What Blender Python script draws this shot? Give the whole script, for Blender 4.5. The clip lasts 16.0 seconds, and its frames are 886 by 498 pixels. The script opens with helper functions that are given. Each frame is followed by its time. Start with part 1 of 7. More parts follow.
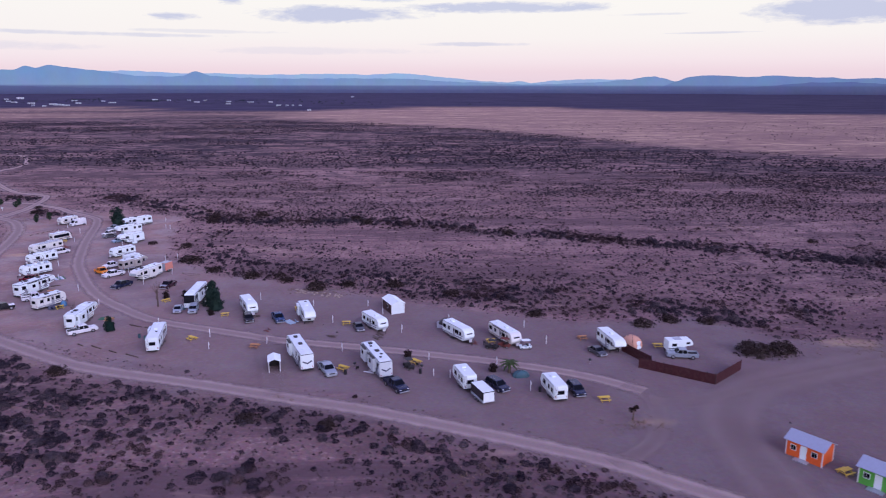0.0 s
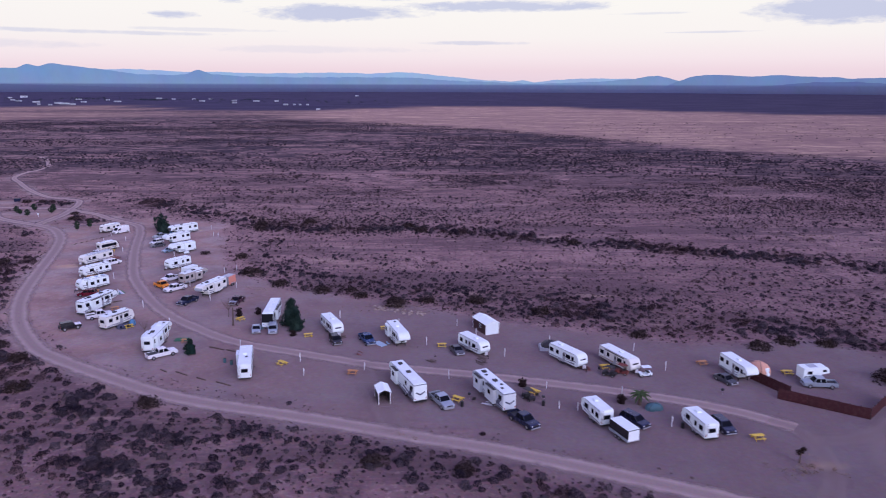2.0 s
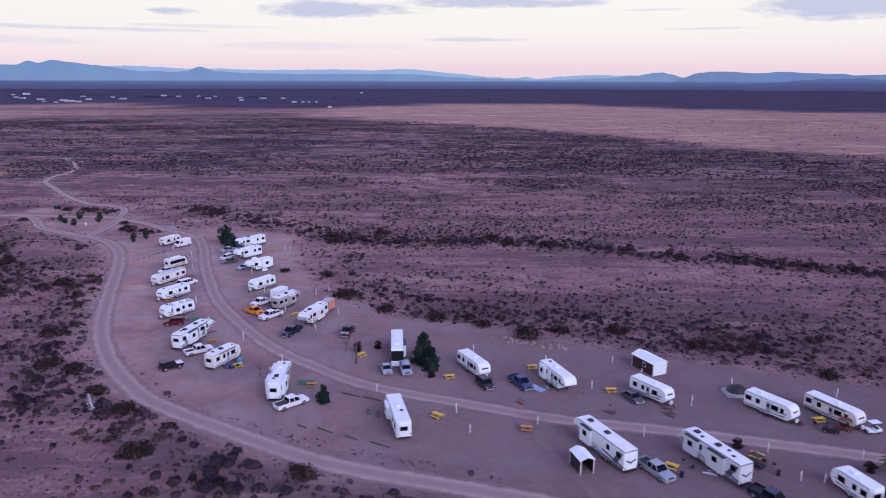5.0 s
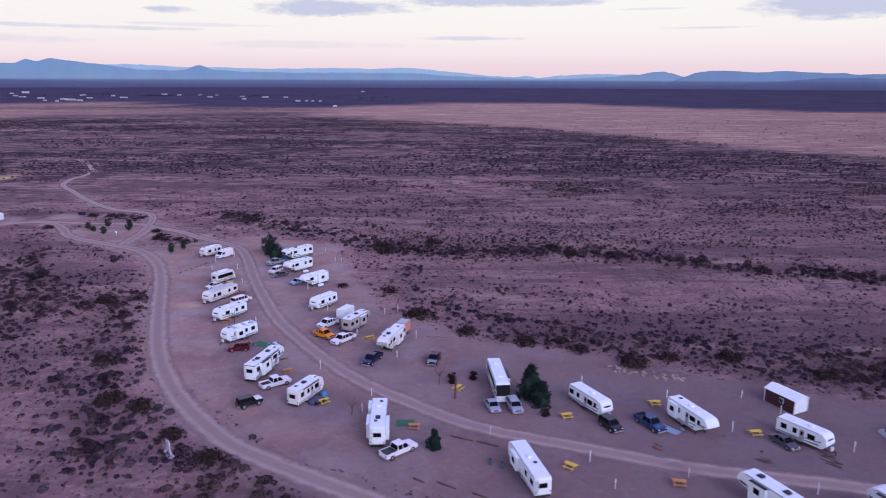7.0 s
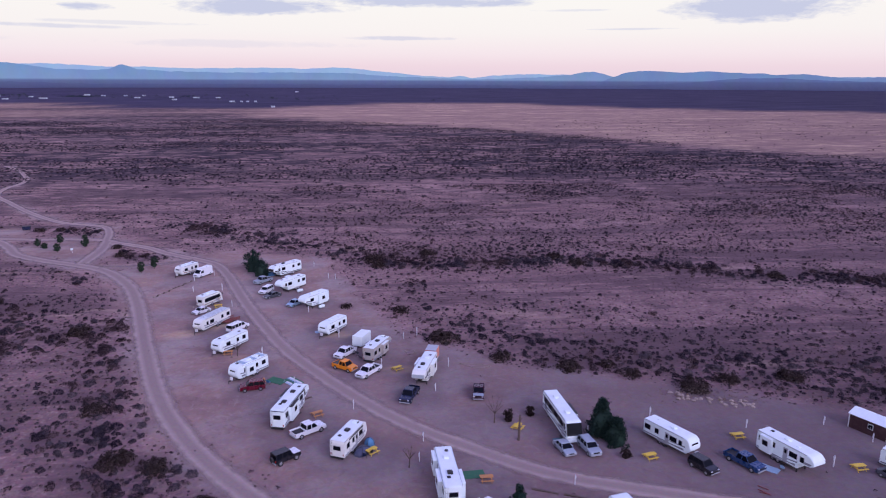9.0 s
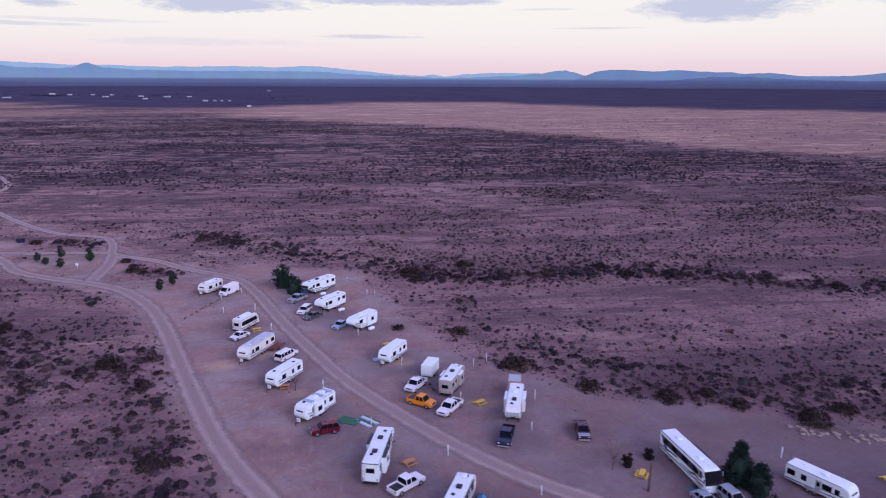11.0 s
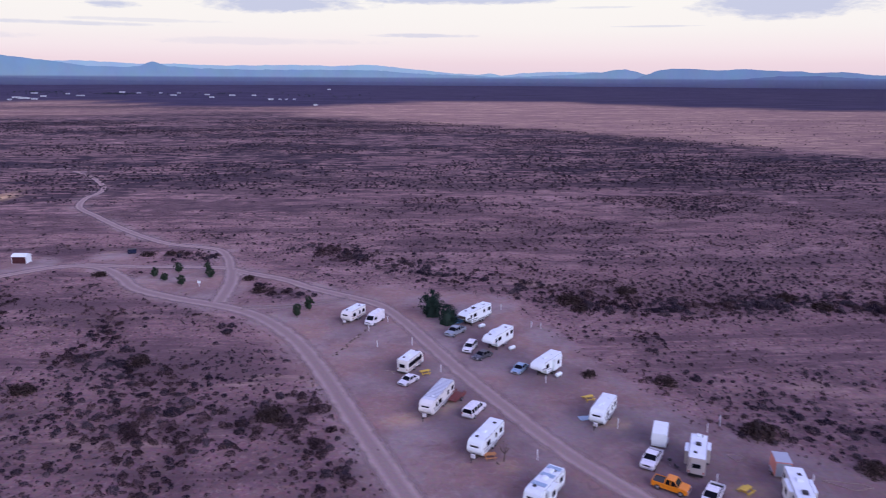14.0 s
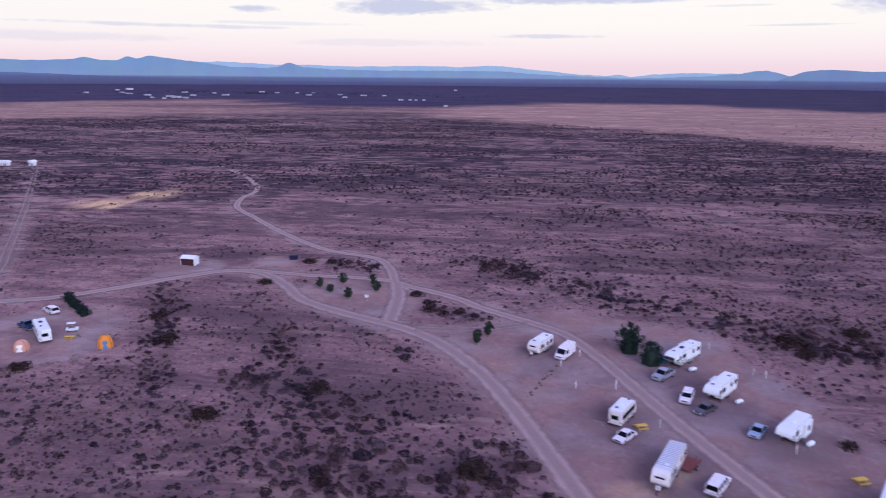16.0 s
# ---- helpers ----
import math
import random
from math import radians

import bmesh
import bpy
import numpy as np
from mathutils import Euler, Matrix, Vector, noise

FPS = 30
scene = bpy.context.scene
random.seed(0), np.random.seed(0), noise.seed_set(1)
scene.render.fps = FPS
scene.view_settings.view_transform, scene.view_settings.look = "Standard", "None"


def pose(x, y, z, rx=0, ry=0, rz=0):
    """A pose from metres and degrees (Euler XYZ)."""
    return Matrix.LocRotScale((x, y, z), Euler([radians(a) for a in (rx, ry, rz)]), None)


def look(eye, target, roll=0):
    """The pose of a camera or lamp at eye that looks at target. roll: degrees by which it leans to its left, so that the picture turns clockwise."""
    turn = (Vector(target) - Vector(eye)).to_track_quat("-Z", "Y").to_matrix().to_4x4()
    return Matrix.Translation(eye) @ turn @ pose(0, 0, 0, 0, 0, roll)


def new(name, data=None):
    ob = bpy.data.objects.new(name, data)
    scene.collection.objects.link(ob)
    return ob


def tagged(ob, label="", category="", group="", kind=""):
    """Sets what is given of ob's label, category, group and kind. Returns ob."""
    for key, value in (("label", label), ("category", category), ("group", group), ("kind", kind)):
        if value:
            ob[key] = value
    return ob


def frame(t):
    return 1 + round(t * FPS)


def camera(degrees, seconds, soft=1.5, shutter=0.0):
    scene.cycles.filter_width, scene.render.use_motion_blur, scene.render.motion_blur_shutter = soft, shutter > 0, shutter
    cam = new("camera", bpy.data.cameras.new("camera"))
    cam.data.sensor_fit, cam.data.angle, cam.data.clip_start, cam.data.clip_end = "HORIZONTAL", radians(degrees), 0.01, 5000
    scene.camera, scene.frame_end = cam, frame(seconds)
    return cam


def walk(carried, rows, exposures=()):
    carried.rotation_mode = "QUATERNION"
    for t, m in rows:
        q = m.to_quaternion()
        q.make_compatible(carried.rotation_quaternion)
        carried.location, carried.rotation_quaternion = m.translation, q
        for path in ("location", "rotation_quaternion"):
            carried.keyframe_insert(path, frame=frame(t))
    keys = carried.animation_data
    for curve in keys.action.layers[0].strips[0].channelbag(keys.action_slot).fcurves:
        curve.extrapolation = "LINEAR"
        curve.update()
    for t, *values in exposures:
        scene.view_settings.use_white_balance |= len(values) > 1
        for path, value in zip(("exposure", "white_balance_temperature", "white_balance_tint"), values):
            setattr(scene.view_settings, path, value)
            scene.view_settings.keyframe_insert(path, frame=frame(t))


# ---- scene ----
cam = camera(64.4, 16.0, soft=1.05, shutter=0.5)
METRES, EYE, TILT, LEAN, TURN = 195.2, 51.3, 0.0, 0.0, 0.0
ROWS = [
    (0.0, 0.0, 0.0, 0.0, 0.02, -13.08, -0.07),
    (0.5, -0.0262, 0.0119, 0.0019, 0.04, -13.08, -0.11),
    (1.0, -0.0539, 0.0257, 0.0037, 0.06, -13.08, -0.14),
    (1.5, -0.0812, 0.0405, 0.0052, 0.04, -13.1, -0.16),
    (2.0, -0.1082, 0.0564, 0.0063, 0.01, -13.17, -0.17),
    (2.5, -0.1348, 0.0729, 0.0073, -0.0, -13.22, -0.18),
    (3.0, -0.1609, 0.0904, 0.0083, -0.02, -13.26, -0.18),
    (3.5, -0.1867, 0.1083, 0.0091, -0.03, -13.3, -0.18),
    (4.0, -0.2123, 0.1264, 0.0098, -0.07, -13.35, -0.17),
    (4.5, -0.2376, 0.1453, 0.0104, -0.1, -13.4, -0.16),
    (5.0, -0.2627, 0.1642, 0.0112, -0.1, -13.43, -0.16),
    (7.5, -0.3865, 0.2633, 0.0124, -0.52, -13.53, -0.28),
    (8.0, -0.4104, 0.2836, 0.0122, -1.53, -13.53, -0.28),
    (8.5, -0.434, 0.3044, 0.0121, -3.81, -13.51, -0.25),
    (11.0, -0.5503, 0.411, 0.0136, -8.15, -13.6, -0.25),
    (11.5, -0.572, 0.4333, 0.0139, -8.13, -13.63, -0.25),
    (12.0, -0.5935, 0.4559, 0.0141, -8.12, -13.64, -0.24),
    (12.5, -0.6147, 0.4787, 0.0144, -8.07, -13.65, -0.25),
    (13.0, -0.6359, 0.5017, 0.0147, -7.57, -13.66, -0.25),
    (13.5, -0.6569, 0.5246, 0.0149, -6.15, -13.68, -0.29),
    (14.0, -0.6779, 0.5477, 0.0155, -3.97, -13.71, -0.32),
    (14.5, -0.6971, 0.5689, 0.0158, -1.95, -13.71, -0.35),
    (15.0, -0.7191, 0.5933, 0.0163, 0.54, -13.72, -0.37),
    (15.5, -0.7392, 0.6142, 0.0165, 2.76, -13.72, -0.41),
    (16.0, -0.7619, 0.6375, 0.0167, 5.73, -13.7, -0.47),
]
walk(cam, [(t, pose(0, 0, EYE, TILT, LEAN, TURN) @ pose(METRES * x, METRES * y, METRES * z, 90 + pitch, roll, yaw)) for t, x, y, z, yaw, pitch, roll in ROWS], [(0.0, 0.0), (9.0, 0.0), (12.5, -0.05), (14.0, 0.0), (16.0, 0.06)])

# ---------------------------------------------------------------- world, sun
def link(nt, a, b):
    nt.links.new(a, b)


def math_node(nt, op, a, b=None, c=None, clamp=False):
    n = nt.nodes.new("ShaderNodeMath")
    n.operation, n.use_clamp = op, clamp
    for i, s in enumerate((a, b, c)):
        if s is None:
            continue
        if isinstance(s, (int, float)):
            n.inputs[i].default_value = s
        else:
            nt.links.new(s, n.inputs[i])
    return n.outputs[0]


def mix_col(nt, fac, a, b, mode="MIX"):
    n = nt.nodes.new("ShaderNodeMix")
    n.data_type, n.blend_type = "RGBA", mode
    for i, s in ((0, fac), (6, a), (7, b)):
        if isinstance(s, (int, float)):
            n.inputs[i].default_value = s
        elif isinstance(s, tuple):
            n.inputs[i].default_value = (*s[:3], 1)
        else:
            nt.links.new(s, n.inputs[i])
    return n.outputs[2]


def ramp(nt, fac, stops):
    n = nt.nodes.new("ShaderNodeValToRGB")
    el = n.color_ramp.elements
    while len(el) < len(stops):
        el.new(0.5)
    for e, (p, c) in zip(el, stops):
        e.position = p
        e.color = (*c, 1) if isinstance(c, tuple) else (c, c, c, 1)
    nt.links.new(fac, n.inputs[0])
    return n.outputs[0]


def noise_tex(nt, vec, scale, detail=4.0, rough=0.55, distort=0.0):
    n = nt.nodes.new("ShaderNodeTexNoise")
    n.inputs["Scale"].default_value, n.inputs["Detail"].default_value = scale, detail
    n.inputs["Roughness"].default_value, n.inputs["Distortion"].default_value = rough, distort
    if vec is not None:
        nt.links.new(vec, n.inputs["Vector"])
    return n


SKY_STRENGTH = 1.0
world = bpy.data.worlds.new("dusk_sky")
scene.world = world
world.use_nodes = True
nt = world.node_tree
nt.nodes.clear()
tc = nt.nodes.new("ShaderNodeTexCoord")
sep = nt.nodes.new("ShaderNodeSeparateXYZ")
link(nt, tc.outputs["Generated"], sep.inputs[0])
elev = math_node(nt, "MULTIPLY", math_node(nt, "ARCSINE", sep.outputs[2]), 57.29578)
azim = math_node(nt, "MULTIPLY", math_node(nt, "ARCTAN2", math_node(nt, "MULTIPLY", sep.outputs[0], -1.0), sep.outputs[1]), 57.29578)
# gradient by elevation: pink belt, cream glow, violet-blue dome
sky_col = ramp(nt, math_node(nt, "DIVIDE", elev, 90.0, clamp=True), [
    (0.0, (0.80, 0.64, 0.75)), (0.012, (0.84, 0.68, 0.77)), (0.022, (0.88, 0.77, 0.84)), (0.04, (0.90, 0.86, 0.88)),
    (0.08, (0.925, 0.905, 0.89)), (0.16, (0.83, 0.81, 1.20)), (0.40, (0.43, 0.43, 1.02)), (1.0, (0.34, 0.345, 0.95))])
flat = nt.nodes.new("ShaderNodeCombineXYZ")
link(nt, azim, flat.inputs[0])
link(nt, math_node(nt, "MULTIPLY", elev, 4.0), flat.inputs[1])
cn = noise_tex(nt, flat.outputs[0], 0.16, 5.0, 0.6, 0.4)
# streaky clouds: (azimuth, elevation, half width, half height, density)
CLOUDS = [(8.6, 5.35, 7.5, 0.62, 1.0), (-4.5, 5.85, 8.5, 0.42, 0.95), (-29.0, 5.05, 6.5, 0.95, 1.0), (-42.0, 5.6, 6.0, 0.6, 0.9), (20.0, 4.9, 1.8, 0.30, 0.9),
          (27.0, 3.55, 9.0, 0.16, 0.55), (-2.5, 3.15, 4.6, 0.16, 0.6), (16.0, 6.3, 1.2, 0.55, 0.9), (4.0, 6.6, 3.0, 0.4, 0.9), (18.0, 3.9, 6.0, 0.14, 0.35), (-20.0, 3.8, 3.5, 0.08, 0.5), (34.0, 2.6, 9.0, 0.35, 0.3), (10.0, 2.6, 9.0, 0.3, 0.25), (-16.0, 5.2, 3.0, 0.1, 0.4),
          (60.0, 6.0, 12.0, 1.0, 0.8), (-70.0, 7.0, 14.0, 1.2, 0.8)]
cover = None
shreds = noise_tex(nt, flat.outputs[0], 0.7, 6.0, 0.68, 0.6)
wob = math_node(nt, "ADD", math_node(nt, "MULTIPLY", math_node(nt, "SUBTRACT", cn.outputs["Fac"], 0.5), 2.6), math_node(nt, "MULTIPLY", math_node(nt, "SUBTRACT", shreds.outputs["Fac"], 0.5), 2.0))
for ca, ce, cw, ch, cd in CLOUDS:
    da = math_node(nt, "DIVIDE", math_node(nt, "SUBTRACT", azim, ca), cw)
    de = math_node(nt, "DIVIDE", math_node(nt, "SUBTRACT", elev, ce), ch)
    rr = math_node(nt, "ADD", math_node(nt, "MULTIPLY", da, da), math_node(nt, "MULTIPLY", de, de))
    dens = math_node(nt, "MULTIPLY", math_node(nt, "SUBTRACT", math_node(nt, "ADD", wob, 1.15), rr), 1.1 * cd, clamp=True)
    dens = math_node(nt, "MINIMUM", dens, cd)
    cover = dens if cover is None else math_node(nt, "MAXIMUM", cover, dens)
sky_col = mix_col(nt, math_node(nt, "MULTIPLY", cover, 0.9), sky_col, (0.50, 0.54, 0.76))
# broken cloud overhead
high = noise_tex(nt, tc.outputs["Generated"], 3.0, 5.0, 0.6)
sky_col = mix_col(nt, math_node(nt, "MULTIPLY", math_node(nt, "MULTIPLY", math_node(nt, "SUBTRACT", high.outputs["Fac"], 0.5, clamp=True), 2.0), math_node(nt, "DIVIDE", math_node(nt, "SUBTRACT", elev, 8.0), 20.0, clamp=True)), sky_col, (0.60, 0.52, 0.64))
nishita = nt.nodes.new("ShaderNodeTexSky")
nishita.sky_type, nishita.sun_disc = "NISHITA", False
nishita.sun_elevation, nishita.sun_rotation = radians(2.0), radians(190.0)
bg1, bg2, add, wout = (nt.nodes.new(k) for k in ("ShaderNodeBackground", "ShaderNodeBackground", "ShaderNodeAddShader", "ShaderNodeOutputWorld"))
link(nt, sky_col, bg1.inputs[0])
bg1.inputs[1].default_value = SKY_STRENGTH
link(nt, nishita.outputs[0], bg2.inputs[0])
bg2.inputs[1].default_value = 0.02
link(nt, bg1.outputs[0], add.inputs[0])
link(nt, bg2.outputs[0], add.inputs[1])
link(nt, add.outputs[0], wout.inputs[0])

sun_data = bpy.data.lights.new("afterglow", "SUN")
sun_data.energy, sun_data.angle, sun_data.color = 1.85, radians(45), (0.84, 0.79, 1.15)
sun = new("afterglow", sun_data)
sun.matrix_world = look((0, 0, 60), (-20, 28, 45))


# ---------------------------------------------------------------- materials
def material(name):
    m = bpy.data.materials.new(name)
    m.use_nodes = True
    t = m.node_tree
    return m, t, t.nodes["Principled BSDF"]


def paint(name, col, rough=0.5, metal=0.0, wear=0.12, scale=1.6, bump=0.0, dirt=(0.30, 0.20, 0.17), vary=0.0):
    """Painted or plain surface with blotches, fine grain and dust."""
    m, t, b = material(name)
    co = t.nodes.new("ShaderNodeTexCoord").outputs["Object"]
    big = noise_tex(t, co, scale, 5.0, 0.62)
    fine = noise_tex(t, co, scale * 11, 3.0, 0.6)
    c = mix_col(t, ramp(t, big.outputs["Fac"], [(0.45, 0.0), (0.75, wear)]), col, dirt)
    c = mix_col(t, 0.16, c, fine.outputs["Color"], "OVERLAY")
    if vary:
        info = t.nodes.new("ShaderNodeObjectInfo")
        c = mix_col(t, math_node(t, "MULTIPLY", info.outputs["Random"], vary), c, tuple(0.55 * v for v in col))
    link(t, c, b.inputs["Base Color"])
    r = t.nodes.new("ShaderNodeMapRange")
    link(t, big.outputs["Fac"], r.inputs[0])
    r.inputs[3].default_value, r.inputs[4].default_value = max(0.05, rough - 0.1), min(1.0, rough + 0.15)
    link(t, r.outputs[0], b.inputs["Roughness"])
    b.inputs["Metallic"].default_value = metal
    if bump:
        bp = t.nodes.new("ShaderNodeBump")
        bp.inputs["Strength"].default_value, bp.inputs["Distance"].default_value = bump, 0.02
        link(t, fine.outputs["Fac"], bp.inputs["Height"])
        link(t, bp.outputs[0], b.inputs["Normal"])
    return m


def foliage(name, dark, light, dry=None, dry_amount=0.0, lace=0.0, grain=8.0, mid=None):
    m, t, b = material(name)
    geo = t.nodes.new("ShaderNodeNewGeometry")
    co = t.nodes.new("ShaderNodeTexCoord").outputs["Object"]
    c = ramp(t, geo.outputs["Random Per Island"], [(0.0, dark), (1.0, light)] if mid is None else [(0.0, dark), (0.5, mid), (1.0, light)])
    patch = noise_tex(t, co, 0.09, 4.0, 0.6)
    if dry:
        c = mix_col(t, ramp(t, patch.outputs["Fac"], [(0.5, 0.0), (0.66, dry_amount)]), c, dry)
    fine = noise_tex(t, co, 6.0, 2.0)
    c = mix_col(t, 0.3, c, fine.outputs["Color"], "OVERLAY")
    link(t, c, b.inputs["Base Color"])
    if lace:
        gaps = noise_tex(t, co, grain, 3.0, 0.7)
        link(t, ramp(t, gaps.outputs["Fac"], [(lace - 0.015, 0.0), (lace + 0.015, 1.0)]), b.inputs["Alpha"])
    b.inputs["Roughness"].default_value = 0.85
    b.inputs["Specular IOR Level"].default_value = 0.03
    return m


WHITE = paint("white_fibreglass", (0.77, 0.86, 0.86), 0.38, wear=0.06)
OFFWHITE = paint("cream_aluminium_siding", (0.74, 0.75, 0.71), 0.42, wear=0.12)
BEIGE = paint("beige_siding", (0.42, 0.39, 0.36), 0.45, wear=0.14)
GREYWALL = paint("light_grey_fibreglass", (0.62, 0.68, 0.71), 0.4, wear=0.10)
ROOF_WHITE = paint("white_roof_membrane", (0.79, 0.87, 0.88), 0.6, wear=0.12, scale=0.8)
ROOF_GREY = paint("galvanised_sheet", (0.42, 0.46, 0.52), 0.4, 0.5, wear=0.12)
VENT_DARK = paint("smoked_plastic", (0.012, 0.012, 0.015), 0.5)
GLASS = paint("tinted_glass", (0.006, 0.007, 0.011), 0.15, wear=0.0)
GLASS.node_tree.nodes["Principled BSDF"].inputs["Specular IOR Level"].default_value = 0.08
RUBBER = paint("tyre_rubber", (0.02, 0.02, 0.022), 0.85)
CHASSIS = paint("black_steel_frame", (0.012, 0.012, 0.014), 0.6)
CHROME = paint("bright_metal", (0.6, 0.6, 0.62), 0.25, 0.9)
ALLOY = paint("alloy_rim", (0.42, 0.42, 0.44), 0.35, 0.7)
TRIM = paint("grey_trim", (0.33, 0.34, 0.37), 0.45)
NAVY = paint("navy_stripe", (0.05, 0.06, 0.11), 0.35)
GREYSTRIPE = paint("grey_stripe", (0.22, 0.23, 0.27), 0.4)
TANSTRIPE = paint("tan_stripe", (0.36, 0.26, 0.19), 0.45)
YELLOW = paint("yellow_paint", (0.75, 0.52, 0.05), 0.55, wear=0.25, bump=0.2, vary=0.25)
ORANGE_WOOD = paint("orange_brown_wood", (0.50, 0.22, 0.07), 0.6, wear=0.3, bump=0.3)
BARN_RED = paint("dark_red_boards", (0.04, 0.010, 0.014), 0.7, wear=0.15, bump=0.3)
FENCE_RED = paint("red_sheet_metal", (0.05, 0.004, 0.010), 0.55, wear=0.18, bump=0.1, vary=0.3)
CABIN_ORANGE = paint("orange_siding", (0.75, 0.12, 0.02), 0.6, wear=0.08)
CABIN_GREEN = paint("green_siding", (0.10, 0.42, 0.06), 0.6, wear=0.08)
CORAL = paint("coral_panel", (0.62, 0.24, 0.18), 0.6, wear=0.1)
TENT_PINK = paint("peach_canvas", (0.62, 0.33, 0.22), 0.8, wear=0.1, bump=0.2)
TENT_ORANGE = paint("orange_canvas", (0.75, 0.27, 0.03), 0.8, wear=0.08, bump=0.2)
TARP_BLUE = paint("blue_tarp", (0.06, 0.20, 0.36), 0.6, wear=0.1, bump=0.3)
TARP_GREEN = paint("green_mat", (0.02, 0.13, 0.06), 0.8, wear=0.15, bump=0.3)
TEAL = paint("teal_cover", (0.05, 0.13, 0.15), 0.7, bump=0.3)
WOOD = paint("weathered_timber", (0.09, 0.062, 0.05), 0.8, wear=0.3, bump=0.5)
BARK = paint("bark", (0.10, 0.07, 0.055), 0.9, wear=0.3, bump=0.6)
POST_WHITE = paint("white_pedestal", (0.66, 0.66, 0.68), 0.5, wear=0.2)
ROCK = paint("pale_rock", (0.36, 0.28, 0.23), 0.85, wear=0.3, bump=0.6, vary=0.5)
RED_LENS = paint("red_lens", (0.35, 0.01, 0.01), 0.2)
HEADLIGHT = paint("clear_lens", (0.6, 0.62, 0.66), 0.1)
CAR_WHITE = paint("white_car_paint", (0.76, 0.77, 0.79), 0.25, wear=0.06)
CAR_SILVER = paint("silver_car_paint", (0.33, 0.38, 0.43), 0.32, 0.2, wear=0.06)
CAR_GREY = paint("grey_car_paint", (0.08, 0.085, 0.10), 0.28, 0.2, wear=0.08)
CAR_BLACK = paint("black_car_paint", (0.012, 0.013, 0.018), 0.2, wear=0.06)
CAR_NAVY = paint("dark_blue_car_paint", (0.009, 0.016, 0.046), 0.22, wear=0.06)
CAR_BLUE = paint("blue_car_paint", (0.012, 0.045, 0.13), 0.25, wear=0.06)
CAR_SKY = paint("pale_blue_car_paint", (0.30, 0.44, 0.55), 0.28, 0.2, wear=0.05)
CAR_MAROON = paint("maroon_car_paint", (0.05, 0.016, 0.03), 0.25, wear=0.06)
CAR_RED = paint("red_car_paint", (0.12, 0.005, 0.020), 0.25, wear=0.05)
CAR_ORANGE = paint("orange_car_paint", (0.78, 0.25, 0.01), 0.3, wear=0.05)
RUST_RED = paint("rusty_red_steel", (0.17, 0.035, 0.03), 0.7, wear=0.2)
JUNIPER = foliage("juniper_needles", (0.008, 0.020, 0.017), (0.030, 0.052, 0.040))
SMALL_TREE = foliage("grey_green_leaves", (0.018, 0.032, 0.022), (0.05, 0.07, 0.045))
SCRUB = foliage("grey_green_scrub", (0.015, 0.011, 0.018), (0.086, 0.068, 0.075), (0.075, 0.056, 0.056), 0.35, 0.49, 9.0, (0.036, 0.028, 0.037))
BROWN_SCRUB = foliage("dormant_brown_scrub", (0.018, 0.011, 0.014), (0.096, 0.062, 0.062), (0.085, 0.053, 0.050), 0.35, 0.51, 7.0, (0.044, 0.028, 0.031))
TUFT = foliage("dry_tufts", (0.055, 0.038, 0.042), (0.155, 0.110, 0.106), lace=0.52, grain=12.0)
MESQUITE = foliage("dormant_mesquite", (0.016, 0.011, 0.011), (0.056, 0.038, 0.034))
HAZE_TWIGS = foliage("fine_twig_haze", (0.022, 0.015, 0.015), (0.062, 0.044, 0.038), lace=0.555, grain=4.5)
DRYGRASS = foliage("dry_grass", (0.16, 0.11, 0.085), (0.32, 0.23, 0.165))
PALM = foliage("palm_fronds", (0.03, 0.05, 0.02), (0.10, 0.13, 0.06))


# ---------------------------------------------------------------- mesh helpers
def finish(name, bm, mat):
    bmesh.ops.recalc_face_normals(bm, faces=bm.faces)
    me = bpy.data.meshes.new(name)
    bm.to_mesh(me)
    bm.free()
    me.materials.append(mat)
    return me


def part(name, bm, mat, parent, label="", at=None):
    ob = new(name, finish(name, bm, mat))
    ob.parent = parent
    if at is not None:
        ob.matrix_local = at
    if label:
        ob["label"] = label
    return ob


def thing(name, m, label, category, group="", kind=""):
    ob = new(name)
    ob.empty_display_size = 0.3
    ob.matrix_world = m
    return tagged(ob, label, category, group, kind)


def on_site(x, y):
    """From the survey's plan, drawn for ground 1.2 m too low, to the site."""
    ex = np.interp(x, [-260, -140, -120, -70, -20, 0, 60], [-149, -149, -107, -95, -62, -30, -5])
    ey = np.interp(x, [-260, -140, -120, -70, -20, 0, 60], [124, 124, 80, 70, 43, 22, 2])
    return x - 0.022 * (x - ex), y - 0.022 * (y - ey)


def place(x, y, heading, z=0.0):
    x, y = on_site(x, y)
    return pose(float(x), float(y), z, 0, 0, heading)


def box(x0, x1, y0, y1, z0, z1, bevel=0.0, bm=None):
    own = bmesh.new()
    vs = [own.verts.new((x, y, z)) for x in (x0, x1) for y in (y0, y1) for z in (z0, z1)]
    for q in ((0, 1, 3, 2), (4, 6, 7, 5), (0, 4, 5, 1), (2, 3, 7, 6), (0, 2, 6, 4), (1, 5, 7, 3)):
        own.faces.new([vs[i] for i in q])
    if bevel:
        bmesh.ops.bevel(own, geom=own.edges[:], offset=bevel, segments=2, affect="EDGES")
    return merge(own, bm)


def merge(own, bm):
    if bm is None:
        return own
    me = bpy.data.meshes.new("tmp")
    own.to_mesh(me)
    own.free()
    bm.from_mesh(me)
    bpy.data.meshes.remove(me)
    return bm


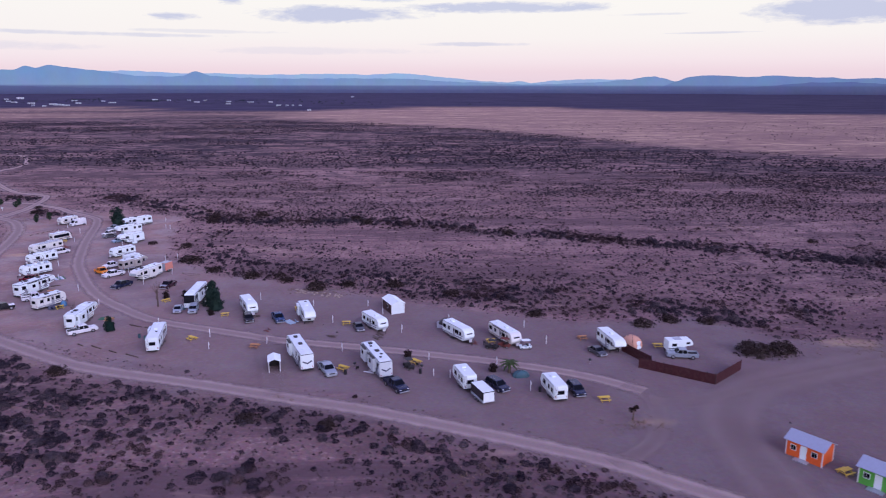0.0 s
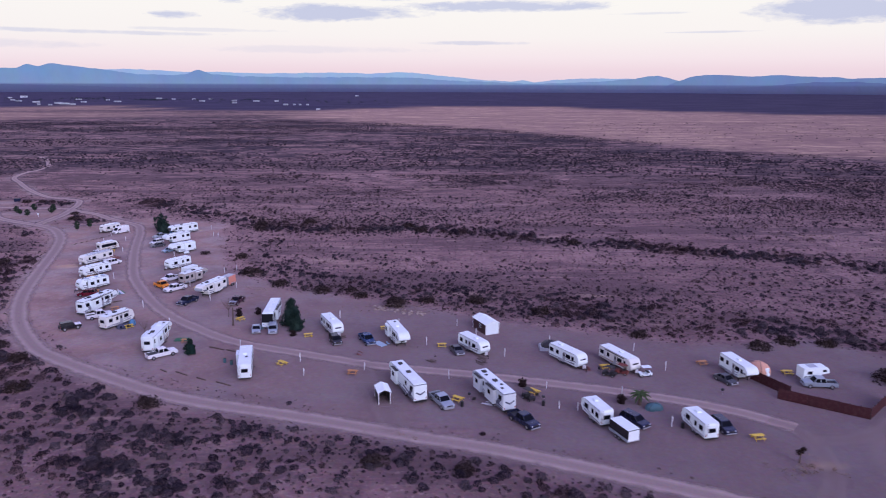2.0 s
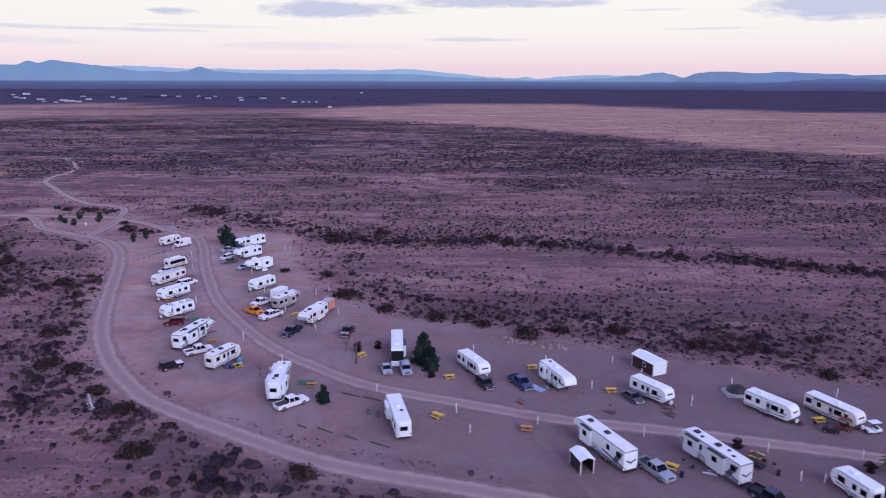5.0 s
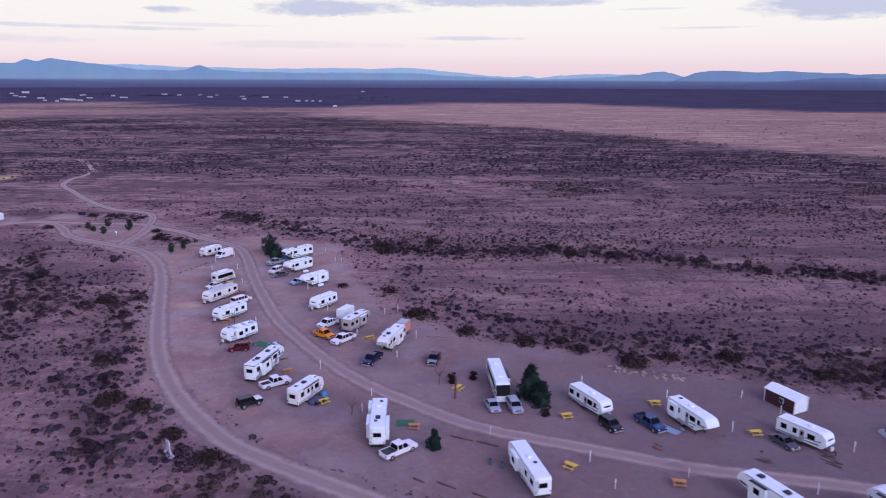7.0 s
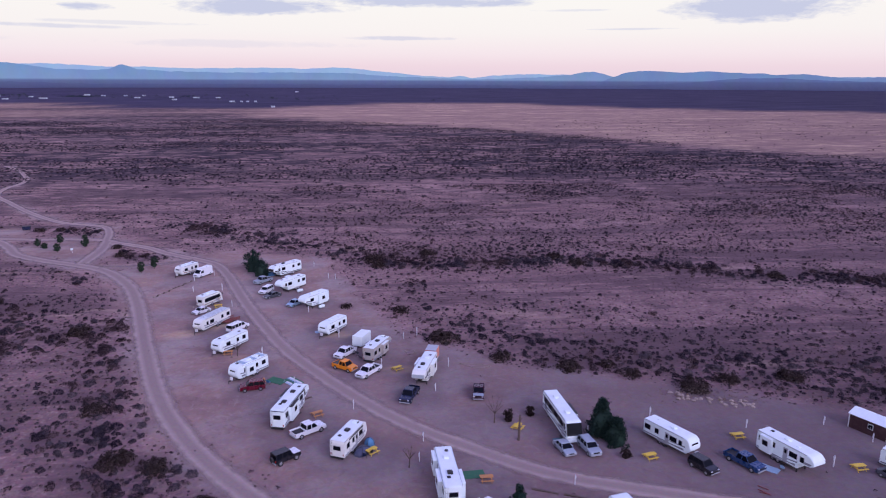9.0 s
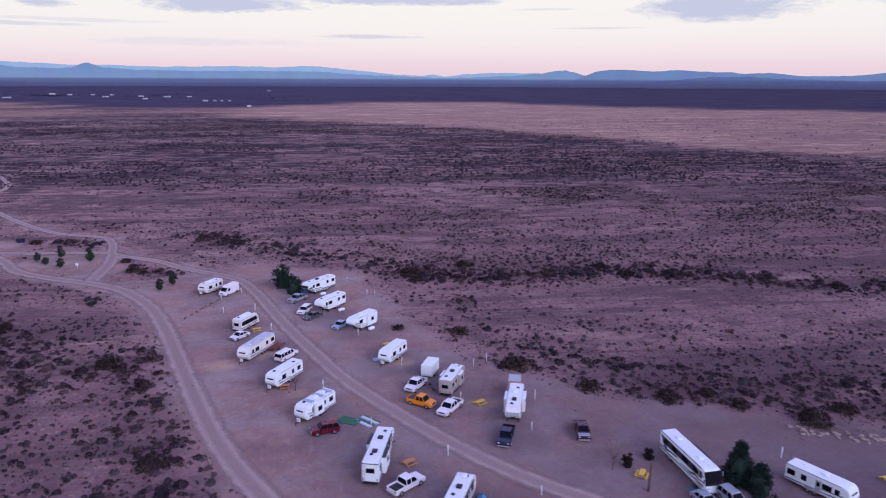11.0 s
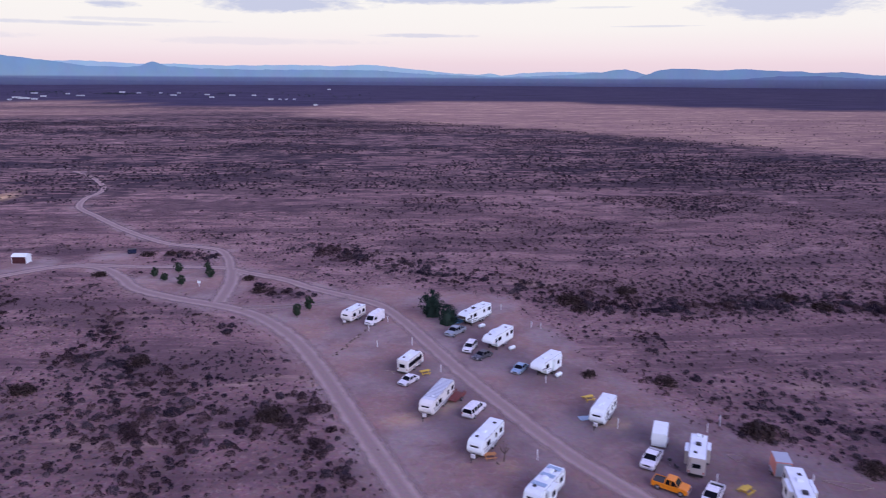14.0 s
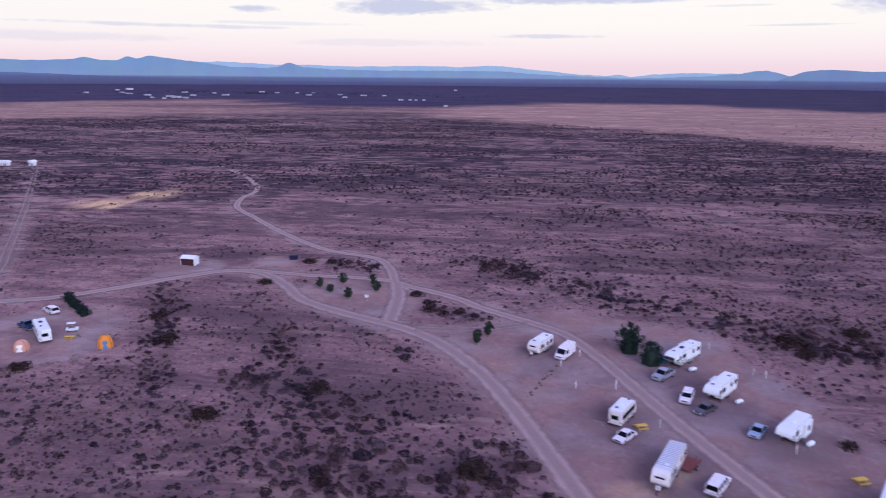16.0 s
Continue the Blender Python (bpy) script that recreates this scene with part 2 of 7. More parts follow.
def prism(profile, y0, y1, bevel=0.0, bm=None, pinch=0.0, pinch_above=0.0):
    """A side profile (x, z) drawn across from y0 to y1; points above pinch_above move in by pinch."""
    own = bmesh.new()
    rows = []
    for side, y in ((1, y0), (-1, y1)):
        rows.append([own.verts.new((x, y + (side * pinch if z > pinch_above else 0), z)) for x, z in profile])
    n = len(profile)
    own.faces.new(rows[0])
    own.faces.new(rows[1][::-1])
    for i in range(n):
        own.faces.new((rows[0][i], rows[1][i], rows[1][(i + 1) % n], rows[0][(i + 1) % n]))
    if bevel:
        bmesh.ops.bevel(own, geom=own.edges[:], offset=bevel, segments=2, affect="EDGES")
    return merge(own, bm)


def tube(a, b, r, seg=10, r2=None, bm=None):
    own = bmesh.new()
    a, b = Vector(a), Vector(b)
    d = b - a
    bmesh.ops.create_cone(own, cap_ends=True, segments=seg, radius1=r, radius2=r if r2 is None else r2, depth=d.length,
                          matrix=Matrix.Translation((a + b) / 2) @ d.to_track_quat("Z", "Y").to_matrix().to_4x4())
    return merge(own, bm)


def wheel(parent, x, y, r, w=0.24, rim=ALLOY):
    t = part("tyre", tube((x, y - w / 2, r), (x, y + w / 2, r), r, 18), RUBBER, parent)
    s = 1 if y > 0 else -1
    part("rim", tube((x, y + s * (w / 2 - 0.01), r), (x, y + s * (w / 2 + 0.02), r), r * 0.6, 14, r * 0.5), rim, t, "bright metal rim")


def window(parent, x0, x1, y, z0, z1, frame_mat=TRIM):
    """A side window at a wall y = const, frame proud of the wall, glass proud of the frame."""
    s = 1 if y > 0 else -1
    ya, yb = sorted((y - s * 0.02, y + s * 0.025))
    w = part("window", box(x0, x1, ya, yb, z0, z1, 0.01), frame_mat, parent)
    ya, yb = sorted((y, y + s * 0.04))
    part("pane", box(x0 + 0.06, x1 - 0.06, ya, yb, z0 + 0.06, z1 - 0.06), GLASS, w, "dark tinted glass")


def end_window(parent, x, y0, y1, z0, z1, frame_mat=TRIM):
    s = 1 if x > 0 else -1
    xa, xb = sorted((x - s * 0.02, x + s * 0.03))
    w = part("window", box(xa, xb, y0, y1, z0, z1, 0.01), frame_mat, parent)
    xa, xb = sorted((x, x + s * 0.045))
    part("pane", box(xa, xb, y0 + 0.06, y1 - 0.06, z0 + 0.06, z1 - 0.06), GLASS, w, "dark tinted glass")


# ---------------------------------------------------------------- ground, roads, distance
OUTER = [(64, 58), (50, 69), (37, 79.5), (31.1, 83.6), (24.8, 88.4), (13.8, 93.9), (0, 100), (-12.4, 105.2), (-27, 109.9), (-43.2, 115.4), (-61.1, 120.8), (-71.1, 124.8), (-82.7, 131.5), (-96.2, 140),
         (-104.6, 146.7), (-116.7, 161.9), (-127.1, 180.8), (-136.5, 205), (-141.5, 219), (-147, 234), (-153.5, 249), (-161.4, 261.5), (-168.2, 268.8), (-176.8, 274.4), (-188.9, 280.9), (-200.4, 289.2),
         (-208.5, 300.7), (-218.6, 311.3), (-229.8, 312.3), (-241.9, 302.5), (-252.2, 292), (-262.1, 283.3), (-273.5, 278.2), (-300, 266)]
INNER = [(34.7, 112.6), (31, 115.6), (25.7, 119.2), (18.5, 122.6), (10.7, 125.6), (2.6, 128), (-6.1, 130.5), (-15.2, 133), (-24.7, 135.2), (-34.6, 137.7), (-44.9, 141.6), (-56, 146), (-61.8, 148.4),
         (-68.1, 152.1), (-75.3, 158.2), (-84.1, 166.3), (-92.6, 176.9), (-101.2, 190), (-108.3, 202.6), (-114.5, 217.1), (-120.5, 232), (-125.5, 246), (-130.5, 260), (-136.1, 271.8), (-142, 277.5),
         (-148.6, 282.6), (-155.3, 288), (-163.1, 295.9), (-176.1, 304.3), (-181.5, 308.6), (-193, 310.5), (-206.2, 311.1), (-223.9, 314.3)]
TRAIL = [(-176, 300), (-179.7, 307.1), (-183.1, 319.6), (-189.5, 332), (-203.1, 338.2), (-212.3, 344.8), (-230.2, 364.2), (-250.2, 390), (-265.3, 410.5), (-272, 433), (-272.2, 447.7), (-276.3, 465.1),
         (-292.6, 495.6), (-310.9, 521.5), (-323.6, 535.4), (-330, 546)]
LINK_A = [(-178.9, 306.1), (-176.6, 292.3), (-175.8, 276.1)]
LINK_B = [(-169.3, 271.6), (-161, 271.9), (-152.3, 274), (-144.1, 278.1)]
WEST = [(-465, 560), (-428.9, 512.4), (-367.4, 420.2), (-330, 362.2), (-309.3, 329.3), (-295.2, 306.8), (-286, 288)]
SPUR = [(31.4, 115.1), (34.7, 111), (34.8, 104.6), (32.5, 97), (28, 91.5), (23.4, 88.9)]
EAST = [(44, 80), (44, 92), (46, 104), (54, 114), (66, 120), (86, 128), (125, 142)]
EAST_TRACK = [(34.7, 109), (41, 108.6), (50.4, 112.8), (65, 118.7), (84.8, 126.2)]
CROSS = [(-37, 139), (-34, 128), (-28, 111)]
BARE = [(130, 150), (92, 137), (70, 141), (59, 153), (30, 151), (1, 162), (-36, 180), (-62, 190), (-84, 210), (-100, 255), (-105, 280), (-138, 292), (-150, 282), (-165, 266),
        (-149, 236), (-138, 215), (-128, 186), (-117, 168), (-98, 148), (-80, 136), (-55, 126), (-13, 113), (22, 96), (60, 69), (130, 60)]
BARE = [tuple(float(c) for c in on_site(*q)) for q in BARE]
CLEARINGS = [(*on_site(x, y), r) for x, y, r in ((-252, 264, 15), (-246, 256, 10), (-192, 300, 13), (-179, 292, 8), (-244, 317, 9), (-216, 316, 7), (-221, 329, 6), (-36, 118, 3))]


def smooth_line(points, step=2.0, plan=True):
    """Points along a soft curve through the given ones, from the plan or from the site itself."""
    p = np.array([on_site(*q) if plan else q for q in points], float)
    p = np.vstack((2 * p[0] - p[1], p, 2 * p[-1] - p[-2]))
    out = []
    for i in range(1, len(p) - 2):
        n = max(2, int(np.linalg.norm(p[i + 1] - p[i]) / step))
        for k in range(n):
            u = k / n
            out.append(0.5 * (2 * p[i] + (p[i + 1] - p[i - 1]) * u + (2 * p[i - 1] - 5 * p[i] + 4 * p[i + 1] - p[i + 2]) * u * u + (3 * p[i] - p[i - 1] - 3 * p[i + 1] + p[i + 2]) * u ** 3))
    out.append(p[-2])
    return np.array(out)


def inside(px, py, poly):
    hit = np.zeros(px.shape, bool)
    for (xa, ya), (xb, yb) in zip(poly, poly[1:] + poly[:1]):
        c = (ya > py) != (yb > py)
        hit ^= c & (px < (xb - xa) * (py - ya) / ((yb - ya) or 1e-9) + xa)
    return hit


def line_distance(px, py, line):
    best = np.full(px.shape, 1e9)
    for a, b in zip(line[:-1], line[1:]):
        d = b - a
        u = np.clip(((px - a[0]) * d[0] + (py - a[1]) * d[1]) / (d @ d), 0, 1)
        best = np.minimum(best, np.hypot(px - a[0] - u * d[0], py - a[1] - u * d[1]))
    return best


def bare_distance(px, py):
    """Metres to the cleared ground: below zero inside it."""
    d = line_distance(px, py, np.array(BARE + BARE[:1], float))
    return np.where(inside(px, py, BARE), -d, d)


def value_noise(px, py, cell, seed):
    """Soft random field, 0 to 1."""
    rng = np.random.default_rng(seed)
    tab = rng.random((256, 256))
    gx, gy = px / cell, py / cell
    ix, iy = np.floor(gx).astype(int), np.floor(gy).astype(int)
    fx, fy = gx - ix, gy - iy
    fx, fy = fx * fx * (3 - 2 * fx), fy * fy * (3 - 2 * fy)
    g = lambda a, b: tab[(ix + a) % 256, (iy + b) % 256]
    return (g(0, 0) * (1 - fx) + g(1, 0) * fx) * (1 - fy) + (g(0, 1) * (1 - fx) + g(1, 1) * fx) * fy


ROADS = [("road_outer", OUTER, 4.3), ("road_inner", INNER, 3.8), ("road_trail", TRAIL, 3.4), ("road_link_a", LINK_A, 4.6), ("road_link_b", LINK_B, 3.4),
         ("road_west", WEST, 3.6), ("road_turn", SPUR, 3.4), ("road_east", EAST, 10.0), ("road_cross", CROSS, 4.5), ("road_east_track", EAST_TRACK, 3.0)]
LINES = [(n, smooth_line(p, 2.0, False), w) for n, p, w in ROADS]
WASHES = [smooth_line(w, 4.0) for w in ([(-245, 303), (-230, 276), (-224, 258), (-214, 240)], [(-202, 272), (-187, 244), (-174, 228), (-167, 211), (-163, 192)])]


def open_ground(px, py):
    """Metres to the nearest cleared ground or road edge."""
    d = bare_distance(px, py)
    for cx, cy, cr in CLEARINGS:
        d = np.minimum(d, np.hypot(px - cx, py - cy) - cr)
    for _, line, w in LINES:
        d = np.minimum(d, line_distance(px, py, line) - w / 2)
    return d


def ground_height(px, py, d=None):
    d = open_ground(px, py) if d is None else d
    rough = np.clip(d / 12, 0, 1)
    z = rough * (0.5 * (value_noise(px, py, 22, 5) - 0.5) + 0.24 * (value_noise(px, py, 6, 6) - 0.5))
    for w in WASHES:
        z -= 0.9 * np.exp(-(line_distance(px, py, w) / 2.6) ** 2) * rough
    return z


ARROYO = smooth_line([(-158, 336), (-113, 299), (-79, 273), (-30, 271), (10, 260), (50, 242), (80, 232), (133, 205)], 6.0)
BRANCH = smooth_line([(-84.7, 268), (-76.5, 260), (-79, 240), (-76, 227), (-71.4, 218.5), (-67.8, 212.4), (-62, 205), (-50, 199), (-34, 193), (-14, 187), (6, 180), (30, 172)], 6.0, False)
FRINGE = smooth_line([(-75, 109), (-50, 112), (-22, 103), (0, 94), (20, 84), (34, 74)], 6.0)


UPPER = smooth_line([(-86, 216), (-62, 198), (-36, 188), (-12, 182), (10, 170), (30, 160), (60, 160), (75, 146)], 6.0)
THICKETS = [(-71, 100, 9), (-58, 92, 9), (-44, 87, 8), (-84, 120, 8), (-96, 110, 9), (-26, 84, 6), (-140, 190, 10), (-125, 152, 9), (-104, 139, 8), (-150, 214, 12), (-135, 168, 9), (-172, 216, 12), (-120, 140, 8),
            (14, 172, 6), (50, 160, 7), (64, 154, 7), (84, 158, 9),
            (-152, 212, 6), (-136, 180, 6), (-117, 157, 6), (-102, 135, 7), (-94, 133, 5), (-83, 124, 4), (-77, 118, 5), (-71, 117, 4),
            (-195, 241, 6), (-186, 239, 6), (-179, 231, 5), (-173, 226, 4), (-172, 219, 4), (-163, 285, 5), (-157, 281, 3), (-169, 289, 4), (-197, 324, 6), (-189, 321, 5), (-165, 206, 4), (-167, 195, 5), (-156, 205, 5), (-145, 203, 4), (-140, 197, 4), (-170, 256, 4)]


def density(px, py, d):
    patch = 0.5 * value_noise(px * 0.55, py, 36, 21) + 0.3 * value_noise(px * 0.7, py, 14, 22) + 0.2 * value_noise(px, py, 5, 23)
    p = np.clip((patch - 0.47) * 3.8 + 0.20 + 0.10 * np.clip((px + 10) / 60, 0, 1), 0.05, 1.0)
    off = py - np.interp(px, [-170, -110, -80, -30, 10, 50, 80, 133], [344, 297, 272, 268, 257, 240, 230, 205]) + 30 * (value_noise(px, py, 30, 29) - 0.5)
    p = p * np.interp(off, [-90, -65, -50, -14, -4, 12, 28, 80, 125], [1.0, 0.7, 0.45, 0.42, 1.0, 1.0, 0.4, 0.5, 1.0])
    p = p * np.clip((d - 0.5) / 5, 0, 1) * np.interp(px, [-170, -125], [0.68, 1.0])
    p = np.maximum(p, np.clip(2.4 * value_noise(px, py, 8, 27) - 0.45, 0.1, 1) * np.exp(-(line_distance(px, py, ARROYO) / 10) ** 2) * (d > 1))
    p = np.maximum(p, 0.9 * np.exp(-(line_distance(px, py, FRINGE) / 6) ** 2) * (d > 1))
    p = np.maximum(p, 0.28 * np.exp(-(line_distance(px, py, UPPER) / 5) ** 2) * (d > 1))
    p = np.maximum(p, np.clip(2.2 * value_noise(px, py, 6, 28) - 0.35, 0.05, 0.9) * np.exp(-(line_distance(px, py, BRANCH) / 3.5) ** 2) * (d > 1))
    for tx, ty, tr in THICKETS:
        p = np.maximum(p, 0.78 * np.exp(-((px - tx) ** 2 + (py - ty) ** 2) / tr ** 2) * (d > 0.5))
    for w in WASHES:
        p = np.maximum(p, 0.9 * np.exp(-(line_distance(px, py, w) / 4) ** 2) * (d > 1))
    return p


def axis(lo, hi, step, far_lo, far_hi, grow=1.13):
    mid = list(np.arange(lo, hi + step, step))
    s, up = step, [mid[-1]]
    while up[-1] < far_hi:
        s *= grow
        up.append(up[-1] + s)
    s, down = step, [mid[0]]
    while down[-1] > far_lo:
        s *= grow
        down.append(down[-1] - s)
    return np.array(down[:0:-1] + mid + up[1:])


def fast_mesh(name, verts, faces, mat):
    """A mesh from arrays of vertices and of triangles or quads."""
    me = bpy.data.meshes.new(name)
    n = faces.shape[1]
    me.vertices.add(len(verts))
    me.vertices.foreach_set("co", np.asarray(verts, np.float32).ravel())
    me.loops.add(faces.size)
    me.loops.foreach_set("vertex_index", faces.astype(np.int32).ravel())
    me.polygons.add(len(faces))
    me.polygons.foreach_set("loop_start", np.arange(0, faces.size, n, dtype=np.int32))
    me.update(calc_edges=True)
    me.materials.append(mat)
    return me


def ground_material():
    m, t, b = material("desert_soil")
    co = t.nodes.new("ShaderNodeTexCoord").outputs["Object"]
    sepp = t.nodes.new("ShaderNodeSeparateXYZ")
    link(t, co, sepp.inputs[0])
    at = lambda n: attribute(t, n)
    big = noise_tex(t, co, 0.012, 6.0, 0.6)
    mid = noise_tex(t, co, 0.11, 6.0, 0.62)
    fine = noise_tex(t, co, 1.3, 6.0, 0.7)
    soil = ramp(t, big.outputs["Fac"], [(0.32, SOIL_A), (0.5, SOIL_B), (0.68, SOIL_C)])
    soil = mix_col(t, ramp(t, mid.outputs["Fac"], [(0.35, 0.0), (0.65, 0.7)]), soil, SOIL_D)
    soil = mix_col(t, 0.45, soil, fine.outputs["Color"], "OVERLAY")
    litter = noise_tex(t, co, 0.55, 6.0, 0.78)
    soil = mix_col(t, ramp(t, litter.outputs["Fac"], [(0.49, 0.0), (0.63, 0.5)]), soil, (0.112, 0.074, 0.078))
    crust = noise_tex(t, co, 0.9, 5.0, 0.7)
    soil = mix_col(t, ramp(t, crust.outputs["Fac"], [(0.55, 0.0), (0.66, 0.6)]), soil, (0.43, 0.31, 0.28))
    clumps = noise_tex(t, co, 0.13, 6.0, 0.72)
    soil = mix_col(t, math_node(t, "MULTIPLY", ramp(t, clumps.outputs["Fac"], [(0.52, 0.0), (0.60, 0.62)]), ramp(t, big.outputs["Fac"], [(0.40, 0.25), (0.56, 1.0)])), soil, (0.060, 0.042, 0.052))
    # faint rills that follow the lie of the land
    rill = t.nodes.new("ShaderNodeMapping")
    rill.inputs["Scale"].default_value, rill.inputs["Rotation"].default_value = (0.18, 1.0, 1.0), (0, 0, 0.12)
    link(t, co, rill.inputs[0])
    rills = noise_tex(t, rill.outputs[0], 0.05, 6.0, 0.7, 0.6)
    soil = mix_col(t, ramp(t, rills.outputs["Fac"], [(0.51, 0.0), (0.58, 0.75)]), soil, (0.100, 0.064, 0.074))
    soil = mix_col(t, math_node(t, "MULTIPLY", at("cover"), math_node(t, "MULTIPLY", ramp(t, mid.outputs["Fac"], [(0.3, 0.5), (0.6, 1.0)]), 0.75)), soil, mix_col(t, 0.5, (0.105, 0.068, 0.070), fine.outputs["Color"], "OVERLAY"))
    drift = t.nodes.new("ShaderNodeMapping")
    drift.inputs["Scale"].default_value = (0.28, 1.0, 1.0)
    link(t, co, drift.inputs[0])
    pale = noise_tex(t, drift.outputs[0], 0.085, 5.0, 0.62)
    soil = mix_col(t, ramp(t, pale.outputs["Fac"], [(0.62, 0.0), (0.70, 0.5)]), soil, (0.42, 0.30, 0.24))
    # cleared ground: more even and dustier, with packed pads
    pad = noise_tex(t, co, 0.07, 4.0, 0.55)
    dust = mix_col(t, ramp(t, pad.outputs["Fac"], [(0.44, 0.0), (0.58, 1.0)]), DUST_A, DUST_B)
    straw = noise_tex(t, co, 0.16, 3.0, 0.5)
    dust = mix_col(t, ramp(t, straw.outputs["Fac"], [(0.66, 0.0), (0.74, 0.55)]), dust, (0.40, 0.29, 0.20))
    dust = mix_col(t, 0.36, dust, fine.outputs["Color"], "OVERLAY")
    dust = mix_col(t, ramp(t, mid.outputs["Fac"], [(0.45, 0.0), (0.68, 0.6)]), dust, SOIL_D)
    scuff = noise_tex(t, co, 0.42, 5.0, 0.7, 1.2)
    dust = mix_col(t, ramp(t, scuff.outputs["Fac"], [(0.53, 0.0), (0.64, 0.4)]), dust, (0.34, 0.265, 0.25))
    dust = mix_col(t, ramp(t, scuff.outputs["Fac"], [(0.30, 0.5), (0.42, 0.0)]), dust, (0.125, 0.084, 0.084))
    # gravel on the pads; towards the east the same tone paints in light fall-off
    dust = mix_col(t, at("gravel"), dust, mix_col(t, 0.35, GRAVEL_AND_FALLOFF, fine.outputs["Color"], "OVERLAY"))
    soil = mix_col(t, at("cleared"), soil, dust)
    # small plants that are too far off to stand singly; their grey-violet paints in haze
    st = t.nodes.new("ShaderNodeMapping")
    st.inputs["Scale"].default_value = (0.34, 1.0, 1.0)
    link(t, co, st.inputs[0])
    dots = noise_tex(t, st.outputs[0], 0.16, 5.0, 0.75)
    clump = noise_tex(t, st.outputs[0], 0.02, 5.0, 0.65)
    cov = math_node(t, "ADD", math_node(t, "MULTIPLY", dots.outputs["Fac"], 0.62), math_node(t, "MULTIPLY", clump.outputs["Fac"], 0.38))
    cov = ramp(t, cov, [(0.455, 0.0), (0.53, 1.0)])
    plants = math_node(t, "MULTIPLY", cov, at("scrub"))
    soil = mix_col(t, plants, soil, FAR_SCRUB_HAZED)
    # dry grassland, with bare streaks
    gr = mix_col(t, ramp(t, clump.outputs["Fac"], [(0.35, 0.0), (0.65, 1.0)]), GRASS_A, GRASS_B)
    gr = mix_col(t, math_node(t, "MULTIPLY", cov, 0.6), gr, SOIL_D)
    sw = t.nodes.new("ShaderNodeMapping")
    sw.inputs["Scale"].default_value = (0.3, 1.0, 1.0)
    link(t, co, sw.inputs[0])
    tussock = noise_tex(t, sw.outputs[0], 0.07, 6.0, 0.8)
    gr = mix_col(t, ramp(t, tussock.outputs["Fac"], [(0.44, 0.85), (0.58, 0.0)]), gr, SOIL_A)
    soil = mix_col(t, at("grass"), soil, gr)
    straw_tone = mix_col(t, 0.5, (0.60, 0.42, 0.24), fine.outputs["Color"], "OVERLAY")
    soil = mix_col(t, at("straw"), soil, straw_tone)
    # plain beyond the grassland: dark scrub with blue aerial haze put into its colour
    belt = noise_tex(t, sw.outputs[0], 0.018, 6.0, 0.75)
    soil = mix_col(t, at("dense"), soil, mix_col(t, ramp(t, belt.outputs["Fac"], [(0.4, 0.0), (0.62, 1.0)]), HAZED_BELT_A, HAZED_BELT_B))
    link(t, soil, b.inputs["Base Color"])
    b.inputs["Roughness"].default_value = 0.95
    b.inputs["Diffuse Roughness"].default_value = 1.0
    b.inputs["Specular IOR Level"].default_value = 0.05
    bp = t.nodes.new("ShaderNodeBump")
    bp.inputs["Strength"].default_value, bp.inputs["Distance"].default_value = 0.5, 0.12
    link(t, fine.outputs["Fac"], bp.inputs["Height"])
    link(t, bp.outputs[0], b.inputs["Normal"])
    return m


def attribute(t, n):
    a = t.nodes.new("ShaderNodeAttribute")
    a.attribute_name = n
    return a.outputs["Fac"]


SOIL_A, SOIL_B, SOIL_C, SOIL_D = (0.205, 0.122, 0.126), (0.282, 0.174, 0.174), (0.355, 0.232, 0.226), (0.155, 0.094, 0.100)
DUST_A, DUST_B = (0.262, 0.170, 0.158), (0.270, 0.212, 0.208)
GRAVEL_AND_FALLOFF = (0.150, 0.114, 0.122)
# plant colour with the violet of aerial haze mixed in
FAR_SCRUB_HAZED = (0.030, 0.022, 0.033)
GRASS_A, GRASS_B = (0.47, 0.33, 0.235), (0.33, 0.22, 0.165)
HAZED_BELT_A, HAZED_BELT_B = (0.016, 0.016, 0.046), (0.046, 0.037, 0.078)

gx, gy = axis(-330, 130, 1.7, -5200, 5200), axis(45, 345, 1.7, -1500, 5600)
GX, GY = np.meshgrid(gx, gy)
fx_, fy_ = GX.ravel(), GY.ravel()
near_ = (np.abs(fx_ + 100) < 420) & (fy_ > -60) & (fy_ < 760)
dist = np.full(fx_.shape, 200.0)
dist[near_] = open_ground(fx_[near_], fy_[near_])
dist[near_] += 3.0 * (value_noise(fx_[near_], fy_[near_], 9, 3) - 0.5)
hz = np.zeros(fx_.shape)
hz[near_] = ground_height(fx_[near_], fy_[near_], dist[near_] * 1.0)
hz[near_ & (dist < 2.0)] = 0.0
cols = len(gx)
idx = np.arange(len(gx) * len(gy)).reshape(len(gy), cols)
quads = np.stack((idx[:-1, :-1], idx[:-1, 1:], idx[1:, 1:], idx[1:, :-1]), -1).reshape(-1, 4)
centre = np.stack((fx_[quads].mean(1), fy_[quads].mean(1)), 1)
keep = np.hypot(centre[:, 0] + 75, centre[:, 1] - 60) < 5050
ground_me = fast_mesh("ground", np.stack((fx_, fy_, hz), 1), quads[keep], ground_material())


def field(name, values):
    a = ground_me.attributes.new(name, "FLOAT", "POINT")
    a.data.foreach_set("value", values.astype(np.float32))


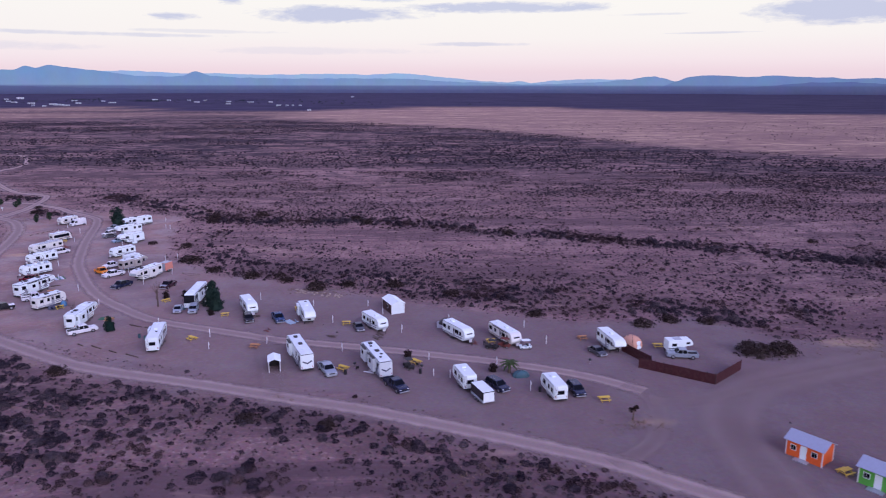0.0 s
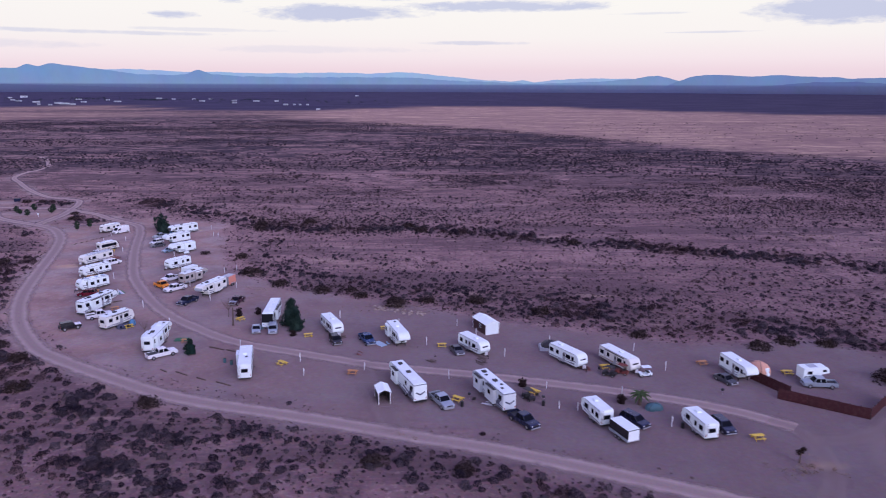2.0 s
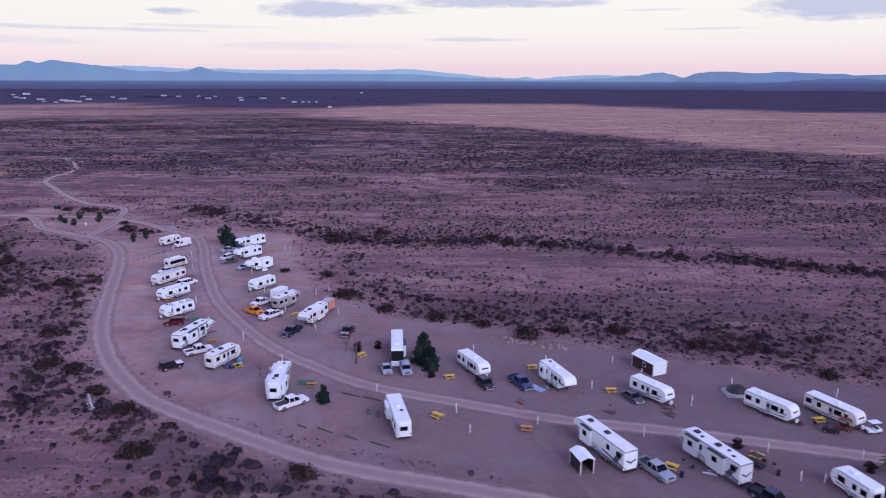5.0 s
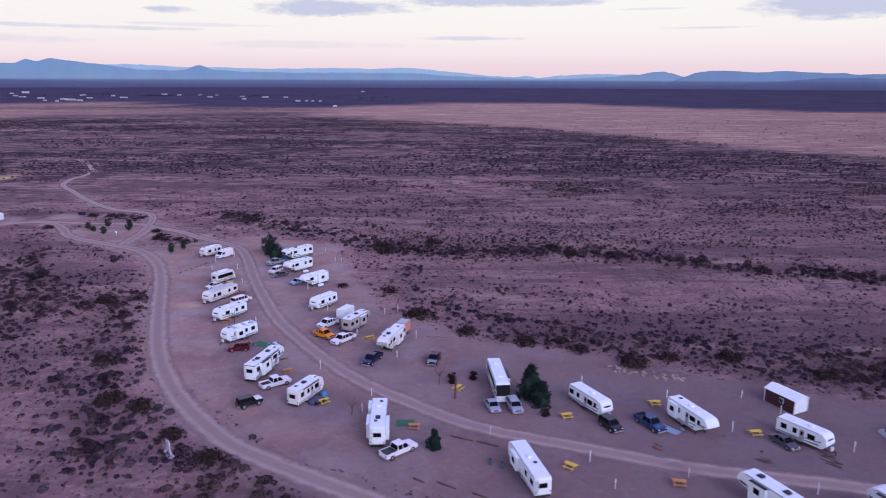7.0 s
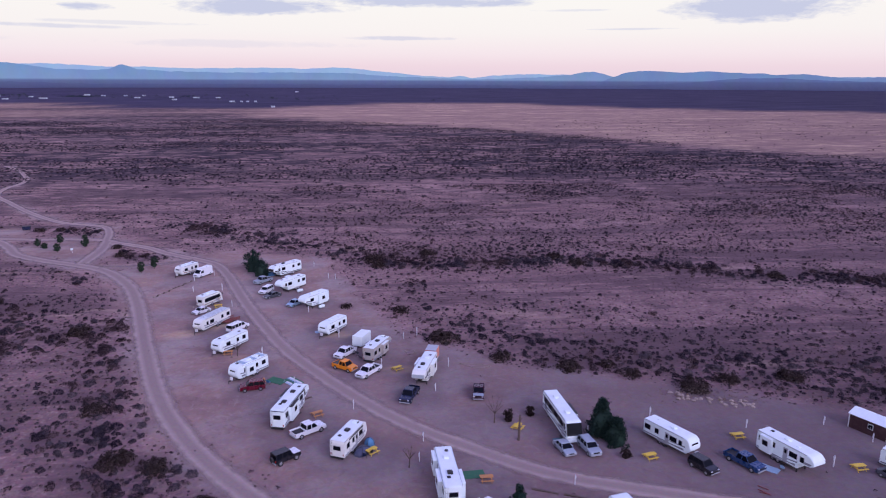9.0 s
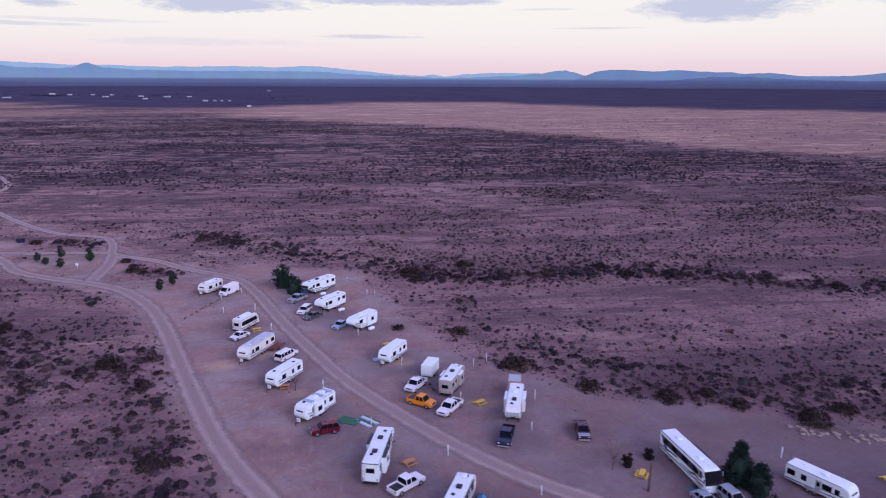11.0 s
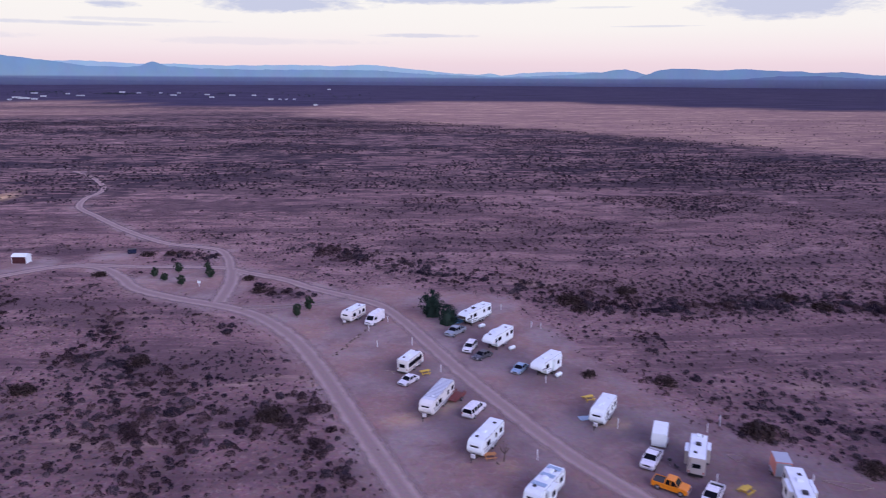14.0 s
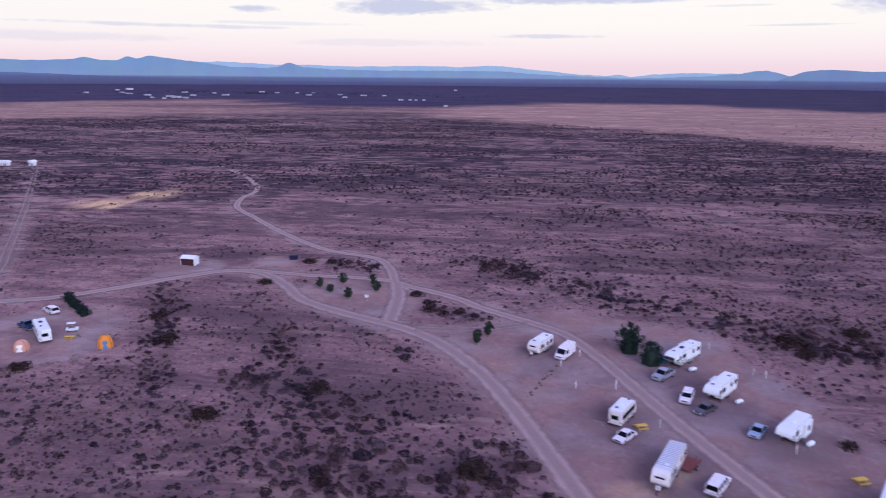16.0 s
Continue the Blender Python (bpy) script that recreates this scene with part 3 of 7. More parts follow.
wave = 60 * (value_noise(fx_, fy_, 160, 8) - 0.5)
azi = np.degrees(np.arctan2(fx_, np.maximum(fy_, 1)))
near_edge = np.interp(azi, [-40, -35, -30, -23, -17, -10.2, -8, -6.5, 0, 5.2, 11.9, 16.2, 20.4, 24.3, 28, 45], [1219, 1233, 1274, 1292, 1285, 1130, 1060, 990, 895, 811, 728, 683, 642, 621, 615, 600])
far_edge = np.interp(azi, [-40, -32, -25, -21.5, -17.5, -12, -8, -3.7, 3, 7.4, 14, 20.2, 32, 45], [1830, 1930, 1950, 1632, 1493, 1490, 1570, 1700, 1840, 1772, 1606, 1524, 1500, 1480])
reach = np.hypot(fx_, fy_)
soft = lambda v, w: np.clip(v / w + 0.5, 0, 1)
field("cleared", soft(1.5 - dist, 4.0))
PADS = [(-141, 263), (-117, 258), (-113, 243), (-105, 230), (-98, 212), (-130, 234), (-124, 221), (-119, 209), (-110, 189), (-93, 196), (-89, 193), (-82, 181), (-102, 168), (-78, 146), (-92, 160), (-59, 161), (-47, 155),
        (-32, 151), (-15, 147), (3, 144), (12, 138), (-24, 125), (-8, 122), (-58, 138), (7, 115), (21, 113), (33, 133), (45, 127), (50, 124), (-252, 262)]
pad_ = np.zeros(fx_.shape)
for qx, qy in PADS:
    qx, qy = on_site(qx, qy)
    rr_ = np.hypot((fx_ - qx), (fy_ - qy) * 0.85) + 5.0 * (value_noise(fx_, fy_, 5, 17) - 0.5)
    pad_ = np.maximum(pad_, np.clip((8.5 - rr_) / 5.0, 0, 1))
# gravel pads, plus an eastward darkening painted in for the view's dimmer right side
field("gravel", np.maximum(0.72 * soft(fx_ + 62 + wave * 0.4, 80), 0.6 * pad_))
cover_ = np.zeros(fx_.shape)
cover_[near_] = density(fx_[near_], fy_[near_], dist[near_])
out_ = ~near_ | (fy_ > 430)
cover_[out_] = np.clip(0.15 + 1.6 * (0.6 * value_noise(fx_[out_] * 0.5, fy_[out_], 60, 24) + 0.4 * value_noise(fx_[out_], fy_[out_], 17, 25) - 0.35), 0, 1)
field("cover", cover_)
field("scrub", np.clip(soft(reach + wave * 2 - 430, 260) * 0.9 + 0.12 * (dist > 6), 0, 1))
stripe_ = np.interp(azi, [-45, -39, -29.3, -20, -17], [1720, 1683, 1604, 1471, 1440])
ditch = 1 - 0.85 * np.exp(-((reach - stripe_) / 34) ** 2) * (azi < -15)
field("grass", soft(reach + 0.5 * wave - near_edge, 45) * soft(far_edge - reach + wave, 80) * 0.97 * ditch * np.interp(azi + wave * 0.08, [-40, -27, -19, -13, -9], [0.8, 0.7, 0.3, 0.45, 1.0]))
straw_ = np.zeros(fx_.shape)
for qx, qy, ra, rb in ((-326, 411, 13, 14), (-314, 436, 10, 14), (32, 101, 3.2, 1.8), (84, 136, 6, 2.5), (-124, 216, 4, 3), (-131, 212, 3.5, 2.5), (-117, 197, 3, 2.5), (-84, 189, 3, 2), (-97, 209, 3, 2.4)):
    qq_ = ((fx_ - qx) / ra) ** 2 + ((fy_ - qy) / rb) ** 2 + 1.6 * (value_noise(fx_, fy_, 3.2, 19) - 0.5)
    straw_ = np.maximum(straw_, np.clip(1.1 - qq_, 0, 1) * (0.85 if ra > 7 else 0.3))
field("straw", straw_)
# where the haze-blue scrub colour takes over with distance
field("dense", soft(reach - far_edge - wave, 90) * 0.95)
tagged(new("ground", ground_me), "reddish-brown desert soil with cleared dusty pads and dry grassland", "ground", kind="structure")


def road_material(worn):
    m, t, b = material("packed_gravel")
    co = t.nodes.new("ShaderNodeTexCoord")
    uv = t.nodes.new("ShaderNodeSeparateXYZ")
    link(t, co.outputs["UV"], uv.inputs[0])
    n1, n2 = noise_tex(t, co.outputs["Object"], 0.35, 5.0, 0.65), noise_tex(t, co.outputs["Object"], 2.2, 4.0, 0.7)
    across = math_node(t, "ABSOLUTE", math_node(t, "SUBTRACT", uv.outputs[0], 0.5))
    rut = math_node(t, "ABSOLUTE", math_node(t, "SUBTRACT", across, 0.22))
    rut = math_node(t, "SUBTRACT", 1.0, math_node(t, "DIVIDE", math_node(t, "ADD", rut, math_node(t, "MULTIPLY", math_node(t, "SUBTRACT", n1.outputs["Fac"], 0.5), 0.12)), 0.14), clamp=True)
    c = mix_col(t, n1.outputs["Fac"], (0.31, 0.225, 0.20), (0.37, 0.275, 0.248))
    c = mix_col(t, math_node(t, "MULTIPLY", rut, 0.65), c, (0.53, 0.405, 0.36))
    c = mix_col(t, 0.3, c, n2.outputs["Color"], "OVERLAY")
    link(t, c, b.inputs["Base Color"])
    b.inputs["Roughness"].default_value = 0.95
    b.inputs["Specular IOR Level"].default_value = 0.08
    edge = math_node(t, "ADD", across, math_node(t, "MULTIPLY", math_node(t, "SUBTRACT", n1.outputs["Fac"], 0.5), 0.35))
    link(t, ramp(t, edge, [(0.20, worn), (0.46, 0.0)]), b.inputs["Alpha"])
    bp = t.nodes.new("ShaderNodeBump")
    bp.inputs["Strength"].default_value, bp.inputs["Distance"].default_value = 0.4, 0.05
    link(t, n2.outputs["Fac"], bp.inputs["Height"])
    link(t, bp.outputs[0], b.inputs["Normal"])
    return m


ROAD_MAT, LINK_MAT, FAINT_MAT = road_material(0.85), road_material(0.5), road_material(0.22)
for k, (rname, line, width) in enumerate(LINES):
    d = np.gradient(line, axis=0)
    d /= np.linalg.norm(d, axis=1)[:, None]
    side = np.stack((-d[:, 1], d[:, 0]), 1)
    us = np.linspace(0, 1, 7)
    pts = line[:, None, :] + side[:, None, :] * ((us - 0.5) * width * 1.4)[None, :, None]
    zz = np.maximum(ground_height(pts[..., 0].ravel(), pts[..., 1].ravel()), 0).reshape(pts.shape[:2]) + 0.012 + 0.004 * k
    zz += 0.03 * np.cos((us - 0.5) * math.pi)[None, :]
    vv = np.concatenate((pts, zz[..., None]), -1).reshape(-1, 3)
    ii = np.arange(len(vv)).reshape(len(line), 7)
    qq = np.stack((ii[:-1, :-1], ii[:-1, 1:], ii[1:, 1:], ii[1:, :-1]), -1).reshape(-1, 4)
    me = fast_mesh(rname, vv, qq, FAINT_MAT if rname in ("road_turn", "road_east", "road_cross", "road_east_track") else LINK_MAT if rname in ("road_link_b", "road_west") else ROAD_MAT)
    lay = me.uv_layers.new(name="UVMap")
    run = np.repeat(np.arange(len(line)) * 2.0, 7)
    uvs = np.stack((np.tile(us, len(line)), run), 1)[qq.ravel()]
    lay.data.foreach_set("uv", uvs.astype(np.float32).ravel())
    tagged(new(rname, me), "pale packed gravel track with two worn wheel ruts", "dirt road", kind="structure")

# distant ranges: bearing to the left in degrees, rise in degrees
RANGE_FAR = [(48, 0.7), (40, 0.8), (30, 0.85), (23, 1.02), (21.5, 0.97), (19.5, 0.84), (16.5, 0.86), (13.4, 0.79), (8.2, 0.87), (5, 0.80), (2.6, 0.93), (1.2, 0.84), (-0.7, 0.64), (-3, 0.42), (-5.2, 0.24), (-6.1, 0.24), (-6.9, 0.35),
             (-7.9, 0.14), (-9.5, 0.36), (-12, 0.48), (-15, 0.45), (-18, 0.3), (-28, 0.3), (-48, 0.3)]
RANGE_MID = [(48, 0.95), (40, 1.0), (34.5, 0.95), (33, 1.05), (32.3, 1.23), (31.2, 0.98), (30.2, 1.02), (29.6, 1.33), (28.9, 1.16), (28.1, 1.36), (27.0, 1.22), (24.8, 0.98), (22.5, 0.66), (20, 0.62), (19, 0.70), (18.55, 0.93), (18.2, 1.05),
             (17.8, 0.9), (17.2, 0.68), (15, 0.55), (11, 0.5), (6, 0.52), (2, 0.5), (-2, 0.25), (-8, 0.05), (-13, 0.25), (-15.5, 0.45), (-16.5, 0.64), (-17.3, 0.70), (-18.8, 0.28)]
RANGE_EAST = [(-17.5, -0.3), (-18.6, 0.2), (-19.5, 0.55), (-20.7, 0.76), (-22.5, 0.70), (-24, 0.63), (-26, 0.70), (-27.5, 0.60), (-29.2, 0.57), (-30.4, 0.43), (-31.9, 0.54), (-33.5, 0.36), (-35.3, 0.16), (-37.3, 0.35), (-39.6, 0.57), (-48, 0.8)]
RANGE_NEAR = [(48, 0.2), (36, 0.12), (30, -0.1), (20, -0.35), (-20, -0.4), (-25, -0.05), (-28, 0.22), (-30, 0.25), (-33, 0.1), (-38, -0.05), (-48, 0.2)]


def mountain(name, ridge, radius, tops, foot):
    deg = np.arange(-62, 62, 0.1)
    bearings = np.radians(deg)
    r = sorted(ridge)
    h = np.interp(deg, [a for a, _ in r], [e for _, e in r])
    k = np.hanning(7)
    h = np.convolve(np.pad(h, 3, "edge"), k / k.sum(), "valid")
    h += 0.05 * (value_noise(deg * 10, deg * 0 + radius, 6, 11) - 0.5) + 0.03 * (value_noise(deg * 10, deg * 0, 2.3, 12) - 0.5)
    top = 53.7 + np.tan(np.radians(h)) * radius
    rows, nn = [], 8
    rng = np.random.default_rng(4)
    for j in range(nn):
        f = j / (nn - 1)
        rad = radius - (1 - f) * 30 + 6 * (rng.random(len(deg)) - 0.5) * (0 < j < nn - 1)
        rows.append(np.stack((-75 - np.sin(bearings) * rad, 60 + np.cos(bearings) * rad, -3 + (top + 3) * f), 1))
    vv = np.concatenate(rows)
    ii = np.arange(len(vv)).reshape(nn, len(deg))
    qq = np.stack((ii[:-1, :-1], ii[:-1, 1:], ii[1:, 1:], ii[1:, :-1]), -1).reshape(-1, 4)
    m, t, b = material(name)
    co = t.nodes.new("ShaderNodeTexCoord").outputs["Object"]
    sp = t.nodes.new("ShaderNodeSeparateXYZ")
    link(t, co, sp.inputs[0])
    n = noise_tex(t, co, 0.008, 5.0, 0.6)
    # aerial haze painted as glow: dark foot, paler from eye level up
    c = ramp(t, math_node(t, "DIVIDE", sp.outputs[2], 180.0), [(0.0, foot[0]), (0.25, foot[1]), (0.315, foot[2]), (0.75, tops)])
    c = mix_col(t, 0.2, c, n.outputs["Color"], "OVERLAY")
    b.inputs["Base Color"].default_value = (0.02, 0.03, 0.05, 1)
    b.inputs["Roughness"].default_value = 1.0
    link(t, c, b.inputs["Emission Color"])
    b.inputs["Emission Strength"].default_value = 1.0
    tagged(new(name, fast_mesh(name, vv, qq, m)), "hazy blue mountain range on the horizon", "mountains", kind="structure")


# farther ranges glow paler, the thicker haze being in these colours
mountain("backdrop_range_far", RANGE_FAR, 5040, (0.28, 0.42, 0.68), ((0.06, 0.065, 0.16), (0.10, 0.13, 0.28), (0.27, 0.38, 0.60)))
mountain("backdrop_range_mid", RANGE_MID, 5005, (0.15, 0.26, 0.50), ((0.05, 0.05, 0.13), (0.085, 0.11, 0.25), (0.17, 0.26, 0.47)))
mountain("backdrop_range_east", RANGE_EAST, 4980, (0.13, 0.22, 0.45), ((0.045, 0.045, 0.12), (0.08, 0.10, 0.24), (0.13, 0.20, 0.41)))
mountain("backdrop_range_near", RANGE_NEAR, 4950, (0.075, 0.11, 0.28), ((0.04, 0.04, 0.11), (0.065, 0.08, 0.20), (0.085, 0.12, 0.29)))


# ---------------------------------------------------------------- scrub
def shell(rng, n, rad, top, v, f):
    """An uneven dome of n sides, open below."""
    k = len(v)
    for ring, (u, zz) in enumerate(((1.0, 0.02), (0.80, 0.62))):
        for i in range(n):
            a, q = 2 * math.pi * i / n + 0.4 * ring, rad * u * rng.uniform(0.7, 1.25)
            v.append(np.array((q * math.cos(a), q * math.sin(a), top * zz * rng.uniform(0.75, 1.2))))
    v.append(np.array((rng.normal(0, 0.05), rng.normal(0, 0.05), top)))
    for i in range(n):
        p, q = k + i, k + (i + 1) % n
        f += [(p, q, q + n), (p, q + n, p + n), (p + n, q + n, k + 2 * n)]


def bush_shape(rng, blades, squash=0.7, shells=2):
    """Lacy domes of twigs with a ragged fringe, about one metre wide."""
    v, f = [], []
    if shells:
        shell(rng, 5, 0.46, 0.46 * squash / 0.7, v, f)
    if shells > 1:
        shell(rng, 5, 0.30, 0.36 * squash / 0.7, v, f)
    for i in range(blades):
        a, e = rng.uniform(0, 2 * math.pi), rng.uniform(0.02, 1.0) ** 0.8
        rr = rng.uniform(0.25, 0.54) * math.sqrt(1 - 0.72 * e * e)
        c = np.array((rr * math.cos(a), rr * math.sin(a), squash * (e * 0.60 + 0.05)))
        q = rng.normal(size=(3, 3))
        q = q / np.linalg.norm(q, axis=1)[:, None] * rng.uniform(0.07, 0.15)
        k = len(v)
        v += [c + q[0], c + q[1], c + q[2]]
        f.append((k, k + 1, k + 2))
    v = np.array(v)
    v[:, 2] = np.maximum(v[:, 2], -0.02)
    return v, np.array(f)


def scatter(name, px, py, size, blades, mat, label, category, seed, zs=None, squash=0.7, shells=2):
    rng = np.random.default_rng(seed)
    shapes = [bush_shape(rng, blades, squash, shells) for _ in range(7)]
    allv, allf, off = [], [], 0
    z = ground_height(px, py) if zs is None else zs
    pick = rng.integers(0, 7, len(px))
    for k, (v, f) in enumerate(shapes):
        sel = np.nonzero(pick == k)[0]
        if not len(sel):
            continue
        a = rng.uniform(0, 2 * math.pi, len(sel))
        s = size[sel]
        sx, sy, sz = s * rng.uniform(0.85, 1.25, len(sel)), s * rng.uniform(0.85, 1.25, len(sel)), s * rng.uniform(0.75, 1.15, len(sel))
        x = v[None, :, 0] * sx[:, None]
        y = v[None, :, 1] * sy[:, None]
        ca, sa = np.cos(a)[:, None], np.sin(a)[:, None]
        out = np.stack((x * ca - y * sa + px[sel, None], x * sa + y * ca + py[sel, None], v[None, :, 2] * sz[:, None] + z[sel, None]), -1)
        allv.append(out.reshape(-1, 3))
        allf.append((f[None] + (off + np.arange(len(sel)) * len(v))[:, None, None]).reshape(-1, 3))
        off += len(sel) * len(v)
    me = fast_mesh(name, np.concatenate(allv), np.concatenate(allf), mat)
    return tagged(new(name, me), label, category, kind="stuff")


def candidates(n, x0, x1, y0, y1, seed):
    rng = np.random.default_rng(seed)
    return rng.uniform(x0, x1, n), rng.uniform(y0, y1, n), rng


def in_sight(px, py):
    return (py > 26 - 0.55 * px) & (px > -0.80 * py - 110) & (px < 0.68 * py + 30)


sx_, sy_, rg = candidates(300000, -430, 260, 40, 430, 31)
ok = in_sight(sx_, sy_)
sx_, sy_ = sx_[ok], sy_[ok]
sd_ = open_ground(sx_, sy_)
pr = density(sx_, sy_, sd_)
ok = rg.random(len(sx_)) < pr * 0.85
sx_, sy_ = sx_[ok], sy_[ok]
ssize = (0.32 + 1.05 * rg.random(len(sx_)) ** 2.8) * np.where(rg.random(len(sx_)) < 0.04, 1.6, 1.0)
ssize *= 1 + 1.0 * np.exp(-(line_distance(sx_, sy_, ARROYO) / 7) ** 2) + 0.4 * np.exp(-(line_distance(sx_, sy_, FRINGE) / 6) ** 2) + 0.5 * np.exp(-(line_distance(sx_, sy_, BRANCH) / 3) ** 2)
ssize *= 1 + 0.3 * np.exp(-(line_distance(sx_, sy_, UPPER) / 6) ** 2)
thick = np.zeros(len(sx_))
for tx, ty, tr in THICKETS:
    thick = np.maximum(thick, np.exp(-((sx_ - tx) ** 2 + (sy_ - ty) ** 2) / tr ** 2))
for w in WASHES:
    thick = np.maximum(thick, 0.7 * np.exp(-(line_distance(sx_, sy_, w) / 3) ** 2))
ssize *= 1 + 0.95 * thick
brown = value_noise(sx_, sy_, 11, 61) * 0.6 + 0.4 * rg.random(len(sx_)) > 0.55
scatter("desert_shrubs", sx_[~brown], sy_[~brown], ssize[~brown], 12, SCRUB, "low grey-green desert shrubs scattered over red soil", "shrubs", 41, shells=1)
scatter("dormant_shrubs", sx_[brown], sy_[brown], ssize[brown], 12, BROWN_SCRUB, "low dormant reddish-brown shrubs scattered over soil", "shrubs", 44, shells=1)
tx_, ty_, rg = candidates(330000, -400, 240, 40, 400, 33)
ok = in_sight(tx_, ty_)
tx_, ty_ = tx_[ok], ty_[ok]
td_ = open_ground(tx_, ty_)
ok = rg.random(len(tx_)) < np.clip((td_ + 0.5) / 4, 0.002, 0.30) * np.clip(0.3 + 1.6 * value_noise(tx_, ty_, 13, 62), 0, 1)
tx_, ty_ = tx_[ok], ty_[ok]
scatter("low_tufts", tx_, ty_, rg.uniform(0.25, 0.6, len(tx_)), 0, TUFT, "small dry tufts and seedlings on bare soil", "tufts", 43, shells=1)
sx_, sy_, rg = candidates(200000, -900, 700, 400, 1050, 32)
ok = in_sight(sx_, sy_) & (sy_ > 430)
sx_, sy_ = sx_[ok], sy_[ok]
patch = 0.45 * value_noise(sx_ * 0.5, sy_, 60, 24) + 0.35 * value_noise(sx_ * 0.6, sy_, 17, 25) + 0.2 * value_noise(sx_ * 0.3, sy_, 120, 26)
edge = np.interp(np.degrees(np.arctan2(sx_, sy_)), [-40, -30, -17, -10, 0, 12, 20, 28, 45], [1220, 1274, 1285, 1130, 895, 728, 642, 615, 600])
ok = rg.random(len(sx_)) < np.clip((patch - 0.36) * 2.6, 0.03, 1) * np.where(np.hypot(sx_, sy_) > edge, 0.06, 1.0)
sx_, sy_ = sx_[ok], sy_[ok]
scatter("far_desert_shrubs", sx_, sy_, 0.6 + 1.6 * rg.random(len(sx_)) ** 2.0, 0, SCRUB, "low grey-brown desert shrubs on the far plain", "shrubs", 42, zs=np.zeros(len(sx_)), shells=1)


# ---------------------------------------------------------------- recreational vehicles
def roof_unit(parent, x, y, z, mat=WHITE):
    part("air_conditioner", prism([(x - 0.5, z), (x + 0.45, z), (x + 0.38, z + 0.22), (x + 0.1, z + 0.3), (x - 0.45, z + 0.28)], y - 0.36, y + 0.36, 0.05), mat, parent)


def roof_vent(parent, x, y, z, mat=VENT_DARK):
    part("roof_vent", box(x - 0.24, x + 0.24, y - 0.24, y + 0.24, z, z + 0.13, 0.04), mat, parent)


def caravan(name, x, y, heading, length, height=3.3, style="fifth", wall=None, stripe=None, label="", group="parked trailers", slides=(), units=((0.1, WHITE),),
            vents=((-0.3, VENT_DARK), (0.3, VENT_DARK)), rear_window=True, width=2.42, roof=None, awning=False, ladder=True, bold=False, cap=None, solar=()):
    """A towed or driven home; +x is its front, y = -width/2 its door side."""
    wall, stripe, roof = wall or WHITE, stripe or GREYSTRIPE, roof or ROOF_WHITE
    cat = {"fifth": "fifth-wheel trailer", "tt": "travel trailer", "bus": "motorhome"}[style]
    top = thing(name, place(x, y, heading), label, cat, group)
    hw, xb, xf, H = width / 2, -length / 2, length / 2, height * 0.95
    if style == "fifth":
        prof = [(xb, 0.72), (xf - 2.5, 0.72), (xf - 2.4, 1.75), (xf - 0.6, 1.85), (xf - 0.05, 2.25), (xf - 0.18, H - 0.55), (xf - 0.7, H - 0.1), (xf - 1.2, H), (xb + 0.05, H)]
        floor = xf - 2.5
    elif style == "tt":
        prof = [(xb, 0.6), (xf - 0.75, 0.6), (xf - 0.08, 1.25), (xf, 1.65), (xf - 0.3, H - 0.35), (xf - 0.8, H), (xb + 0.2, H), (xb + 0.02, H - 0.3)]
        floor = xf - 0.75
    else:
        prof = [(xb, 0.5), (xf - 0.12, 0.42), (xf, 1.15), (xf - 0.12, 1.6), (xf - 0.5, H - 0.35), (xf - 0.9, H), (xb + 0.2, H), (xb, H - 0.25)]
        floor = xf - 0.2
    part("body", prism(prof, -hw, hw, 0.09), wall, top)
    part("roof", box(xb + 0.16, xf - 1.25, -hw + 0.1, hw - 0.1, H - 0.02, H + 0.035, 0.02), roof, top, "pale roof membrane")
    part("chassis", box(xb + 0.1, floor - 0.2, -hw + 0.25, hw - 0.25, 0.42, 0.66), CHASSIS, top, "black steel frame")
    # wheels
    if style == "bus":
        for wx in (xf - 1.4, xb + 2.9):
            for s in (-1, 1):
                wheel(top, wx, s * (hw - 0.14), 0.46, 0.28)
    else:
        ax = -0.08 * length if style == "tt" else -0.14 * length
        for wx in (ax - 0.46, ax + 0.46):
            for s in (-1, 1):
                wheel(top, wx, s * (hw - 0.12), 0.37, 0.22, CHROME)
        for s in (-1, 1):
            ya, yb = sorted((s * (hw - 0.06), s * (hw + 0.03)))
            part("wheel_arch", prism([(ax - 0.95, 0.55), (ax + 0.95, 0.55), (ax + 0.75, 0.86), (ax - 0.75, 0.86)], ya, yb), TRIM, top)
    # windows and door
    z0, z1 = H - 1.45, H - 0.6
    spots = [(-0.40, 1.15), (-0.20, 0.8), (0.15, 1.35), (0.30, 0.7)] if length > 8.5 else [(-0.34, 1.0), (-0.12, 0.7), (0.20, 1.2)]
    if style == "bus":
        spots = [(-0.36, 1.1), (-0.17, 1.5), (0.06, 1.7), (0.27, 1.3)]
    for s in (-1, 1):
        for fx, w in spots:
            window(top, fx * length - w / 2, fx * length + w / 2, s * hw, z0, z1, NAVY if style == "bus" else TRIM)
    dx = 0.02 * length if style != "bus" else xf - 2.1
    door = part("entry_door", box(dx - 0.36, dx + 0.36, -hw - 0.035, -hw + 0.01, 0.78, H - 0.5, 0.015), TRIM if wall is not TRIM else WHITE, top, "framed entry door")
    part("door_window", box(dx - 0.2, dx + 0.2, -hw - 0.05, -hw - 0.01, H - 1.3, H - 0.75), GLASS, door)
    part("step", box(dx - 0.33, dx + 0.33, -hw - 0.42, -hw - 0.04, 0.34, 0.4), CHASSIS, door)
    if rear_window:
        end_window(top, xb + 0.005, -0.62, 0.62, H - 1.5, H - 0.75)
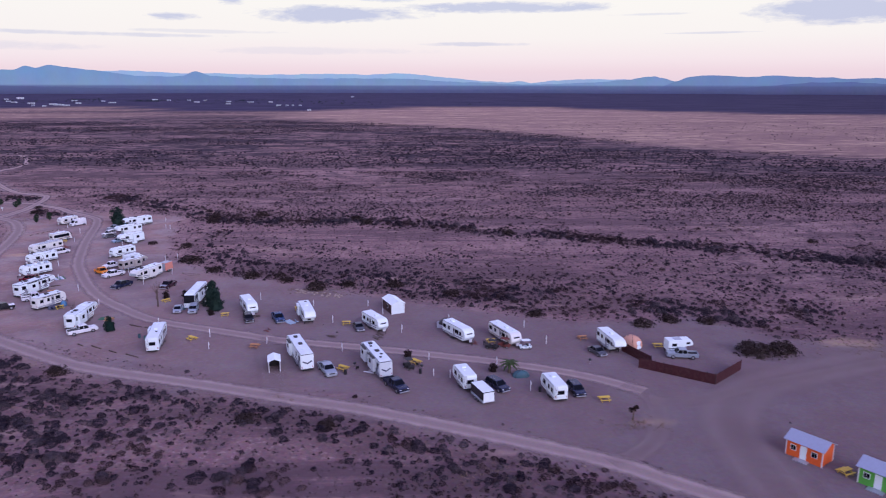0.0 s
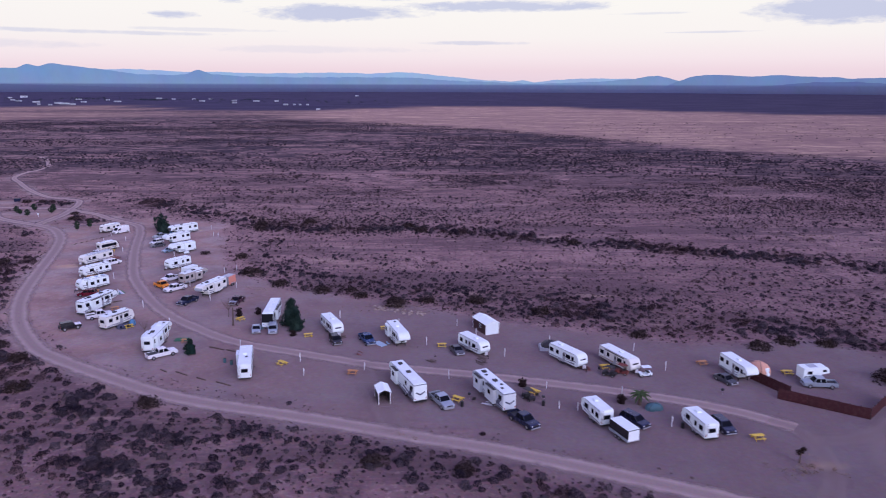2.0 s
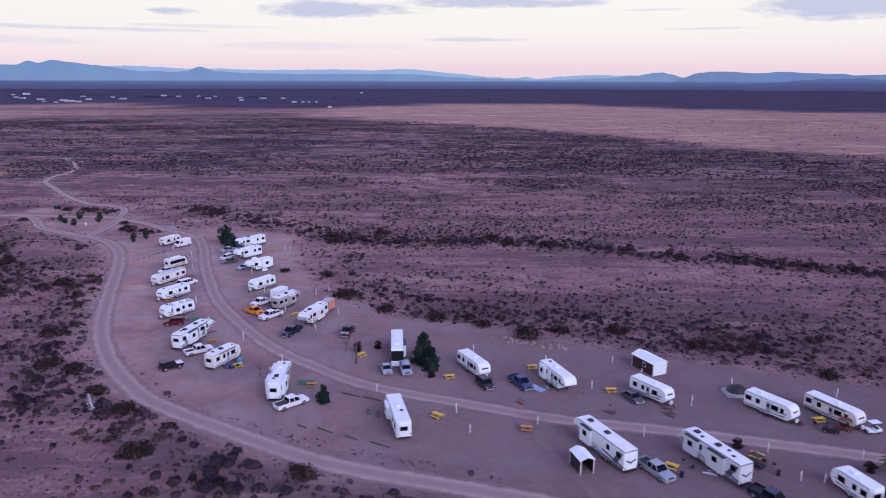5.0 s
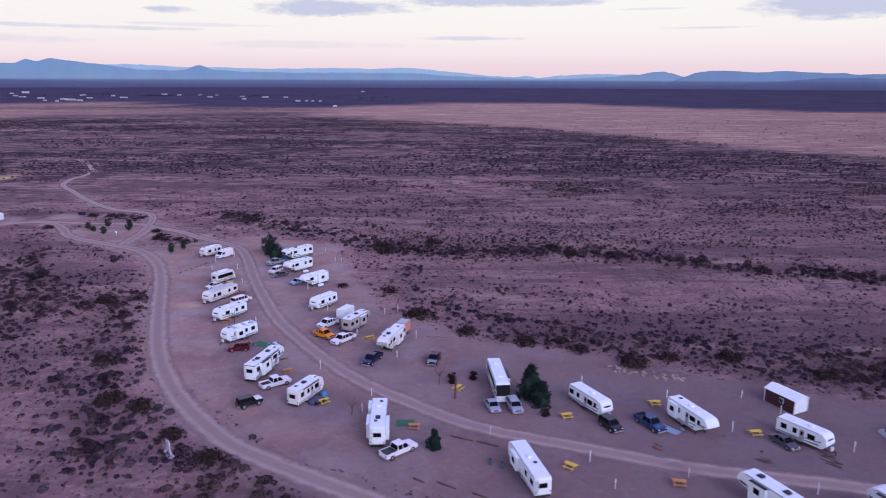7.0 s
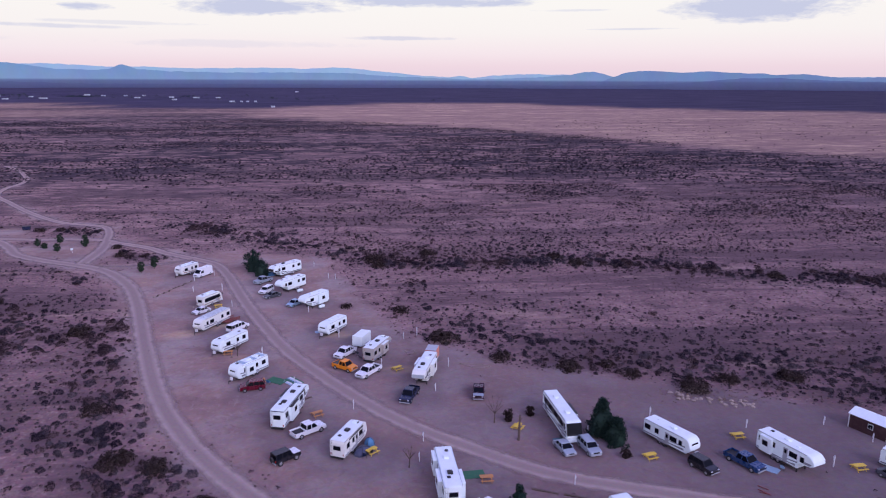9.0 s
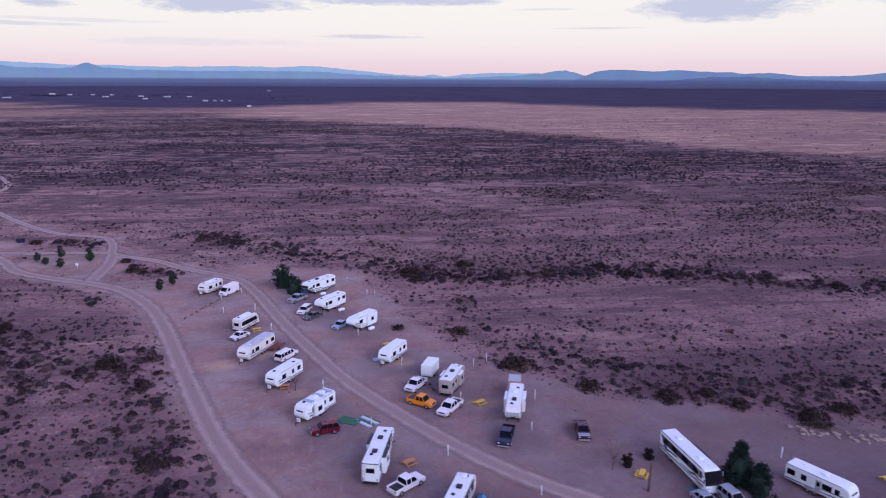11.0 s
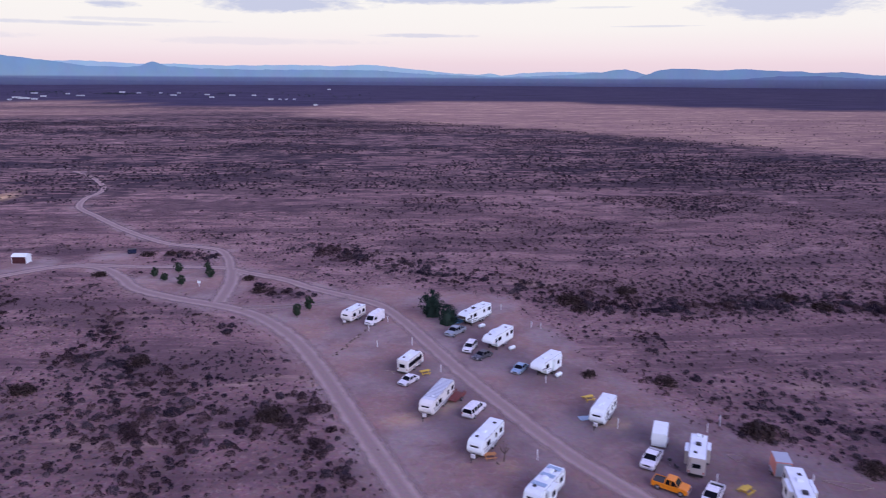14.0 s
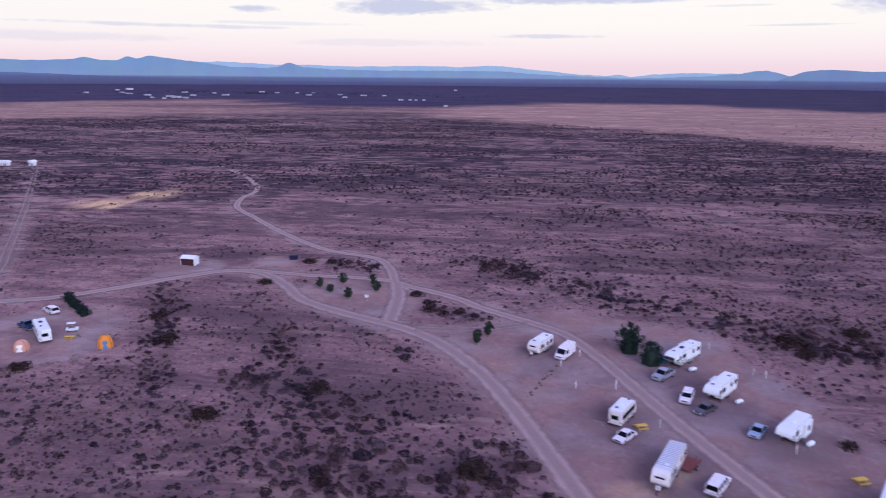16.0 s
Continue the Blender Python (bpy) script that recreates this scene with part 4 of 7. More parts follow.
    # graphics
    for s in (-1, 1):
        ya, yb = sorted((s * (hw - 0.01), s * (hw + 0.012)))
        part("stripe", prism([(xb + 0.15, 0.80), (floor - 0.4, 0.98), (floor - 0.4, 1.28), (0.1 * length, 1.08), (xb + 0.15, 1.0)], ya, yb), stripe, top, "swept side stripe")
        part("stripe", prism([(-0.02 * length, 1.24), (floor - 0.1, 1.55), (floor - 0.1, 1.76), (-0.02 * length, 1.34)], ya, yb), stripe, top)
        if bold:
            part("side_graphic", prism([(xb + 0.3, H - 0.5), (xb + 1.3, H - 0.5), (xb + 2.5, 1.1), (xb + 1.6, 1.1)], ya, yb), stripe, top, "dark diagonal side graphic")
            part("side_graphic", prism([(0.12 * length, 1.2), (0.12 * length + 1.0, 1.2), (floor - 0.3, H - 0.9), (floor - 0.9, H - 0.9)], ya, yb), stripe, top)
        part("roof_edge", box(xb + 0.12, xf - 1.3, ya, yb + 0.004, H - 0.1, H - 0.03), NAVY if bold else TRIM, top, "thin dark roof edge")
        if bold:
            part("side_graphic", prism([(xb + 0.1, 1.05), (-0.1 * length, 1.55), (-0.1 * length, 1.8), (xb + 0.1, 1.3)], ya - 0.003, yb + 0.003), stripe, top)
        part("belt_trim", box(xb + 0.05, floor - 0.1, ya, yb, 0.68, 0.74), TRIM, top)
    # roof gear
    for fx, mt in units:
        roof_unit(top, fx * length, 0.0, H + 0.03, mt)
    for i, (fx, mt) in enumerate(vents):
        roof_vent(top, fx * length, 0.3 * (-1) ** i, H + 0.03, mt)
    part("antenna", tube((0.22 * length, -0.55, H), (0.22 * length, -0.55, H + 0.35), 0.03, 6), WHITE, top)
    for fx in solar:
        sp = part("solar_panel", box(fx * length - 0.4, fx * length + 0.4, -0.95, 0.95, H + 0.05, H + 0.1, 0.01), CAR_SKY, top, "pale blue solar panel")
        part("panel_frame", box(fx * length - 0.44, fx * length + 0.44, -0.99, 0.99, H + 0.03, H + 0.055), CHROME, sp)
    if cap and style == "fifth":
        part("front_cap", prism([(xf - 0.45, 1.98), (xf - 0.02, 2.28), (xf - 0.15, H - 0.58), (xf - 0.3, H - 0.6)], -hw + 0.15, hw - 0.15, 0.01), cap, top, "dark moulded front cap")
    if style == "bus":
        for s in (-1, 1):
            ya, yb = sorted((s * (hw - 0.01), s * (hw + 0.01)))
            part("window_band", box(xb + 0.8, xf - 1.1, ya, yb, z0 - 0.08, z1 + 0.08), VENT_DARK, top, "dark window band")
    # slide-outs: (side, centre, half length)
    for side, fx, hl in slides:
        c = fx * length
        ya, yb = sorted((side * (hw - 0.05), side * (hw + 0.52)))
        so = part("slide_out", box(c - hl, c + hl, ya, yb, 0.85, H - 0.28, 0.05), wall, top)
        part("slide_topper", box(c - hl, c + hl, ya - 0.01, yb + 0.03, H - 0.27, H - 0.2, 0.02), VENT_DARK if bold else roof, so)
        window(so, c - 0.5, c + 0.5, side * (hw + 0.52), z0 - 0.1, z1 - 0.1)
    if awning:
        part("awning", tube((-0.3 * length, -hw - 0.1, H - 0.22), (0.28 * length, -hw - 0.1, H - 0.22), 0.09, 8), VENT_DARK, top, "rolled dark awning")
        for fx in (-0.3, 0.28):
            part("awning_arm", tube((fx * length, -hw - 0.06, H - 0.25), (fx * length, -hw - 0.06, 1.0), 0.03, 6), TRIM, top)
    if style == "fifth":
        part("kingpin", prism([(xf - 1.9, 1.76), (xf - 1.1, 1.76), (xf - 1.35, 1.25), (xf - 1.6, 1.25)], -0.35, 0.35, 0.03), CHASSIS, top)
        for s in (-1, 1):
            part("landing_leg", box(xf - 2.85, xf - 2.7, s * (hw - 0.3) - 0.06, s * (hw - 0.3) + 0.06, 0, 0.9), CHASSIS, top)
            ya, yb = sorted((s * (hw - 0.01), s * (hw + 0.014)))
            part("nose_graphic", prism([(xf - 2.1, 1.95), (xf - 0.7, 2.0), (xf - 0.35, 2.4), (xf - 1.6, 2.3)], ya, yb), stripe, top)
    elif style == "tt":
        for s in (-1, 1):
            part("drawbar", tube((xf - 0.9, s * 0.75, 0.52), (xf + 0.95, 0, 0.5), 0.06, 6), CHASSIS, top)
        part("coupler", tube((xf + 0.9, 0, 0), (xf + 0.9, 0, 0.62), 0.05, 8), CHASSIS, top)
        for s in (-1, 1):
            part("gas_bottle", tube((xf + 0.25, s * 0.18, 0.56), (xf + 0.25, s * 0.18, 1.1), 0.17, 12), POST_WHITE, top, "white gas bottle")
        end_window(top, xf - 0.16, -0.7, 0.7, 1.75, 2.3)
    else:
        ws = prism([(xf - 0.2, 1.42), (xf + 0.03, 1.45), (xf - 0.08, 1.66), (xf - 0.52, H - 0.22), (xf - 0.75, H - 0.22)], -hw + 0.02, hw - 0.02, 0.01)
        part("windscreen", ws, GLASS, top, "tall dark windscreen")
        part("bumper", prism([(xf - 0.2, 0.35), (xf + 0.12, 0.4), (xf + 0.1, 0.8), (xf - 0.1, 0.85)], -hw + 0.05, hw - 0.05, 0.04), WHITE, top)
        for s in (-1, 1):
            part("headlight", box(xf - 0.04, xf + 0.03, s * 0.85 - 0.17, s * 0.85 + 0.17, 0.92, 1.12, 0.02), HEADLIGHT, top)
            part("mirror", box(xf - 0.25, xf - 0.12, s * (hw + 0.22) - 0.06, s * (hw + 0.22) + 0.06, 1.9, 2.35, 0.02), CHASSIS, top)
    part("bumper", box(xb - 0.16, xb - 0.02, -hw + 0.2, hw - 0.2, 0.45, 0.58, 0.02), CHASSIS, top)
    for s in (-1, 1):
        part("tail_light", box(xb - 0.03, xb + 0.02, s * (hw - 0.22) - 0.07, s * (hw - 0.22) + 0.07, 0.95, 1.2), RED_LENS, top)
    if bold:
        part("rear_edge", box(xb - 0.02, xb + 0.03, -hw + 0.05, hw - 0.05, H - 0.16, H - 0.05), NAVY, top, "dark roof edge band")
    if bold and not rear_window:
        for s in (-1, 1):
            part("rear_graphic", box(xb - 0.035, xb + 0.0, -0.1, 0.95, -0.12, 0.12), NAVY, top, "dark chevron graphic", at=pose(0, 0, 1.75, 0, 0, 0) @ (pose(0, 0, 0, 28) if s > 0 else Matrix.Diagonal((1, -1, 1, 1)) @ pose(0, 0, 0, 28)))
        part("ramp_door", box(xb - 0.012, xb + 0.02, -1.0, 1.0, 0.85, H - 0.5, 0.008), wall, top)
    if ladder:
        lad = part("ladder", tube((xb - 0.08, 0.75, 0.8), (xb - 0.08, 0.75, H + 0.1), 0.025, 6, bm=tube((xb - 0.08, 1.05, 0.8), (xb - 0.08, 1.05, H + 0.1), 0.025, 6)), CHROME, top)
        for k in range(7):
            part("rung", tube((xb - 0.08, 0.75, 0.95 + 0.34 * k), (xb - 0.08, 1.05, 0.95 + 0.34 * k), 0.02, 6), CHROME, lad)
    return top


# ---------------------------------------------------------------- cars
def car(name, x, y, heading, kind, mat, label, category, length=None, group="parked vehicles", bed=None, roof_mat=None, bonnet=None):
    top = thing(name, place(x, y, heading), label, category, group)
    rm = roof_mat or mat
    spec = {"sedan": (4.6, 1.8, 0.33), "suv": (4.8, 1.9, 0.37), "pickup": (5.8, 2.0, 0.4), "van": (5.9, 2.05, 0.36), "jeep": (4.2, 1.85, 0.42), "wagon": (5.4, 2.0, 0.37)}
    L, W, r = spec[kind]
    L = length or L
    k, hw = L / spec[kind][0], W / 2
    xb, xf = -L / 2, L / 2
    sc = lambda pts: [(px * k, pz) for px, pz in pts]
    if kind == "sedan":
        low = sc([(-2.3, 0.35), (-2.15, 0.22), (2.15, 0.22), (2.3, 0.38), (2.25, 0.66), (1.95, 0.78), (0.95, 0.90), (-1.45, 0.94), (-2.2, 0.88), (-2.3, 0.7)])
        cab = sc([(-1.65, 0.90), (1.05, 0.88), (0.32, 1.38), (-0.95, 1.40)])
        roof = sc([(-0.98, 1.385), (0.36, 1.365), (0.28, 1.44), (-0.88, 1.45)])
        pillars = (-0.42,)
    elif kind == "suv":
        low = sc([(-2.4, 0.45), (-2.25, 0.3), (2.25, 0.3), (2.4, 0.48), (2.36, 0.85), (2.05, 1.0), (1.1, 1.08), (-2.3, 1.1), (-2.4, 0.9)])
        cab = sc([(-2.3, 1.06), (1.15, 1.04), (0.5, 1.66), (-2.02, 1.68)])
        roof = sc([(-2.05, 1.66), (0.55, 1.64), (0.45, 1.74), (-1.95, 1.76)])
        pillars = (-1.25, -0.25)
    elif kind == "wagon":
        low = sc([(-2.7, 0.5), (-2.55, 0.34), (2.5, 0.34), (2.7, 0.52), (2.66, 0.95), (2.3, 1.06), (1.5, 1.12), (-2.6, 1.14), (-2.7, 0.95)])
        cab = sc([(-2.62, 1.1), (1.5, 1.1), (0.95, 1.78), (-2.5, 1.8)])
        roof = sc([(-2.55, 1.78), (1.0, 1.76), (0.9, 1.86), (-2.45, 1.88)])
        pillars = (-1.6, -0.6, 0.3)
    elif kind == "pickup":
        low = sc([(-2.9, 0.55), (-2.75, 0.42), (2.7, 0.36), (2.9, 0.55), (2.86, 0.98), (2.5, 1.1), (1.35, 1.16), (-0.85, 1.16), (-0.85, 0.86), (-2.9, 0.86)])
        cab = sc([(-0.85, 1.12), (1.4, 1.12), (0.75, 1.8), (-0.7, 1.82)])
        roof = sc([(-0.75, 1.80), (0.8, 1.78), (0.68, 1.89), (-0.66, 1.90)])
        pillars = (0.12,)
    elif kind == "van":
        low = sc([(-2.95, 0.5), (-2.85, 0.36), (2.75, 0.36), (2.95, 0.55), (2.85, 0.95), (2.35, 1.2), (1.55, 2.1), (1.2, 2.5), (-2.85, 2.55), (-2.95, 2.2)])
        cab, roof, pillars = None, None, ()
    else:
        low = sc([(-2.0, 0.6), (-1.9, 0.45), (2.0, 0.45), (2.1, 0.6), (2.08, 1.05), (0.85, 1.12), (-2.0, 1.12)])
        cab = sc([(-1.95, 1.1), (0.8, 1.1), (0.45, 1.72), (-1.9, 1.76)])
        roof = sc([(-1.98, 1.74), (0.5, 1.70), (0.48, 1.82), (-1.95, 1.84)])
        pillars = (-0.9, -0.1)
    part("body", prism(low, -hw, hw, 0.07, pinch=0.12 if kind == "van" else 0.0, pinch_above=1.5), mat, top)
    if cab:
        cabin = part("cabin_glass", prism(cab, -hw + 0.06, hw - 0.06, 0.03, pinch=0.16, pinch_above=1.2), GLASS, top, "dark tinted glass")
        part("roof_panel", prism(roof, -hw + 0.2, hw - 0.2, 0.03), rm, top)
        zt, zb = cab[2][1], cab[0][1]
        for px in pillars:
            for s in (-1, 1):
                pl = tube((px * k, s * (hw - 0.04), zb), (px * k, s * (hw - 0.2), zt + 0.02), 0.05, 6)
                part("pillar", pl, mat, top)
        for s in (-1, 1):
            part("pillar", tube((cab[1][0] - 0.02, s * (hw - 0.05), zb), (cab[2][0], s * (hw - 0.2), zt + 0.02), 0.045, 6), mat, top)
            part("pillar", tube((cab[0][0] + 0.02, s * (hw - 0.05), zb), (cab[3][0], s * (hw - 0.2), zt + 0.02), 0.06, 6), mat, top)
    else:
        for s in (-1, 1):
            ya, yb = sorted((s * (hw - 0.1), s * (hw + 0.015)))
            part("side_window", prism(sc([(0.75, 1.3), (1.95, 1.3), (1.5, 1.85), (0.75, 1.95)]), ya, yb), GLASS, top)
        part("windscreen", prism(sc([(2.28, 1.3), (2.33, 1.34), (1.62, 2.13), (1.58, 2.08)]), -hw + 0.2, hw - 0.2), GLASS, top)
        part("rear_window", box(xb - 0.02, xb + 0.02, -0.7, 0.7, 1.4, 2.0), GLASS, top)
    if kind == "pickup":
        b = bed or CHASSIS
        for s in (-1, 1):
            ya, yb = sorted((s * (hw - 0.09), s * hw))
            part("bed_side", box(xb, -0.85 * k, ya, yb, 0.84, 1.18, 0.025), mat, top)
        part("tailgate", box(xb, xb + 0.08, -hw + 0.09, hw - 0.09, 0.84, 1.16, 0.02), mat, top)
        part("bed_liner", box(xb + 0.09, -0.87 * k, -hw + 0.1, hw - 0.1, 0.86, 1.1 if bed else 0.9), b, top, "dark truck bed")
    if bonnet:
        part("bonnet", box(0.88 * k, xf - 0.03, -hw + 0.1, hw - 0.1, 1.07, 1.14, 0.02), bonnet, top, "pale bonnet panel")
    if kind == "jeep":
        part("spare_wheel", tube((xb - 0.02, 0, 1.0), (xb - 0.24, 0, 1.0), 0.4, 16), RUBBER, top)
    wx = {"sedan": 1.38, "suv": 1.42, "pickup": 1.85, "van": 1.85, "jeep": 1.3, "wagon": 1.65}[kind] * k
    for sx in (-wx, wx):
        for s in (-1, 1):
            wheel(top, sx, s * (hw - 0.1), r, 0.24)
    zl = {"sedan": 0.62, "suv": 0.82, "pickup": 0.88, "van": 0.9, "jeep": 0.85, "wagon": 0.88}[kind]
    for s in (-1, 1):
        part("headlight", box(xf - 0.12, xf - 0.01, s * (hw - 0.28) - 0.16, s * (hw - 0.28) + 0.16, zl - 0.07, zl + 0.08, 0.02), HEADLIGHT, top)
        part("tail_light", box(xb - 0.015, xb + 0.05, s * (hw - 0.16) - 0.08, s * (hw - 0.16) + 0.08, zl - 0.05, zl + 0.2, 0.01), RED_LENS, top)
        if cab:
            part("mirror", box(cab[1][0] - 0.45, cab[1][0] - 0.3, s * (hw + 0.09) - 0.08, s * (hw + 0.09) + 0.08, zb + 0.02, zb + 0.2, 0.03), mat, top)
    part("grille", box(xf - 0.06, xf + 0.012, -hw * 0.5, hw * 0.5, zl - 0.12, zl + 0.06), VENT_DARK, top)
    part("front_bumper", box(xf - 0.1, xf + 0.05, -hw + 0.08, hw - 0.08, 0.36, 0.54, 0.03), TRIM, top)
    part("rear_bumper", box(xb - 0.06, xb + 0.1, -hw + 0.08, hw - 0.08, 0.4, 0.56, 0.03), TRIM, top)
    return top


FW, TT, BUS = "fifth", "tt", "bus"
# far end of the loop
caravan("travel_trailer", -141.8, 264.6, -120, 7.0, 3.0, TT, OFFWHITE, TANSTRIPE, "cream travel trailer with tan stripes beside a white van", units=((0.0, WHITE),), awning=True)
caravan("fifth_wheel_trailer", -114.5, 262.4, -130, 10.6, 3.6, FW, WHITE, CHASSIS, "white fifth-wheel trailer with a black swooping nose graphic", slides=((-1, -0.25, 1.4),), units=((0.05, VENT_DARK), (-0.3, WHITE)), cap=CHASSIS)
caravan("fifth_wheel_trailer", -111.3, 247.1, -128, 9.2, 3.5, FW, WHITE, OFFWHITE, "plain white fifth-wheel trailer with a slide-out", slides=((-1, -0.05, 1.2),))
caravan("fifth_wheel_trailer", -104.1, 232.5, -130, 8.4, 3.5, FW, WHITE, GREYSTRIPE, "white fifth-wheel trailer with a rear slide-out", slides=((1, -0.2, 1.5),), vents=((-0.2, WHITE),))
caravan("travel_trailer", -98.5, 213.5, -123, 7.6, 3.1, TT, WHITE, GREYSTRIPE, "white travel trailer on a gravel pad", vents=((-0.25, WHITE), (0.2, WHITE)))
caravan("motorhome", -129.6, 235.9, 61, 6.6, 3.0, BUS, OFFWHITE, TANSTRIPE, "small cream motorhome with brown stripes", units=((-0.1, WHITE),), width=2.35)
old = caravan("travel_trailer", -125.6, 219.4, -116, 10.2, 3.1, TT, OFFWHITE, GREYSTRIPE, "long old trailer with a grey ribbed metal roof", roof=GREYWALL, units=(), vents=((0.25, WHITE),))
for i in range(16):
    part("roof_rib", box(-4.7 + 0.5 * i, -4.62 + 0.5 * i, -1.14, 1.14, 2.97, 3.03), ROOF_GREY, old)
caravan("travel_trailer", -119.2, 205.2, -122, 8.4, 3.1, TT, WHITE, GREYSTRIPE, "white travel trailer with dark end windows")
caravan("travel_trailer", -113.1, 191.1, -128, 7.8, 3.2, TT, WHITE, GREYSTRIPE, "white travel trailer beside coloured ground tarps", units=((0.0, WHITE), (-0.25, WHITE)), slides=((1, 0.1, 1.1),), awning=True, solar=(0.2, -0.12, -0.38))
caravan("fifth_wheel_trailer", -88.7, 198.7, 64, 8.6, 3.3, FW, BEIGE, GREYSTRIPE, "beige-grey fifth-wheel trailer with slide-outs on both sides", slides=((-1, 0.05, 1.2), (1, -0.1, 1.3)), units=((0.0, VENT_DARK), (0.3, WHITE)), roof=ROOF_WHITE)
caravan("fifth_wheel_trailer", -80.0, 186.6, -108, 10.2, 3.6, FW, OFFWHITE, NAVY, "cream fifth-wheel trailer with a blue-grey front cap", slides=((-1, -0.05, 1.6), (1, -0.1, 1.6)), units=((0.15, VENT_DARK), (-0.15, WHITE)), cap=CAR_SILVER)
caravan("fifth_wheel_trailer", -103.4, 173.7, 75, 11.3, 3.7, FW, WHITE, GREYSTRIPE, "long white fifth-wheel trailer with a black roof vent", slides=((-1, -0.18, 1.5), (1, 0.12, 1.6)), units=((-0.22, VENT_DARK), (0.12, VENT_DARK)), awning=True, bold=True)
caravan("fifth_wheel_trailer", -79.6, 150.1, 92, 11.2, 3.6, FW, WHITE, TANSTRIPE, "white fifth-wheel trailer with slide-outs beside a green mat", slides=((-1, -0.25, 1.7), (1, 0.25, 1.4), (1, -0.2, 1.6)), units=((-0.2, VENT_DARK), (0.15, WHITE)))
caravan("travel_trailer", -93.4, 161.8, 65, 7.6, 3.3, TT, OFFWHITE, GREYSTRIPE, "grey-white travel trailer beside a blue tarp", units=((-0.05, VENT_DARK), (0.3, WHITE)), awning=True)
# middle of the loop
caravan("motorhome", -59.4, 166.2, -86, 12.2, 3.6, BUS, WHITE, NAVY, "white coach motorhome with dark blue swooping stripes", units=((0.2, WHITE), (-0.25, WHITE)), vents=((-0.05, WHITE),), slides=((1, 0.05, 2.0),), bold=True)
caravan("travel_trailer", -44.4, 158.6, -63, 8.8, 3.1, TT, WHITE, GREYSTRIPE, "white travel trailer with a gas bottle at its hitch", units=((0.05, WHITE),), vents=((-0.3, WHITE),))
caravan("fifth_wheel_trailer", -29.5, 151.9, -70, 9.6, 3.6, FW, WHITE, GREYSTRIPE, "white fifth-wheel trailer with a rounded nose", units=((-0.05, WHITE),), vents=((-0.35, VENT_DARK), (0.15, WHITE)), slides=((-1, -0.3, 1.0),))
caravan("travel_trailer", -13.9, 147.4, -57, 8.0, 3.1, TT, WHITE, GREYSTRIPE, "white travel trailer near a dark red shed", vents=((0.1, WHITE), (-0.2, WHITE)))
caravan("travel_trailer", 3.9, 141.4, -58, 8.6, 3.2, TT, WHITE, GREYSTRIPE, "plain white trailer beside a dark domed tent", units=((-0.25, WHITE),), vents=((0.1, WHITE),))
caravan("travel_trailer", 13.6, 140.0, -64, 9.4, 3.1, TT, OFFWHITE, TANSTRIPE, "white travel trailer with small carts parked beside it", units=((0.05, WHITE),), vents=((0.3, WHITE), (-0.3, WHITE)), awning=True)
caravan("fifth_wheel_trailer", -26.4, 128.0, 114, 12.4, 3.8, FW, WHITE, NAVY, "long white toy-hauler trailer with dark swept graphics", slides=((1, 0.2, 1.3),), units=((0.28, VENT_DARK), (-0.05, VENT_DARK)), vents=((-0.3, WHITE),), rear_window=False, bold=True, ladder=False)
caravan("fifth_wheel_trailer", -11.6, 124.6, 113, 11.9, 3.8, FW, GREYWALL, NAVY, "long grey-white fifth-wheel trailer with four dark roof vents", slides=((1, 0.25, 1.4), (1, -0.15, 1.6)), units=((0.3, VENT_DARK), (-0.05, VENT_DARK)), vents=((0.18, VENT_DARK), (-0.2, VENT_DARK), (-0.32, VENT_DARK)), rear_window=False, bold=True, ladder=False)
caravan("travel_trailer", -57.5, 136.8, 103, 11.0, 3.3, TT, WHITE, GREYSTRIPE, "white travel trailer with hoses and cones beside it", units=((0.0, WHITE),), vents=((0.3, WHITE), (-0.15, VENT_DARK)), slides=((1, 0.15, 1.3),))
# near end
caravan("travel_trailer", 4.5, 117.5, 107, 6.4, 3.1, TT, WHITE, GREYSTRIPE, "short white travel trailer beside a black cargo trailer", vents=((-0.1, WHITE),))
caravan("travel_trailer", 19.8, 113.5, 102, 6.8, 3.1, TT, WHITE, TRIM, "white travel trailer with thin dark stripes", vents=((0.2, WHITE),))
caravan("fifth_wheel_trailer", 34.6, 135.0, -78, 8.6, 3.5, FW, WHITE, GREYSTRIPE, "white fifth-wheel trailer beside a red metal fence", units=((0.0, WHITE),), vents=())
caravan("travel_trailer", -249.7, 259.8, 132, 9.6, 3.2, TT, WHITE, GREYSTRIPE, "white travel trailer in a separate tent camp", units=((0.1, VENT_DARK),), vents=((-0.2, VENT_DARK),), group="separate camp")

# vehicles
car("cargo_van", -136.9, 262.4, -119, "van", CAR_WHITE, "white high-roof cargo van", "van")
car("pickup_truck", -119.6, 254.7, -132, "pickup", CAR_SILVER, "silver pickup truck with a dark bed", "pickup truck", 5.4)
car("sport_utility_car", -117.4, 245.2, -113, "suv", CAR_WHITE, "white sport utility car with dark glass", "car")
car("sedan", -115.3, 240.9, -138, "sedan", CAR_GREY, "dark grey sedan beside a trailer", "car")
car("sedan", -108.9, 233.8, -125, "sedan", CAR_SKY, "pale blue sedan at a trailer's nose", "car")
car("sedan", -130.1, 229.1, -130, "sedan", CAR_WHITE, "white sedan on bare gravel", "car", 4.4)
car("passenger_van", -119.7, 216.7, 57, "wagon", CAR_WHITE, "old white passenger van", "van")
car("pickup_truck", -95.3, 199.3, -126, "pickup", CAR_WHITE, "white pickup truck beside a cargo trailer", "pickup truck", 5.2)
